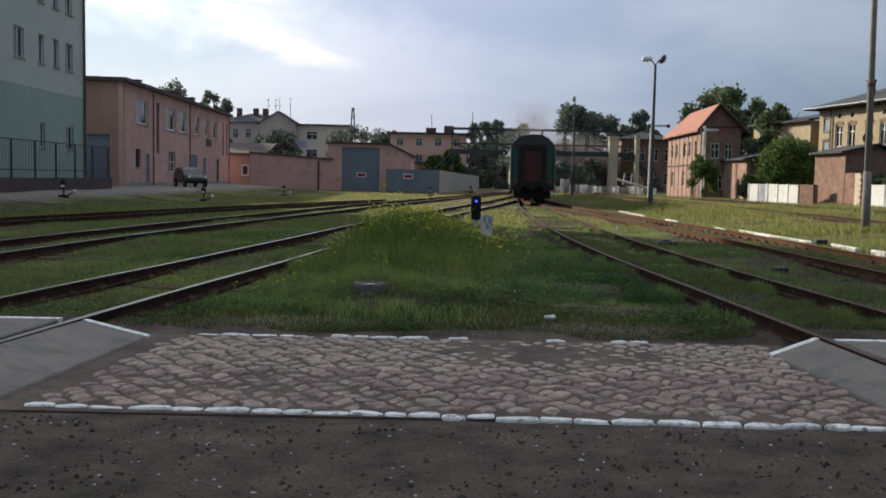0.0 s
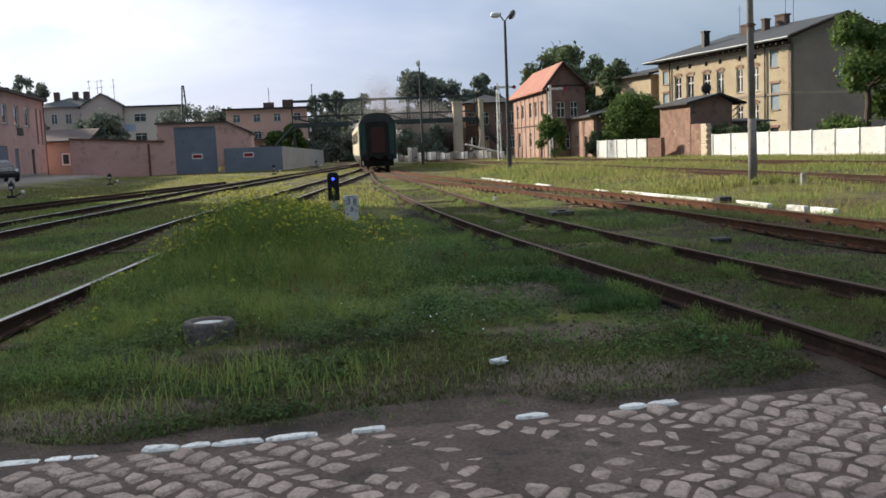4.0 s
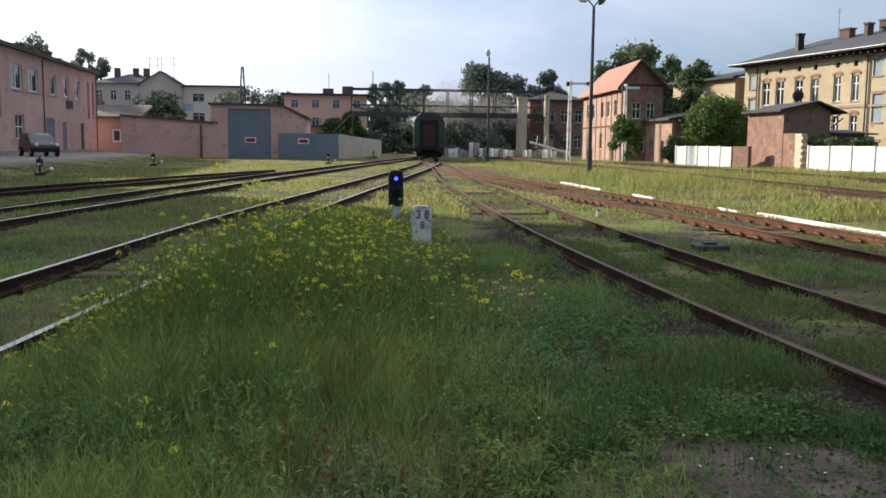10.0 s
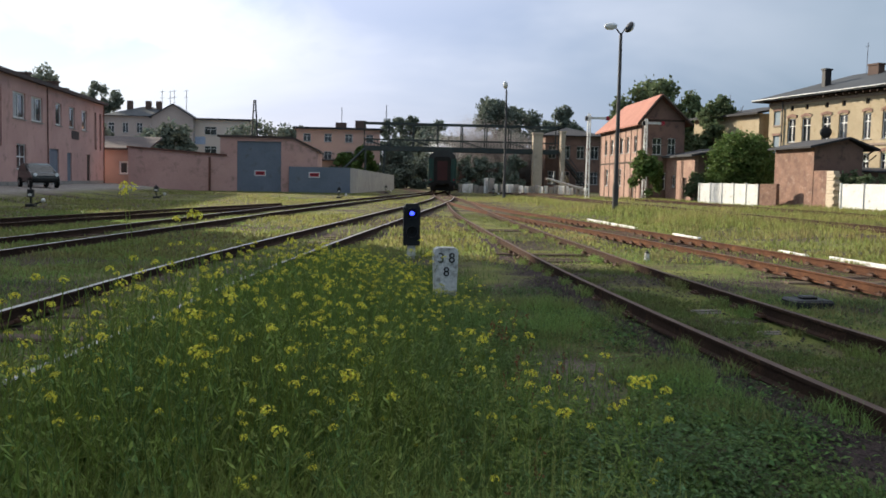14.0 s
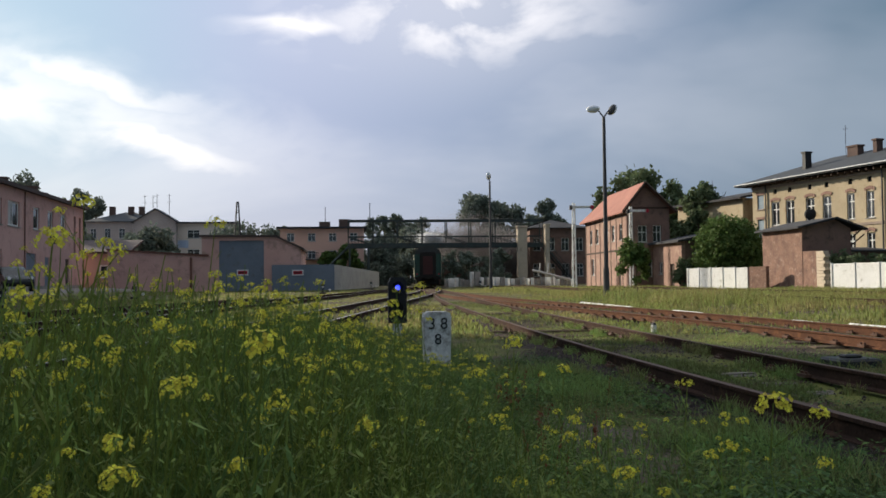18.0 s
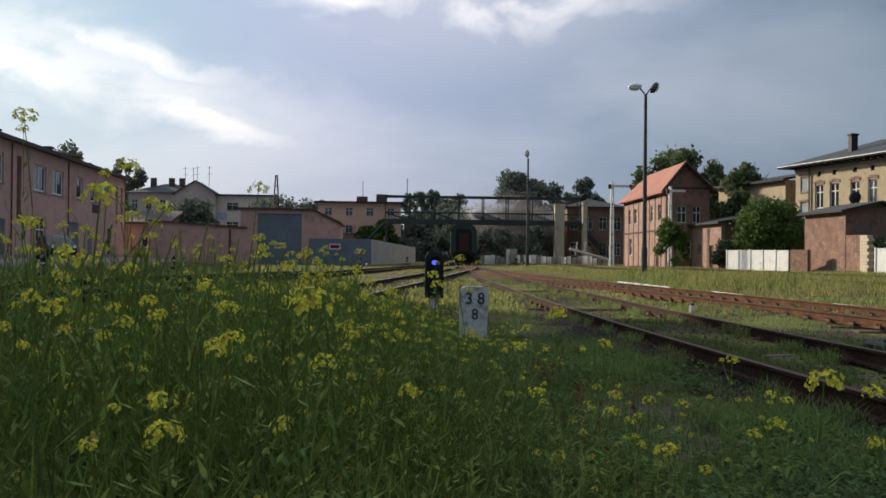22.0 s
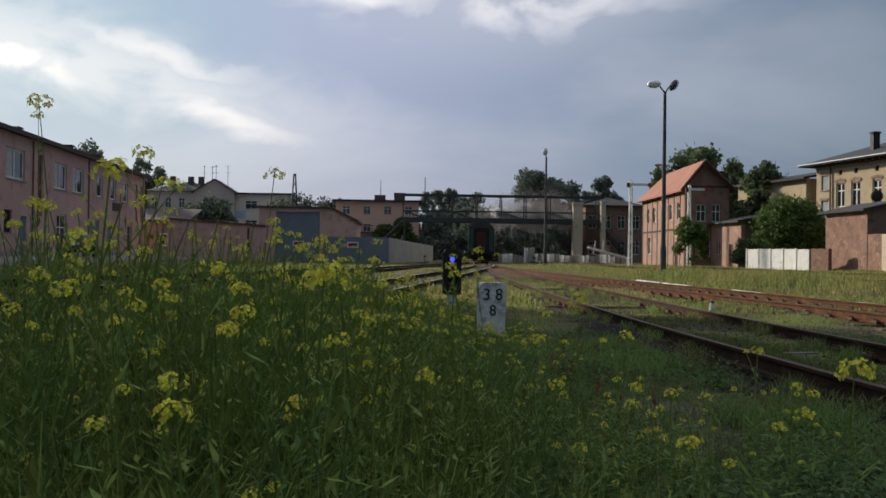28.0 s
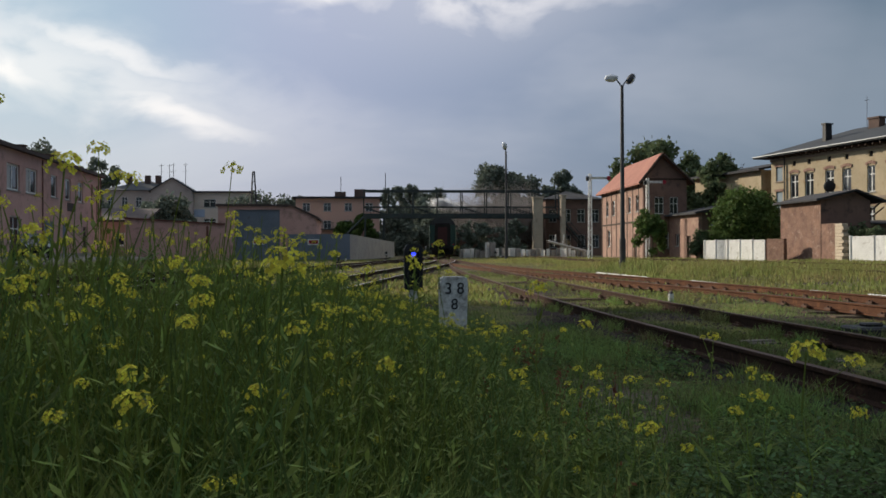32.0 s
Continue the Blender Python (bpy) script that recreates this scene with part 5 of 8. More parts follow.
def brick_shed():
    t = thing("brick_shed", "brick outhouse with a dark felt roof and a sooty gable", "shed", (34.7, 78, 0))
    X, Y0, Y1 = 32.9, 75.0, 81.1
    Wall(t, (X, Y1), (X, Y0), -0.3, 4.4, [], M["brick"], name="long_wall")
    bm = B()
    prism(bm, [(X + 0.002, -0.3), (36.6, -0.3), (36.6, 4.3), (35.4, 4.95), (X + 0.002, 4.4)], "y", Y0 - 0.004, Y0 + 0.3)
    part("gable_wall", bm, M["brick_dark"], t, "sooty brick gable wall", world=True)
    bm = B()
    box(bm, X + 0.36, 36.6, Y0 + 0.31, Y1, -0.3, 4.25)
    part("building_core", bm, M["brick_dark"], t, world=True)
    roof_plane(t, [(X - 0.5, Y0 - 0.4, 4.42), (35.4, Y0 - 0.4, 5.12), (35.4, Y1 + 0.3, 5.12), (X - 0.5, Y1 + 0.3, 4.42)], 0.14, M["roof_felt"])
    roof_plane(t, [(35.4, Y0 - 0.4, 5.12), (37.7, Y0 - 0.4, 4.3), (37.7, Y1 + 0.3, 4.3), (35.4, Y1 + 0.3, 5.12)], 0.14, M["roof_felt"])
    for z in (3.1, 3.6):
        bm = B()
        rod(bm, (36.6, Y0 - 0.1, z), (37.5, Y0 - 0.2, z + 0.75), 0.05, n=5)
        part("strut", bm, M["timber"], t, world=True)
    # lean-to on its right
    bm = B()
    box(bm, 36.62, 40.5, 76.5, 80.5, -0.3, 2.7)
    part("lean_to", bm, M["brick_dark"], t, world=True)
    roof_plane(t, [(36.65, 76.1, 2.75), (41.2, 76.1, 2.75), (41.2, 80.5, 3.1), (36.65, 80.5, 3.1)], 0.1, M["roof_felt"], "lean_to_roof")
    # stub of yard wall in front, its end toothed and whitewashed
    s = thing("brick_stub_wall", "broken end of a brick yard wall with pale quoins", "wall", (32.95, 73.4, 0))
    Wall(s, (32.93, 74.98), (32.93, 73.1), -0.3, 2.65, [], M["brick"], thick=0.35)
    for i in range(13):
        bm = B()
        a = 0.12 * (i % 2)
        box(bm, 32.9, 33.32, 72.15 - a * 1.5, 73.095, -0.3 + i * 0.225, -0.3 + i * 0.225 + 0.215, bevel=0.02)
        part("quoin", bm, M["cream"], s, world=True)


def panel_wall(name, label, p, q, n, h, mat):
    """A wall of flat panels between posts."""
    t = thing(name, label, "wall", ((p[0] + q[0]) / 2, (p[1] + q[1]) / 2, 0))
    p, q = Vector((*p, 0)), Vector((*q, 0))
    ang = math.degrees(math.atan2(q.y - p.y, q.x - p.x))
    d = (q - p).length / n
    for i in range(n):
        m = pose(*(p + (q - p) * (i / n)), 0, 0, ang)
        bm = B()
        box(bm, 0.07, d - 0.07, -0.04, 0.04, -0.35, h + 0.02 * math.sin(i * 7.3), bevel=0.012, m=m)
        box(bm, 0.07, d - 0.07, -0.055, -0.04, h - 0.42, h - 0.37, m=m)
        part("panel", bm, mat, t, world=True)
        bm = B()
        box(bm, -0.07, 0.07, -0.09, 0.07, -0.35, h + 0.05, bevel=0.012, m=m)
        part("post", bm, mat, t, world=True)
    return t


ochre_house()
red_house()
brick_shed()
panel_wall("white_panel_wall", "whitewashed concrete panel wall along the yard", (33.2, 71.6), (41.5, 41.0), 16, 1.72, M["white_wall"])
panel_wall("white_panel_wall", "short stretch of whitewashed concrete wall beneath a bush", (29.07, 86.8), (31.0, 79.6), 5, 1.62, M["white_wall"])
yard_wall = thing("brick_yard_wall", "low dark brick wall joining the white wall and the outhouse", "wall", (31.5, 78, 0))
Wall(yard_wall, (31.03, 79.5), (31.5, 77.75), -0.3, 1.65, [], M["brick"], thick=0.3)
k = thing("brick_yard_wall", "low weathered brick wall between shed and white wall", "wall", (32, 81.5, 0))
Wall(k, (31.4, 81.9), (32.88, 80.2), -0.3, 1.65, [], M["brick"], thick=0.3)


# ---- far end of the yard: footbridge, brick house, trees behind ----
def footbridge():
    t = thing("footbridge", "dark steel truss footbridge over the tracks", "bridge", (14, 150, 0))
    Y, x0, x1, z0, z1 = 150.0, 1.4, 31.0, 6.2, 9.95
    for y in (Y, Y + 2.2):
        bm = B()
        box(bm, x0, x1, y - 0.1, y + 0.1, z0 - 0.5, z0 + 0.2)
        part("girder", bm, M["bridge"], t, world=True)
        bm = B()
        box(bm, x0, x1, y - 0.08, y + 0.08, z1 - 0.28, z1)
        part("top_chord", bm, M["bridge"], t, world=True)
        bm = B()
        box(bm, x0, x1, y - 0.04, y + 0.04, z0 + 1.15, z0 + 1.28)
        part("handrail", bm, M["bridge"], t, world=True)
        xs = np.linspace(x0, x1, 9)
        for i, x in enumerate(xs):
            bm = B()
            box(bm, x - 0.08, x + 0.08, y - 0.06, y + 0.06, z0, z1)
            part("upright", bm, M["bridge"], t, world=True)
            if i < 8 and i % 2 == 0:
                bm = B()
                rod(bm, (x, y, z0 + 1.2), (xs[i + 1], y, z0), 0.06, n=4)
                part("diagonal", bm, M["bridge"], t, world=True)
        for x in np.linspace(x0, x1, 60):
            bm = B()
            box(bm, x - 0.02, x + 0.02, y - 0.02, y + 0.02, z0, z0 + 1.2)
            part("baluster", bm, M["bridge"], t, world=True)
    bm = B()
    box(bm, x0, x1, Y + 0.1, Y + 2.1, z0 - 0.2, z0 - 0.08)
    part("deck", bm, M["timber"], t, world=True)
    for x in np.linspace(x0 + 3, x1 - 3, 7):
        bm = B()
        box(bm, x - 0.06, x + 0.06, Y, Y + 2.2, z1 - 0.15, z1 - 0.02)
        part("cross_beam", bm, M["bridge"], t, world=True)
    # stair tower on the left and flight on the right
    for x in (1.6, 4.4):
        for y in (Y, Y + 2.2):
            bm = B()
            box(bm, x - 0.13, x + 0.13, y - 0.13, y + 0.13, -0.2, z0)
            part("column", bm, M["bridge"], t, world=True)
    for i in range(16):
        bm = B()
        box(bm, 31 + 0.3 * i, 31.35 + 0.3 * i, Y, Y + 2.2, z0 - 0.35 * i - 0.25, z0 - 0.35 * i - 0.15)
        part("step", bm, M["timber"], t, world=True)
    for y in (Y, Y + 2.2):
        bm = B()
        rod(bm, (31, y, z0), (36, y, 0.2), 0.12, n=4)
        rod(bm, (31, y, z0 + 1.1), (36, y, 1.3), 0.05, n=4)
        part("stringer", bm, M["bridge"], t, world=True)
    for i, (a, b) in enumerate((((-1.5, z0 - 0.2), (-4.5, 3.0)), ((-4.5, 3.0), (1.6, 0.2)))):
        bm = B()
        rod(bm, (a[0] + 3, Y + 1, a[1]), (b[0] + 3, Y + 1, b[1]), 0.18, n=4)
        part("stringer", bm, M["bridge"], t, world=True)
    for x, w_ in ((27.7, 0.72), (31.6, 0.32)):
        bm = B()
        box(bm, x - w_, x + w_, Y - 0.7, Y + 0.5, -0.3, 8.7 if x < 30 else 9.0, bevel=0.05)
        box(bm, x - w_ - 0.12, x + w_ + 0.12, Y - 0.8, Y + 0.6, 8.7 if x < 30 else 9.0, 8.95 if x < 30 else 9.2)
        part("masonry_pier", bm, M["cream"], t, "pale masonry pier", world=True)
    bm = B()
    rod(bm, (4.6, 149, 9), (4.6, 149, 12.4), 0.06, n=5)
    part("pole", bm, M["bridge"], t, world=True)


def far_right():
    far_house("dark_brick_house", "dark brick house beyond the footbridge stairs", (29.6, 153), 12, 9, 8.8, M["brick_dark"], (1.2, 5.2), "hip", 4, M["roof_felt"], 1.6, win=(1.2, 2.0))
    far_house("long_store", "long low dark brick store behind the tracks", (13, 158), 8, 17, 4.4, M["brick_dark"], (), "flat", 1, M["roof_felt"])
    t = thing("platform_wall", "broken pale concrete wall and rubble at the track side", "wall", (17, 120, 0))
    rng = random.Random(5)
    for i in range(26):
        x = 12.5 + i * 0.62
        bm = B()
        h = rng.choice((0.6, 0.8, 1.3, 1.5)) if 4 < i < 10 else rng.uniform(0.5, 0.8)
        box(bm, -0.1, 0.1, -0.5, 0.5, -0.2, h + 0.3, bevel=0.03, m=pose(x + 0.3, 122 + rng.uniform(-0.2, 0.2), 0, 0, 0, rng.uniform(-50, -25)))
        part("block", bm, M["white_wall"] if rng.random() < 0.5 else M["concrete"], t, world=True)
    b = thing("fallen_beam", "pale fallen barrier beam on trestles beside the bridge", "beam", (25, 118, 0))
    bm = B()
    rod(bm, (22.5, 118, 1.9), (27.0, 118, 0.7), 0.14, n=6)
    part("beam", bm, M["white_paint"], b, world=True)
    for x in (23.2, 24.2):
        bm = B()
        rod(bm, (x, 118, 1.2), (x + 0.2, 118, 2.7), 0.08, n=5)
        part("prop", bm, M["white_paint"], b, world=True)
    bm = B()
    rod(bm, (24.8, 118, 1.3), (24.8, 118, -0.1), 0.1, n=5)
    part("trestle", bm, M["concrete"], b, world=True)


footbridge()
far_right()


# ---- masts, lamps, signals ----
def yard_lamp(x, y, h, heads, label):
    t = thing("yard_lamp", label, "street lamp", (x, y, 0), group="yard lamps")
    bm = B()
    rod(bm, (0, 0, -0.2), (0, 0, h - 0.3), 0.115, 0.07, n=10)
    part("pole", bm, M["lamp_dark"], t)
    bm = B()
    rod(bm, (0, 0, -0.1), (0, 0, 1.4), 0.14, 0.14, n=10)
    part("base_sleeve", bm, M["lamp_dark"], t)
    for a, tilt in heads:
        d = Vector((math.cos(radians(a)), math.sin(radians(a)), 0))
        bm = B()
        rod(bm, (0, 0, h - 0.35), d * 0.32 + Vector((0, 0, h + 0.02)), 0.035, n=6)
        arm = part("arm", bm, M["lamp_dark"], t)
        c = d * 0.5 + Vector((0, 0, h + 0.05))
        m = Matrix.Translation(c) @ pose(0, 0, 0, 0, 0, a) @ pose(0, 0, 0, 0, tilt, 0)
        bm = B()
        bmesh.ops.create_uvsphere(bm, u_segments=12, v_segments=8, radius=1, matrix=m @ Matrix.Diagonal((0.32, 0.19, 0.14, 1)))
        hood = part("lamp_head", bm, M["lamp_dark"] if tilt else M["lamp_pale"], t, smooth=True)
        bm = B()
        bmesh.ops.create_uvsphere(bm, u_segments=12, v_segments=6, radius=1, matrix=m @ Matrix.Translation((0.05, 0, -0.06)) @ Matrix.Diagonal((0.3, 0.17, 0.15, 1)))
        part("lens", bm, M["lamp_pale"], hood, smooth=True)
    return t


yard_lamp(12.35, 54.3, 8.75, ((25, -55), (185, 0)), "tall dark steel yard lamp with two heads")
yard_lamp(12.0, 84.7, 9.0, ((250, -70),), "tall dark yard lamp with a round floodlight")


def telegraph_pole():
    t = thing("concrete_pole", "tall grey concrete pole at the track side", "pole", (13.29, 28.6, 0))
    t.matrix_basis = pose(13.29, 28.6, 0, 0, -0.9, 0)
    bm = B()
    rod(bm, (0, 0, -0.3), (0, 0, 10.5), 0.115, 0.075, n=10)
    part("shaft", bm, M["pole"], t, smooth=True)
    bm = B()
    rod(bm, (0, 0, -0.2), (0, 0, 2.0), 0.135, 0.122, n=10)
    part("foot", bm, M["pole"], t, "thicker pale concrete foot", smooth=True)
    bm = B()
    rod(bm, (0, 0, 4.6), (0, 0, 4.72), 0.108, 0.108, n=10)
    part("clamp_band", bm, M["iron"], t)


telegraph_pole()


def semaphore(x, y, h, arms, label):
    t = thing("semaphore_signal", label, "signal", (x, y, 0), group="semaphore signals")
    for dx, dy in ((-0.16, -0.16), (0.16, -0.16), (-0.16, 0.16), (0.16, 0.16)):
        bm = B()
        rod(bm, (dx, dy, -0.2), (dx * 0.6, dy * 0.6, h), 0.045, n=4)
        part("mast_leg", bm, M["white_wall"], t, "white-painted mast leg")
    for i in range(int(h / 0.45)):
        z = 0.2 + i * 0.45
        k = 0.16 * (1 - 0.4 * z / h)
        s = 1 if i % 2 else -1
        bm = B()
        rod(bm, (-k * s, -k, z), (k * s, -k, z + 0.42), 0.022, n=4)
        rod(bm, (-k, -k * s, z), (-k, k * s, z + 0.42), 0.022, n=4)
        part("lacing", bm, M["iron"] if i % 3 == 0 else M["white_wall"], t)
    for z, l in arms:
        bm = B()
        prism(bm, [(-0.25, z - 0.11), (l - 0.15, z - 0.11), (l - 0.15, z + 0.11), (-0.25, z + 0.11)], "y", -0.26, -0.22)
        arm = part("arm", bm, M["white_paint"], t, "white and red signal arm")
        bm = B()
        rod(bm, (l - 0.05, -0.26, z), (l - 0.05, -0.21, z), 0.2, n=14)
        part("arm_disc", bm, M["red"], arm)
        bm = B()
        box(bm, -0.42, -0.18, -0.3, -0.1, z - 0.25, z + 0.15)
        part("lamp_case", bm, M["black"], t)
    return t


semaphore(21.25, 94.1, 7.7, ((7.35, 1.7),), "white lattice semaphore signal at the yard throat")
semaphore(27.4, 96.6, 7.6, ((7.2, 1.6),), "white lattice semaphore signal before the brick house")


def dwarf_signal():
    t = thing("shunting_signal", "black dwarf shunting signal showing a blue light", "signal", (1.04, 28.3, 0))
    bm = B()
    box(bm, -0.07, 0.07, -0.07, 0.07, -0.1, 0.3)
    part("stem", bm, M["white_paint"], t, "white-banded short stem")
    bm = B()
    prism(bm, [(-0.15, 0.25), (0.15, 0.25), (0.15, 0.92), (0.1, 1.0), (-0.1, 1.0), (-0.15, 0.92)], "y", -0.12, 0.12)
    part("case", bm, M["black"], t)
    for z in (0.83, 0.5):
        bm = B()
        rod(bm, (0, -0.22, z), (0, -0.12, z), 0.1, 0.1, n=14, caps=False)
        part("hood", bm, M["black"], t)
        bm = B()
        rod(bm, (0, -0.135, z), (0, -0.121, z), 0.038, n=14)
        part("lens", bm, M["blue_light"] if z > 0.7 else M["dark"], t, "lit blue lens" if z > 0.7 else "unlit lens")


def text_mesh(body, size, mat, depth=0.004):
    c = bpy.data.curves.new("figures", "FONT")
    c.body, c.size, c.extrude, c.align_x, c.align_y = body, size, depth, "CENTER", "CENTER"
    ob = bpy.data.objects.new("figures", c)
    me = bpy.data.meshes.new_from_object(ob)
    bpy.data.objects.remove(ob)
    me.materials.clear()
    me.materials.append(mat)
    return me


def kilometre_stone():
    t = thing("kilometre_stone", "white-painted concrete marker stone with black figures 38 and 8", "marker stone", (1.12, 22.9, 0), rz=4)
    bm = B()
    prism(bm, [(-0.125, -0.2), (0.125, -0.2), (0.15, 0.58), (0.12, 0.62), (-0.12, 0.62), (-0.15, 0.58)], "y", -0.09, 0.09)
    bmesh.ops.bevel(bm, geom=list(bm.edges), offset=0.015, segments=2, affect="EDGES")
    part("stone", bm, M["white_paint"], t, smooth=False)
    for body, x, z, s in (("3", -0.065, 0.49, 0.17), ("8", 0.065, 0.49, 0.17), ("8", 0.0, 0.325, 0.16)):
        f = part("figure", text_mesh(body, s, M["black"]), None, t, "black painted figure")
        f.matrix_basis = pose(x, -0.094, z, 90, 0, 0)


def station_sign():
    t = thing("station_sign", "white station name board on blue posts", "sign", (11.2, 19.4, 0))
    for x in (0.0, 2.6):
        bm = B()
        box(bm, x - 0.05, x + 0.05, -0.05, 0.05, -0.2, 3.1)
        p = part("post", bm, M["blue_post"], t, "blue painted steel post")
    bm = B()
    box(bm, 0.17, 2.4, -0.09, -0.06, 2.28, 3.03, bevel=0.008)
    b = part("board", bm, M["signwhite"], t)
    f = part("letter", text_mesh("W", 0.6, M["black"], 0.02), None, b, "black letter")
    f.matrix_basis = pose(0.56, -0.096, 2.64, 90, 0, 0)
    for z in (2.4, 2.9):
        bm = B()
        box(bm, 0.0, 0.32, -0.06, -0.03, z - 0.04, z + 0.04)
        part("bracket", bm, M["galvanised"], t)


def concrete_ring():
    t = thing("concrete_ring", "small dark concrete pipe ring standing in the grass", "concrete ring", (-0.9, 11.45, 0))
    bm = B()
    n, prof = 24, [(0.2, -0.1), (0.208, 0.14), (0.2, 0.17), (0.15, 0.172), (0.14, 0.16), (0.13, 0.05)]
    rings = [[bm.verts.new((r * math.cos(a), r * math.sin(a), z)) for a in np.linspace(0, 2 * math.pi, n, endpoint=False)] for r, z in prof]
    for a, b in zip(rings, rings[1:]):
        for i in range(n):
            bm.faces.new((a[i], a[(i + 1) % n], b[(i + 1) % n], b[i]))
    part("ring", bm, M["ring"], t, smooth=True)
    bm = B()
    rod(bm, (0, 0, 0.02), (0, 0, 0.148), 0.136, n=20)
    part("white_fill", bm, M["white_paint"], t, "white painted fill")


dwarf_signal()
kilometre_stone()
station_sign()
concrete_ring()


def point_lever(x, y, label):
    t = thing("point_lever", label, "point lever", (x, y, float(ground_z(x, y))), group="hand point levers")
    bm = B()
    box(bm, -0.2, 0.2, -0.15, 0.15, -0.05, 0.12, bevel=0.02)
    part("base", bm, M["black"], t)
    bm = B()
    box(bm, -0.12, 0.12, -0.12, 0.12, 0.42, 0.74, bevel=0.02)
    rod(bm, (0, 0, 0.74), (0, 0, 0.84), 0.05, 0.03, n=8)
    part("lantern", bm, M["black"], t)
    bm = B()
    box(bm, -0.085, 0.085, -0.13, -0.12, 0.46, 0.56)
    part("lantern_face", bm, M["white_paint"], t, "white lantern face")
    bm = B()
    rod(bm, (0, 0, 0.1), (0, 0, 0.45), 0.04, n=6)
    part("spindle", bm, M["black"], t)
    bm = B()
    rod(bm, (0.15, 0, 0.1), (0.5, 0, 0.26), 0.03, n=6)
    part("lever", bm, M["black"], t)
    bm = B()
    bmesh.ops.create_uvsphere(bm, u_segments=10, v_segments=6, radius=0.1, matrix=Matrix.Translation((0.5, 0, 0.27)))
    part("weight", bm, M["white_paint"], t, "white and black counterweight", smooth=True)


for x, y in ((-17.0, 41.0), (-13.6, 52.0), (-12.0, 69.0), (-1.1, 78.5), (3.2, 105.0), (13.5, 100.0)):
    point_lever(x, y, "hand point lever with a black lantern")


def beams():
    rng = random.Random(11)
    spots = [(9.55, 29.3, 9.7, 23.8), (9.92, 23.1, 9.88, 21.6), (10.0, 21.1, 10.05, 20.5), (10.05, 20.3, 10.05, 19.5), (9.02, 46.4, 8.98, 43.3), (8.98, 43.0, 8.95, 40.2), (9.1, 37.1, 9.07, 35.1), (9.3, 31.0, 9.2, 29.6)]
    for i, (x0, y0, x1, y1) in enumerate(spots):
        t = thing("white_edge_beam", "white-painted concrete edge beam lying in the grass", "beam", ((x0 + x1) / 2, (y0 + y1) / 2, 0.05), math.degrees(math.atan2(y1 - y0, x1 - x0)), "white edge beams")
        l = math.hypot(x1 - x0, y1 - y0)
        bm = B()
        box(bm, -l / 2, l / 2, -0.055, 0.055, -0.15, 0.012, bevel=0.015)
        part("beam", bm, M["white_paint"], t)
    t = thing("cable_box", "black iron cable box beside the white beams", "cable box", (9.72, 23.4, 0))
    bm = B()
    box(bm, -0.15, 0.15, -0.16, 0.16, -0.05, 0.14, bevel=0.02)
    part("box_body", bm, M["black"], t)
    t = thing("point_machine_cover", "black iron cover plate between the tracks", "cover", (5.55, 22.5, 0))
    bm = B()
    box(bm, -0.24, 0.24, -0.22, 0.22, -0.05, 0.075, bevel=0.025)
    part("cover", bm, M["black"], t)
    bm = B()
    box(bm, -0.1, 0.1, -0.08, 0.08, 0.075, 0.11, bevel=0.015)
    part("lid", bm, M["black"], t)
    t = thing("point_machine_cover", "low black iron cover lying between the tracks", "cover", (6.0, 16.1, 0))
    bm = B()
    box(bm, -0.12, 0.12, -0.12, 0.12, -0.05, 0.055, bevel=0.02)
    part("cover", bm, M["black"], t)
    t = thing("marker_post", "small white clearance marker between the tracks", "marker post", (5.52, 28.6, 0))
    bm = B()
    rod(bm, (0, 0, -0.1), (0, 0, 0.13), 0.055, 0.05, n=8)
    part("post", bm, M["white_paint"], t)
    bm = B()
    rod(bm, (0, 0, 0.13), (0, 0, 0.17), 0.05, 0.025, n=8)
    part("cap", bm, M["black"], t)
    t = thing("marker_post", "slim pale concrete marker post in the tall grass", "marker post", (13.97, 27.1, 0))
    bm = B()
    box(bm, -0.06, 0.06, -0.06, 0.06, -0.1, 0.42, bevel=0.015)
    part("post", bm, M["concrete"], t)


beams()


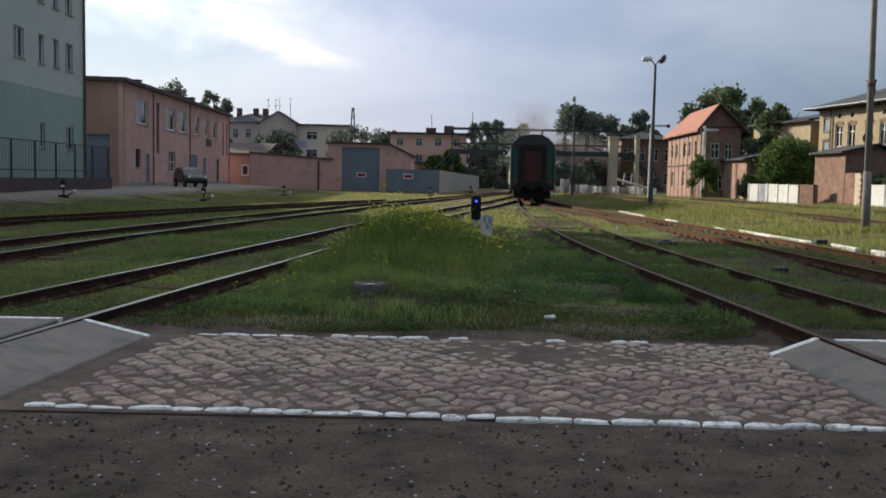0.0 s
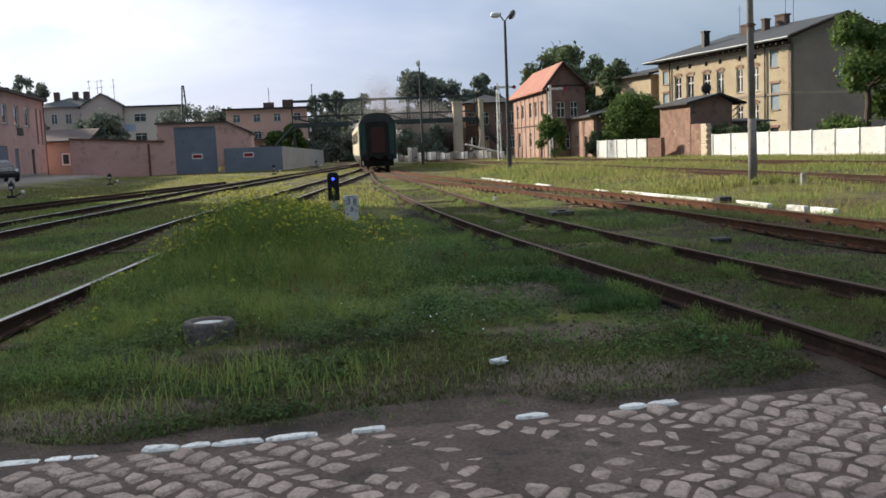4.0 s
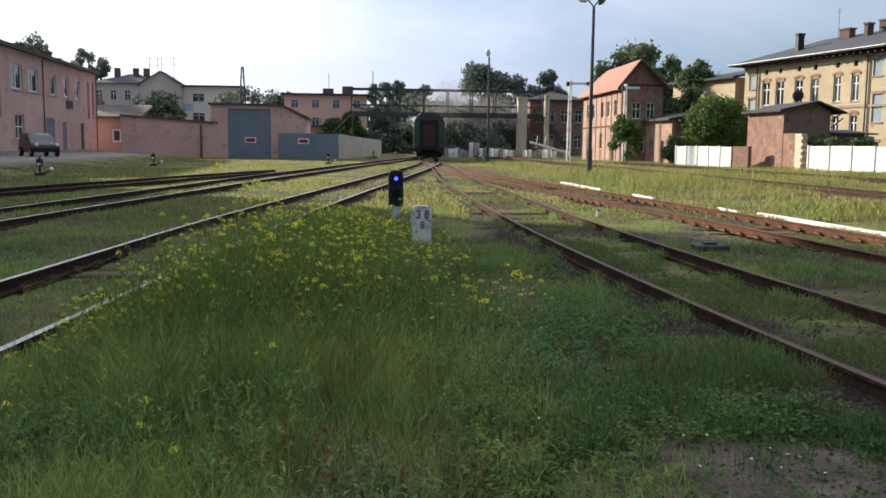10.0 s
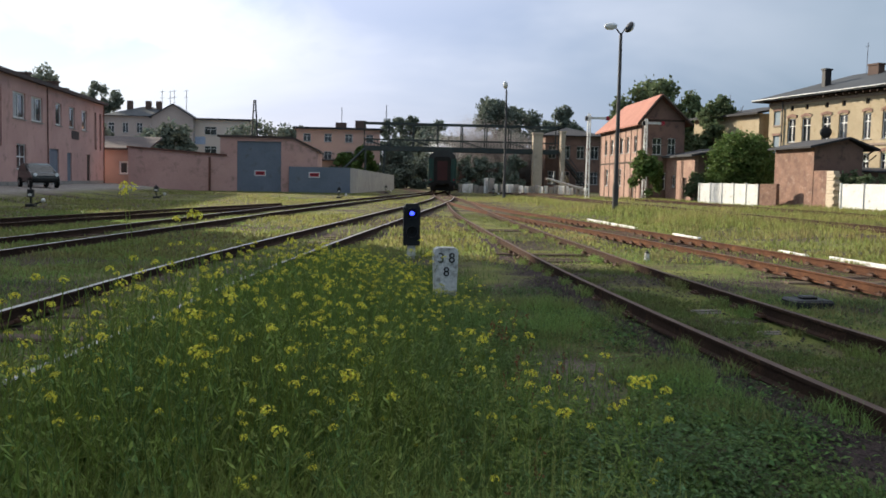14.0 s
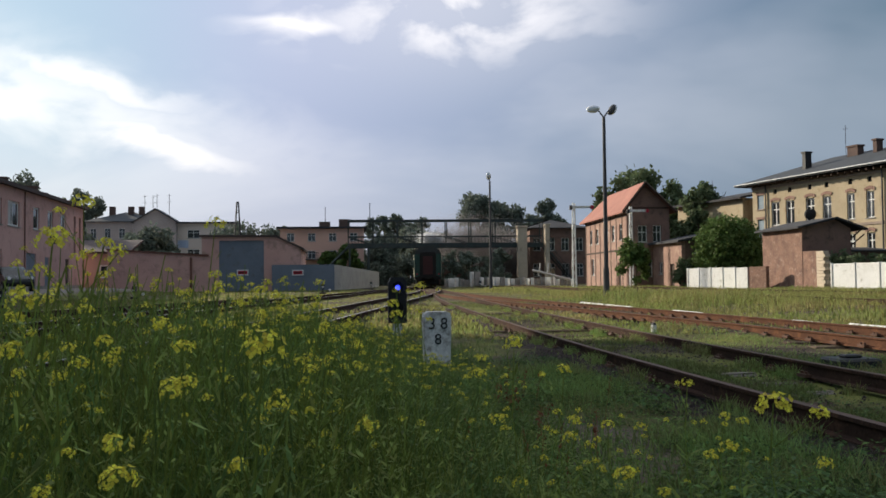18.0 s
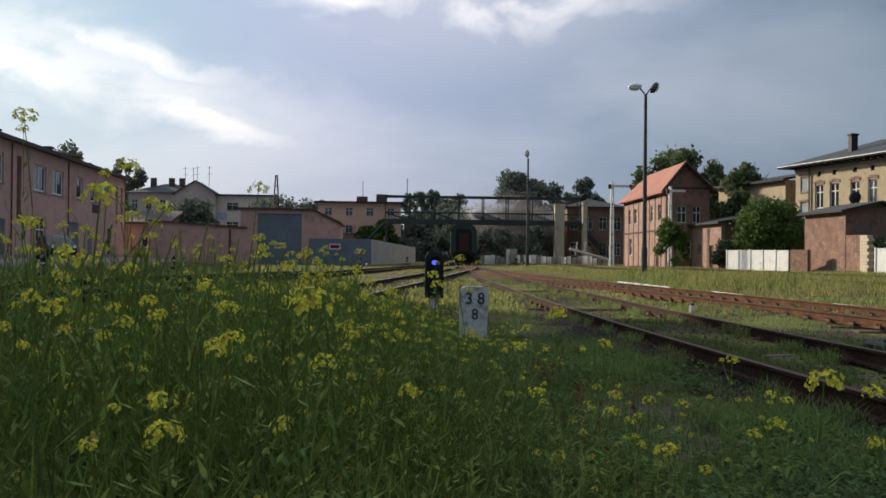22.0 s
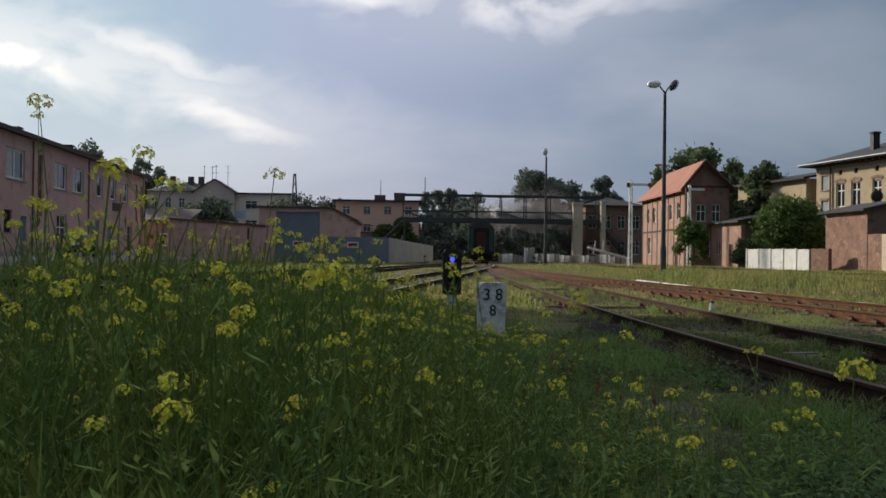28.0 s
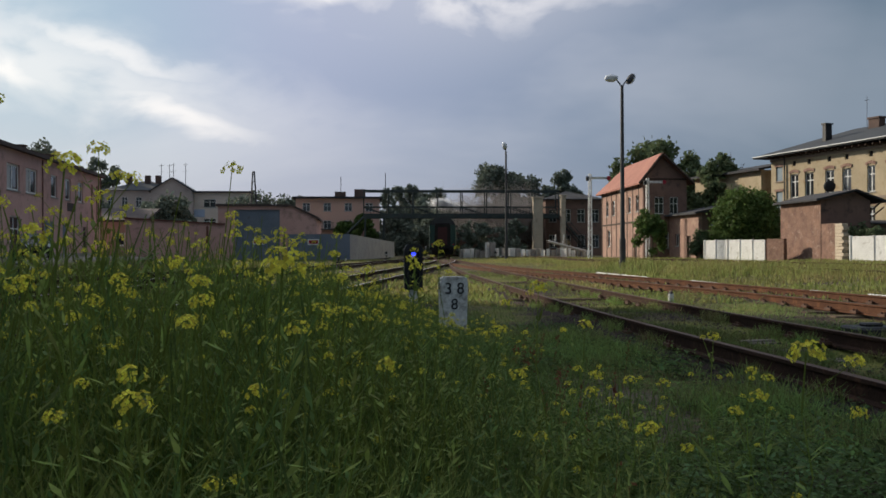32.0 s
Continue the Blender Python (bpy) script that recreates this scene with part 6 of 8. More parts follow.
# ---- parked car ----
def parked_car():
    t = thing("parked_car", "dark green hatchback car parked by the workshop", "car", (-19.75, 71.5, 0.48), rz=-58)
    side = [(-1.85, 0.35), (-1.92, 0.6), (-1.88, 0.95), (-1.55, 1.42), (-1.2, 1.5), (-0.1, 1.5), (0.35, 1.38), (0.95, 0.98), (1.6, 0.88), (1.88, 0.7), (1.9, 0.4), (1.8, 0.3), (-1.7, 0.28)]
    bm = B()
    prism(bm, side, "y", -0.8, 0.8)
    for v in bm.verts:                                # cabin leans inwards
        v.co.y *= 1 - 0.2 * max(0.0, v.co.z - 0.9)
    bmesh.ops.bevel(bm, geom=list(bm.edges), offset=0.07, segments=2, affect="EDGES")
    part("body", bm, M["car"], t)
    for y in (-0.81, 0.81):
        bm = B()
        prism(bm, [(-1.5, 1.0), (-1.3, 1.36), (-0.1, 1.38), (0.62, 1.0)], "y", y * 0.955 - 0.02, y * 0.955 + 0.02)
        part("side_window", bm, M["car_glass"], t)
    bm = B()
    prism(bm, [(-1.86, 1.02), (-1.84, 1.02), (-1.56, 1.38), (-1.6, 1.38)], "y", -0.58, 0.58)
    part("rear_window", bm, M["car_glass"], t)
    for x in (-1.25, 1.25):
        for y in (-0.78, 0.78):
            bm = B()
            rod(bm, (x, y - 0.09, 0.3), (x, y + 0.09, 0.3), 0.3, n=18)
            w = part("wheel", bm, M["tyre"], t)
            bm = B()
            rod(bm, (x, y - 0.095, 0.3), (x, y + 0.095, 0.3), 0.17, n=12)
            part("rim", bm, M["galvanised"], w)
    for x in (-1.98, 1.98):
        bm = B()
        box(bm, x * 0.96 - 0.07, x * 0.96 + 0.07, -0.78, 0.78, 0.36, 0.58, bevel=0.04)
        part("bumper", bm, M["tyre"], t)
    for y in (-0.62, 0.62):
        bm = B()
        box(bm, -1.93, -1.89, y - 0.1, y + 0.1, 0.75, 0.95)
        part("tail_light", bm, M["red"], t)
        bm = B()
        rod(bm, (1.88, y, 0.8), (1.93, y, 0.8), 0.11, n=12)
        part("headlight", bm, M["lamp_pale"], t)


parked_car()


# ---- the crossing ----
def crossing():
    t = thing("cobbled_crossing", "worn cobblestone level crossing with white-painted kerb stones", "road", (0, 7.3, 0), kind="structure")
    rng = random.Random(3)
    # setts laid aslant, in a jittered net turned by 38 degrees
    g, turn = 0.156, radians(38)
    n = 48

    def node(i, j):
        r = random.Random(i * 997 + j)
        x, y = i * g * 1.12 + r.uniform(-0.038, 0.038), j * g * 0.88 + r.uniform(-0.03, 0.03) + 0.06 * (i % 2)
        return x * math.cos(turn) - y * math.sin(turn) + 0.1, x * math.sin(turn) + y * math.cos(turn) + 7.3

    cells = [(i, j) for i in range(-n, n) for j in range(-n, n)]
    cells = [(i, j, [node(i, j), node(i + 1, j), node(i + 1, j + 1), node(i, j + 1)]) for i, j in cells]
    cells = [(sum(p[1] for p in q) / 4, sum(p[0] for p in q) / 4, q) for i, j, q in cells]
    cells = sorted(c for c in cells if 6.03 - 0.13 * (c[1] + 2.7) / 5.5 < c[0] < 8.63 and -2.68 + 0.08 * (c[0] - 6) < c[1] < 3.05)
    rest = B()
    for made, (cy, cx, q) in enumerate(cells):
        ring = []
        for a, b in zip(q, q[1:] + q[:1]):
            ring += [(a[0] * 0.84 + b[0] * 0.16, a[1] * 0.84 + b[1] * 0.16), (a[0] * 0.16 + b[0] * 0.84, a[1] * 0.16 + b[1] * 0.84)]
        bm = B() if made < 300 else rest
        # the middle of the road lies sunk under trodden dirt
        sunk = 0.024 * math.exp(-((cx - 0.9) / 1.1) ** 2 - ((cy - 8.1) / 0.6) ** 2) + 0.012 * math.exp(-((cx + 1.4) / 0.8) ** 2 - ((cy - 6.6) / 0.4) ** 2)
        h, tx, ty = rng.uniform(-0.010, 0.009) - sunk, rng.uniform(-0.05, 0.05), rng.uniform(-0.05, 0.05)
        worn = [rng.uniform(0.80, 1.0) for p in ring]
        lo, mi, hi, top = [[bm.verts.new((cx + (x - cx) * k * f, cy + (y - cy) * k * f, z + h + rng.uniform(-0.003, 0.003) + tx * (x - cx) + ty * (y - cy))) for (x, y), f in zip(ring, worn)] for k, z in ((0.94, -0.1), (0.93, -0.054), (0.80, -0.040), (0.5, -0.034))]
        bm.faces.new(top)
        for r0, r1 in ((lo, mi), (mi, hi), (hi, top)):
            for a in range(8):
                bm.faces.new((r0[a], r0[(a + 1) % 8], r1[(a + 1) % 8], r1[a]))
        if made < 300:
            part("cobble", bm, M["cobble"], t, world=True)
    tagged(part("far_cobbles", rest, M["cobble"], t, "cobbles", world=True), kind="stuff")
    bm = B()
    box(bm, -3.2, 3.3, 5.8, 8.75, -0.3, -0.05)
    part("bedding", bm, M["dirt"], t, world=True)
    # kerb stones
    for y0, lo, hi, sparse in ((5.86, -2.75, 3.6, 0.0), (8.74, -2.35, 3.1, 0.35)):
        x = lo
        while x < hi:
            l = rng.uniform(0.15, 0.30)
            if rng.random() >= (sparse if y0 < 7 else 0.04 if x < 0.1 else 0.85):
                bm = B()
                yy = y0 + 0.06 - 0.165 * (x + 2.7) / 5.5 if y0 < 7 else y0 - 0.025 * (x + 2.7) / 5.5
                front, back = rng.uniform(0.03, 0.047), rng.uniform(0.03, 0.052)
                rim = [(-l / 2 + 0.006, -front * 0.6), (-l / 4, -front), (l / 5, -front * rng.uniform(0.85, 1.1)), (l / 2 - 0.006, -front * 0.7), (l / 2 - 0.004, back * 0.6), (l / 5, back), (-l / 4, back * rng.uniform(0.8, 1.1)), (-l / 2 + 0.004, back * 0.5)]
                rim = [(px + rng.uniform(-0.008, 0.008), py + rng.uniform(-0.007, 0.007)) for px, py in rim]
                z = rng.uniform(-0.048, -0.034) if y0 < 7 else rng.uniform(-0.05, -0.032)
                m = pose(x + l / 2, yy + rng.uniform(-0.012, 0.012), z, rng.uniform(-3, 3), rng.uniform(-3, 3), rng.uniform(-6, 6))
                rings = [[bm.verts.new(m @ Vector((px * k, py * k, h + rng.uniform(-0.003, 0.003)))) for px, py in rim] for k, h in ((1.02, -0.1), (1.0, -0.012), (0.88, 0.0), (0.5, 0.004))]
                bm.faces.new(rings[-1])
                for r0, r1 in zip(rings, rings[1:]):
                    for q in range(8):
                        bm.faces.new((r0[q], r0[(q + 1) % 8], r1[(q + 1) % 8], r1[q]))
                part("kerb_stone", bm, M["kerb_white"], t, world=True)
            x += l
    # concrete slabs beside the rails
    for x0, x1, y0, y1, za, zb in ((-3.60, -2.94, 6.0, 8.5, 0.126, -0.03), (-5.10, -3.74, 6.0, 8.45, 0.126, 0.126), (-7.95, -5.24, 6.0, 8.6, 0.126, 0.126), (-10.8, -8.0, 6.0, 8.7, 0.126, 0.126), (3.1, 3.51, 5.8, 8.2, -0.03, 0.126), (3.64, 5.02, 5.8, 8.12, 0.126, 0.126), (5.15, 7.38, 5.8, 8.18, 0.126, 0.126), (7.54, 8.9, 5.8, 8.25, 0.126, 0.126), (9.05, 11.2, 5.8, 8.3, 0.126, 0.126)):
        lean = 0.085 if x0 < 0 else -0.04
        bm = B()
        c = [(x0 - lean * 0.2, y0, za), (x1 - lean * 0.2, y0, zb), (x1 + lean * (y1 - y0), y1, zb), (x0 + lean * (y1 - y0), y1, za)]
        up, lo = [bm.verts.new(p) for p in c], [bm.verts.new((p[0], p[1], -0.2)) for p in c]
        bm.faces.new(up), bm.faces.new(lo[::-1])
        for i in range(4):
            bm.faces.new((up[i], lo[i], lo[(i + 1) % 4], up[(i + 1) % 4]))
        bmesh.ops.bevel(bm, geom=list(bm.edges), offset=0.015, segments=1, affect="EDGES")
        part("slab", bm, M["slab"], t, "grey concrete crossing slab", world=True)
        bm = B()
        far, near_, k = y1 + 0.012, y1 - 0.075, lean
        c = [(x0 + k * (near_ - y0), near_, za), (x1 + k * (near_ - y0), near_, zb), (x1 + k * (far - y0), far, zb), (x0 + k * (far - y0), far, za)]
        up, lo = [bm.verts.new((p[0], p[1], p[2] + 0.005)) for p in c], [bm.verts.new((p[0], p[1], p[2] - 0.06)) for p in c]
        bm.faces.new(up), bm.faces.new(lo[::-1])
        for i in range(4):
            bm.faces.new((up[i], lo[i], lo[(i + 1) % 4], up[(i + 1) % 4]))
        part("painted_edge", bm, M["kerb_white"], t, "white-painted slab edge", world=True)


crossing()


def broken_sleepers():
    """Grey rotten sleeper ends lying bare beside the rail."""
    rng = random.Random(12)
    for x, y, l, turn_ in ((4.08, 22.0, 0.42, 9), (4.16, 21.3, 0.36, -12), (4.28, 20.75, 0.30, 4)):
        t = thing("broken_sleeper", "bare grey rotten sleeper end lying in the weeds", "sleeper", (x, y, float(ground_z(np.array([x]), np.array([y]))[0]) + 0.02), turn_, group="rotten sleeper ends")
        bm = B()
        for k in range(3):
            a = -0.09 + 0.062 * k
            e0, e1 = -l / 2 + rng.uniform(0, 0.1), l / 2 - rng.uniform(0, 0.1)
            box(bm, e0, e1, a, a + rng.uniform(0.05, 0.058), -0.08, rng.uniform(-0.012, 0.014), bevel=0.006)
        part("timber", bm, M["rotten"], t)


broken_sleepers()


def litter():
    t = thing("crumpled_paper", "crumpled white paper lying on the grass verge", "litter", (1.2, 9.85, 0.02))
    bm = B()
    bmesh.ops.create_icosphere(bm, subdivisions=2, radius=0.07)
    for v in bm.verts:
        v.co = Vector((v.co.x * 0.95, v.co.y * 0.5, v.co.z * 0.32)) * (1 + 0.9 * noise.noise(v.co * 26))
    part("paper", bm, M["signwhite"], t)


litter()


# ---- train ----
def coach():
    t = thing("passenger_coach", "green passenger coach, its sooty rear end towards the yard", "railway coach", (0, 0, RAIL_TOP))
    W_, L, z0, z1 = 1.35, 24.0, 1.05, 3.35
    # body shell along +y, the rear end at y = 0
    half = [(W_ - 0.03, z0), (W_, 1.5), (W_, 2.9), (W_ - 0.05, z1)]
    roof = [(W_ - 0.05, z1), (W_ - 0.2, 3.68), (W_ - 0.5, 3.95), (0.5, 4.1), (0, 4.14)]
    shell = [(-x, z) for x, z in half] + [(-x, z) for x, z in roof[1:-1]] + [(0, 4.0)] + [(x, z) for x, z in roof[-2:0:-1]] + [(x, z) for x, z in half[::-1]]
    bm = B()
    prism(bm, [(-x, z) for x, z in half] + [(x, z) for x, z in half[::-1]], "y", 0, L)
    part("body", bm, M["coach_green"], t)
    bm = B()
    prism(bm, [(-x, z) for x, z in roof] + [(x, z) for x, z in roof[-2::-1]], "y", -0.06, L + 0.06)
    part("roof", bm, M["coach_roof"], t, "sooty grey arched roof")
    for s in (-1, 1):
        bm = B()
        box(bm, s * W_ - 0.012, s * W_ + 0.012, 0.02, L - 0.02, 1.12, 3.3)
        band = part("window_band", bm, M["coach_cream"], t, "cream side panel")
        for i in range(10):
            y = 2.6 + i * 2.02
            bm = B()
            box(bm, s * W_ - 0.02, s * W_ + 0.022, y, y + 1.3, 2.05, 2.95, bevel=0.006)
            part("window", bm, M["glass"], t)
        for y in (0.5, L - 1.4):
            bm = B()
            box(bm, s * W_ - 0.018, s * W_ + 0.02, y, y + 0.9, 1.15, 3.1, bevel=0.006)
            part("door", bm, M["coach_cream"], t)
        # rounded end posts
        bm = B()
        rod(bm, (s * (W_ - 0.09), 0.0, z0), (s * (W_ - 0.09), 0.0, z1), 0.09, n=10)
        part("end_post", bm, M["coach_green"], t)
    # rear end: gangway with red shutter
    bm = B()
    prism(bm, [(-0.8, 1.0), (-0.8, 3.3), (-0.66, 3.5), (0.66, 3.5), (0.8, 3.3), (0.8, 1.0)], "y", -0.35, -0.05)
    part("gangway", bm, M["under"], t, "black rubber gangway")
    bm = B()
    box(bm, -0.48, 0.48, -0.37, -0.35, 1.3, 3.1)
    part("gangway_door", bm, M["coach_red"], t, "dull red end door")
    for s in (-1, 1):
        bm = B()
        box(bm, s * 1.07 - 0.2, s * 1.07 + 0.2, -0.04, -0.01, 1.2, 3.2)
        part("end_panel", bm, M["coach_green"], t)
        bm = B()
        rod(bm, (s * 0.875, -0.62, 0.93), (s * 0.875, 0, 0.93), 0.09, n=10)
        part("buffer_shaft", bm, M["under"], t)
        bm = B()
        rod(bm, (s * 0.875, -0.68, 0.93), (s * 0.875, -0.62, 0.93), 0.24, n=18)
        part("buffer", bm, M["under"], t)
        bm = B()
        rod(bm, (s * 1.08, -0.1, 1.35), (s * 1.08, -0.02, 1.35), 0.07, n=12)
        part("tail_lamp", bm, M["red"], t, "unlit red tail lamp")
        bm = B()
        rod(bm, (s * 1.2, -0.08, 1.2), (s * 1.2, -0.08, 2.6), 0.02, n=5)
        part("grab_rail", bm, M["under"], t)
    # dark block added for the shade between underframe and rails
    bm = B()
    box(bm, -1.1, 1.1, 0.15, 0.9, 0.3, 0.8, bevel=0.05)
    part("brake_gear", bm, M["under"], t, "dark block standing in for shade under the coach end")
    bm = B()
    box(bm, -1.3, 1.3, -0.05, L, 0.8, 1.06)
    part("underframe", bm, M["under"], t)
    bm = B()
    box(bm, -0.2, 0.2, -0.45, 0, 0.85, 1.0)
    part("coupling", bm, M["under"], t)
    for yc in (2.6, L - 2.6):
        bm = B()
        for s in (-1, 1):
            box(bm, s * 1.0 - 0.07, s * 1.0 + 0.07, yc - 1.7, yc + 1.7, 0.35, 0.75, bevel=0.03)
        box(bm, -1.0, 1.0, yc - 0.25, yc + 0.25, 0.4, 0.8)
        part("bogie_frame", bm, M["under"], t)
        for dy in (-1.25, 1.25):
            w = new("wheelset")
            bm = B()
            for s in (-1, 1):
                rod(bm, (s * 0.75 - 0.065, 0, 0), (s * 0.75 + 0.065, 0, 0), 0.46, n=22)
            rod(bm, (-0.8, 0, 0), (0.8, 0, 0), 0.08, n=10)
            me = bpy.data.meshes.new("wheelset")
            bm.to_mesh(me), bm.free()
            me.materials.append(M["iron"])
            w.data = None
            bpy.data.objects.remove(w)
            w = part("wheelset", me, None, t)
            w.matrix_basis = pose(0, yc + dy, 0.46)
    for y, l in ((8, 2.2), (12, 1.6), (15.5, 2.4)):
        bm = B()
        box(bm, -1.1, 1.1, y, y + l, 0.35, 0.82, bevel=0.03)
        part("equipment_box", bm, M["under"], t)
    return t


COACH = coach()
COACH_AHEAD = copy_thing(COACH, pose(0, 26, RAIL_TOP))
COACH_AHEAD["label"] = "second green passenger coach coupled ahead of the last"


# ---- steam ----
def puff(name, label, seed, size, mat, count, flake):
    """A cloud of tiny flakes, dense in the middle and thinning out, in a few billows."""
    rng = np.random.default_rng(seed)
    t = thing(name, label, "smoke", (0, 0, 0))
    for i in range(3):
        n = count // 3
        c = rng.normal(size=(n, 3)) * 0.36 + rng.uniform(-0.5, 0.5, 3)
        a, b = rng.normal(size=(n, 3)), rng.normal(size=(n, 3))
        a *= flake / np.linalg.norm(a, axis=1)[:, None]
        b *= flake / np.linalg.norm(b, axis=1)[:, None]
        c = c * np.array(size)
        tagged(part("billow", soup("billow", np.stack([c - a, c - b, c + a, c + b], 1).reshape(-1, 3), 4, mat), None, t), kind="stuff")
    return t


STEAM = [puff("steam_cloud", "drifting white steam over the tracks", 30 + i, (2.2, 1.0, 0.75), M["steam"], 14000, 0.05) for i in range(2)]
SMOKE = [puff("smoke_cloud", "thin drifting grey coal smoke", 50 + i, s, M["smoke"], n, f) for i, (s, n, f) in enumerate((((4.0, 2.0, 3.0), 30000, 0.02), ((9.0, 2.5, 4.5), 60000, 0.05), ((8.0, 1.6, 3.2), 60000, 0.05)))]


# ---- trees ----
def leaves(rng, centres, radii, count, size, squash=1.0):
    """Loose leaf sprays round clump centres: two-sided quads turned every way."""
    centres, radii = np.asarray(centres, float), np.asarray(radii, float)
    p = radii**2 / (radii**2).sum()
    k = rng.choice(len(centres), count, p=p)
    d = rng.normal(size=(count, 3))
    d /= np.linalg.norm(d, axis=1)[:, None]
    c = centres[k] + d * (radii[k] * np.abs(rng.normal(0.72, 0.22, count)))[:, None] * np.array([1, 1, squash])
    a = rng.normal(size=(count, 3))
    a /= np.linalg.norm(a, axis=1)[:, None]
    b = np.cross(a, rng.normal(size=(count, 3)))
    b /= np.linalg.norm(b, axis=1)[:, None]
    s = (size * rng.uniform(0.5, 1.3, count))[:, None]
    a, b = a * s, b * s * 0.6
    return np.stack([c - a, c + b * 0.9 - a * 0.1, c + a, c - b], 1).reshape(-1, 3)


def tree(label, x, y, h, spread, mat, seed, trunk=0.35, count=5000, size=0.3, low=0.35, kind="round", dead=False):
    rng = np.random.default_rng(seed)
    t = thing("tree", label, "tree", (x, y, float(ground_z(x, y))))
    bm = B()
    top = h * (0.75 if kind == "round" else 0.92)
    rod(bm, (0, 0, -0.2), (0.02 * h, 0, top * 0.5), trunk, trunk * 0.6, n=9)
    rod(bm, (0.02 * h, 0, top * 0.5), (0, 0.02 * h, top), trunk * 0.6, trunk * 0.15, n=8)
    part("trunk", bm, M["bark"], t)
    cs, rs = [], []
    n = 44 if kind == "bush" else 64 if h > 4.5 * spread else 26
    for i in range(n):
        if kind == "bush":
            a, f = i * 2.4, (i + 0.5) / n
            z = h * (low + (0.86 - low) * f)
            w = spread * 0.72 * math.sqrt(max(0.02, 1 - ((f - 0.42) / 0.62) ** 2))
            c = Vector((math.cos(a) * w, math.sin(a) * w, z))
            r = spread * rng.uniform(0.26, 0.36)
        else:
            a, f = rng.uniform(0, 2 * math.pi), rng.uniform(0, 1)
            z = h * (low + (0.93 - low) * f)
            w = spread * math.sqrt(max(0.06, 1 - ((f - 0.38) / 0.66) ** 2)) * rng.uniform(0.45, 0.95)
            c = Vector((math.cos(a) * w, math.sin(a) * w, z))
            r = spread * rng.uniform(0.22, 0.42)
        cs.append(c), rs.append(r)
        if i % 3 == 0:
            bm = B()
            s = Vector((0, 0, min(c.z * 0.75, top * 0.9)))
            rod(bm, s, c, trunk * 0.28, trunk * 0.07, n=5)
            part("limb", bm, M["bark"], t)
    if dead:
        for i in range(7):
            bm = B()
            a = rng.uniform(0, 6.28)
            s = Vector((0.14 * h, 0, h * 0.66))
            e = s + Vector((math.cos(a) * 1.3, math.sin(a) * 1.3, rng.uniform(1.5, 3.6)))
            rod(bm, s, e, 0.09, 0.02, n=5)
            rod(bm, s.lerp(e, 0.6), s.lerp(e, 0.6) + Vector((rng.uniform(-0.8, 0.8), 0, 0.9)), 0.04, 0.01, n=4)
            part("bare_branch", bm, M["bark"], t)
    part("crown", soup("crown", leaves(rng, cs, rs, count, size), 4, mat), None, t)
    return t


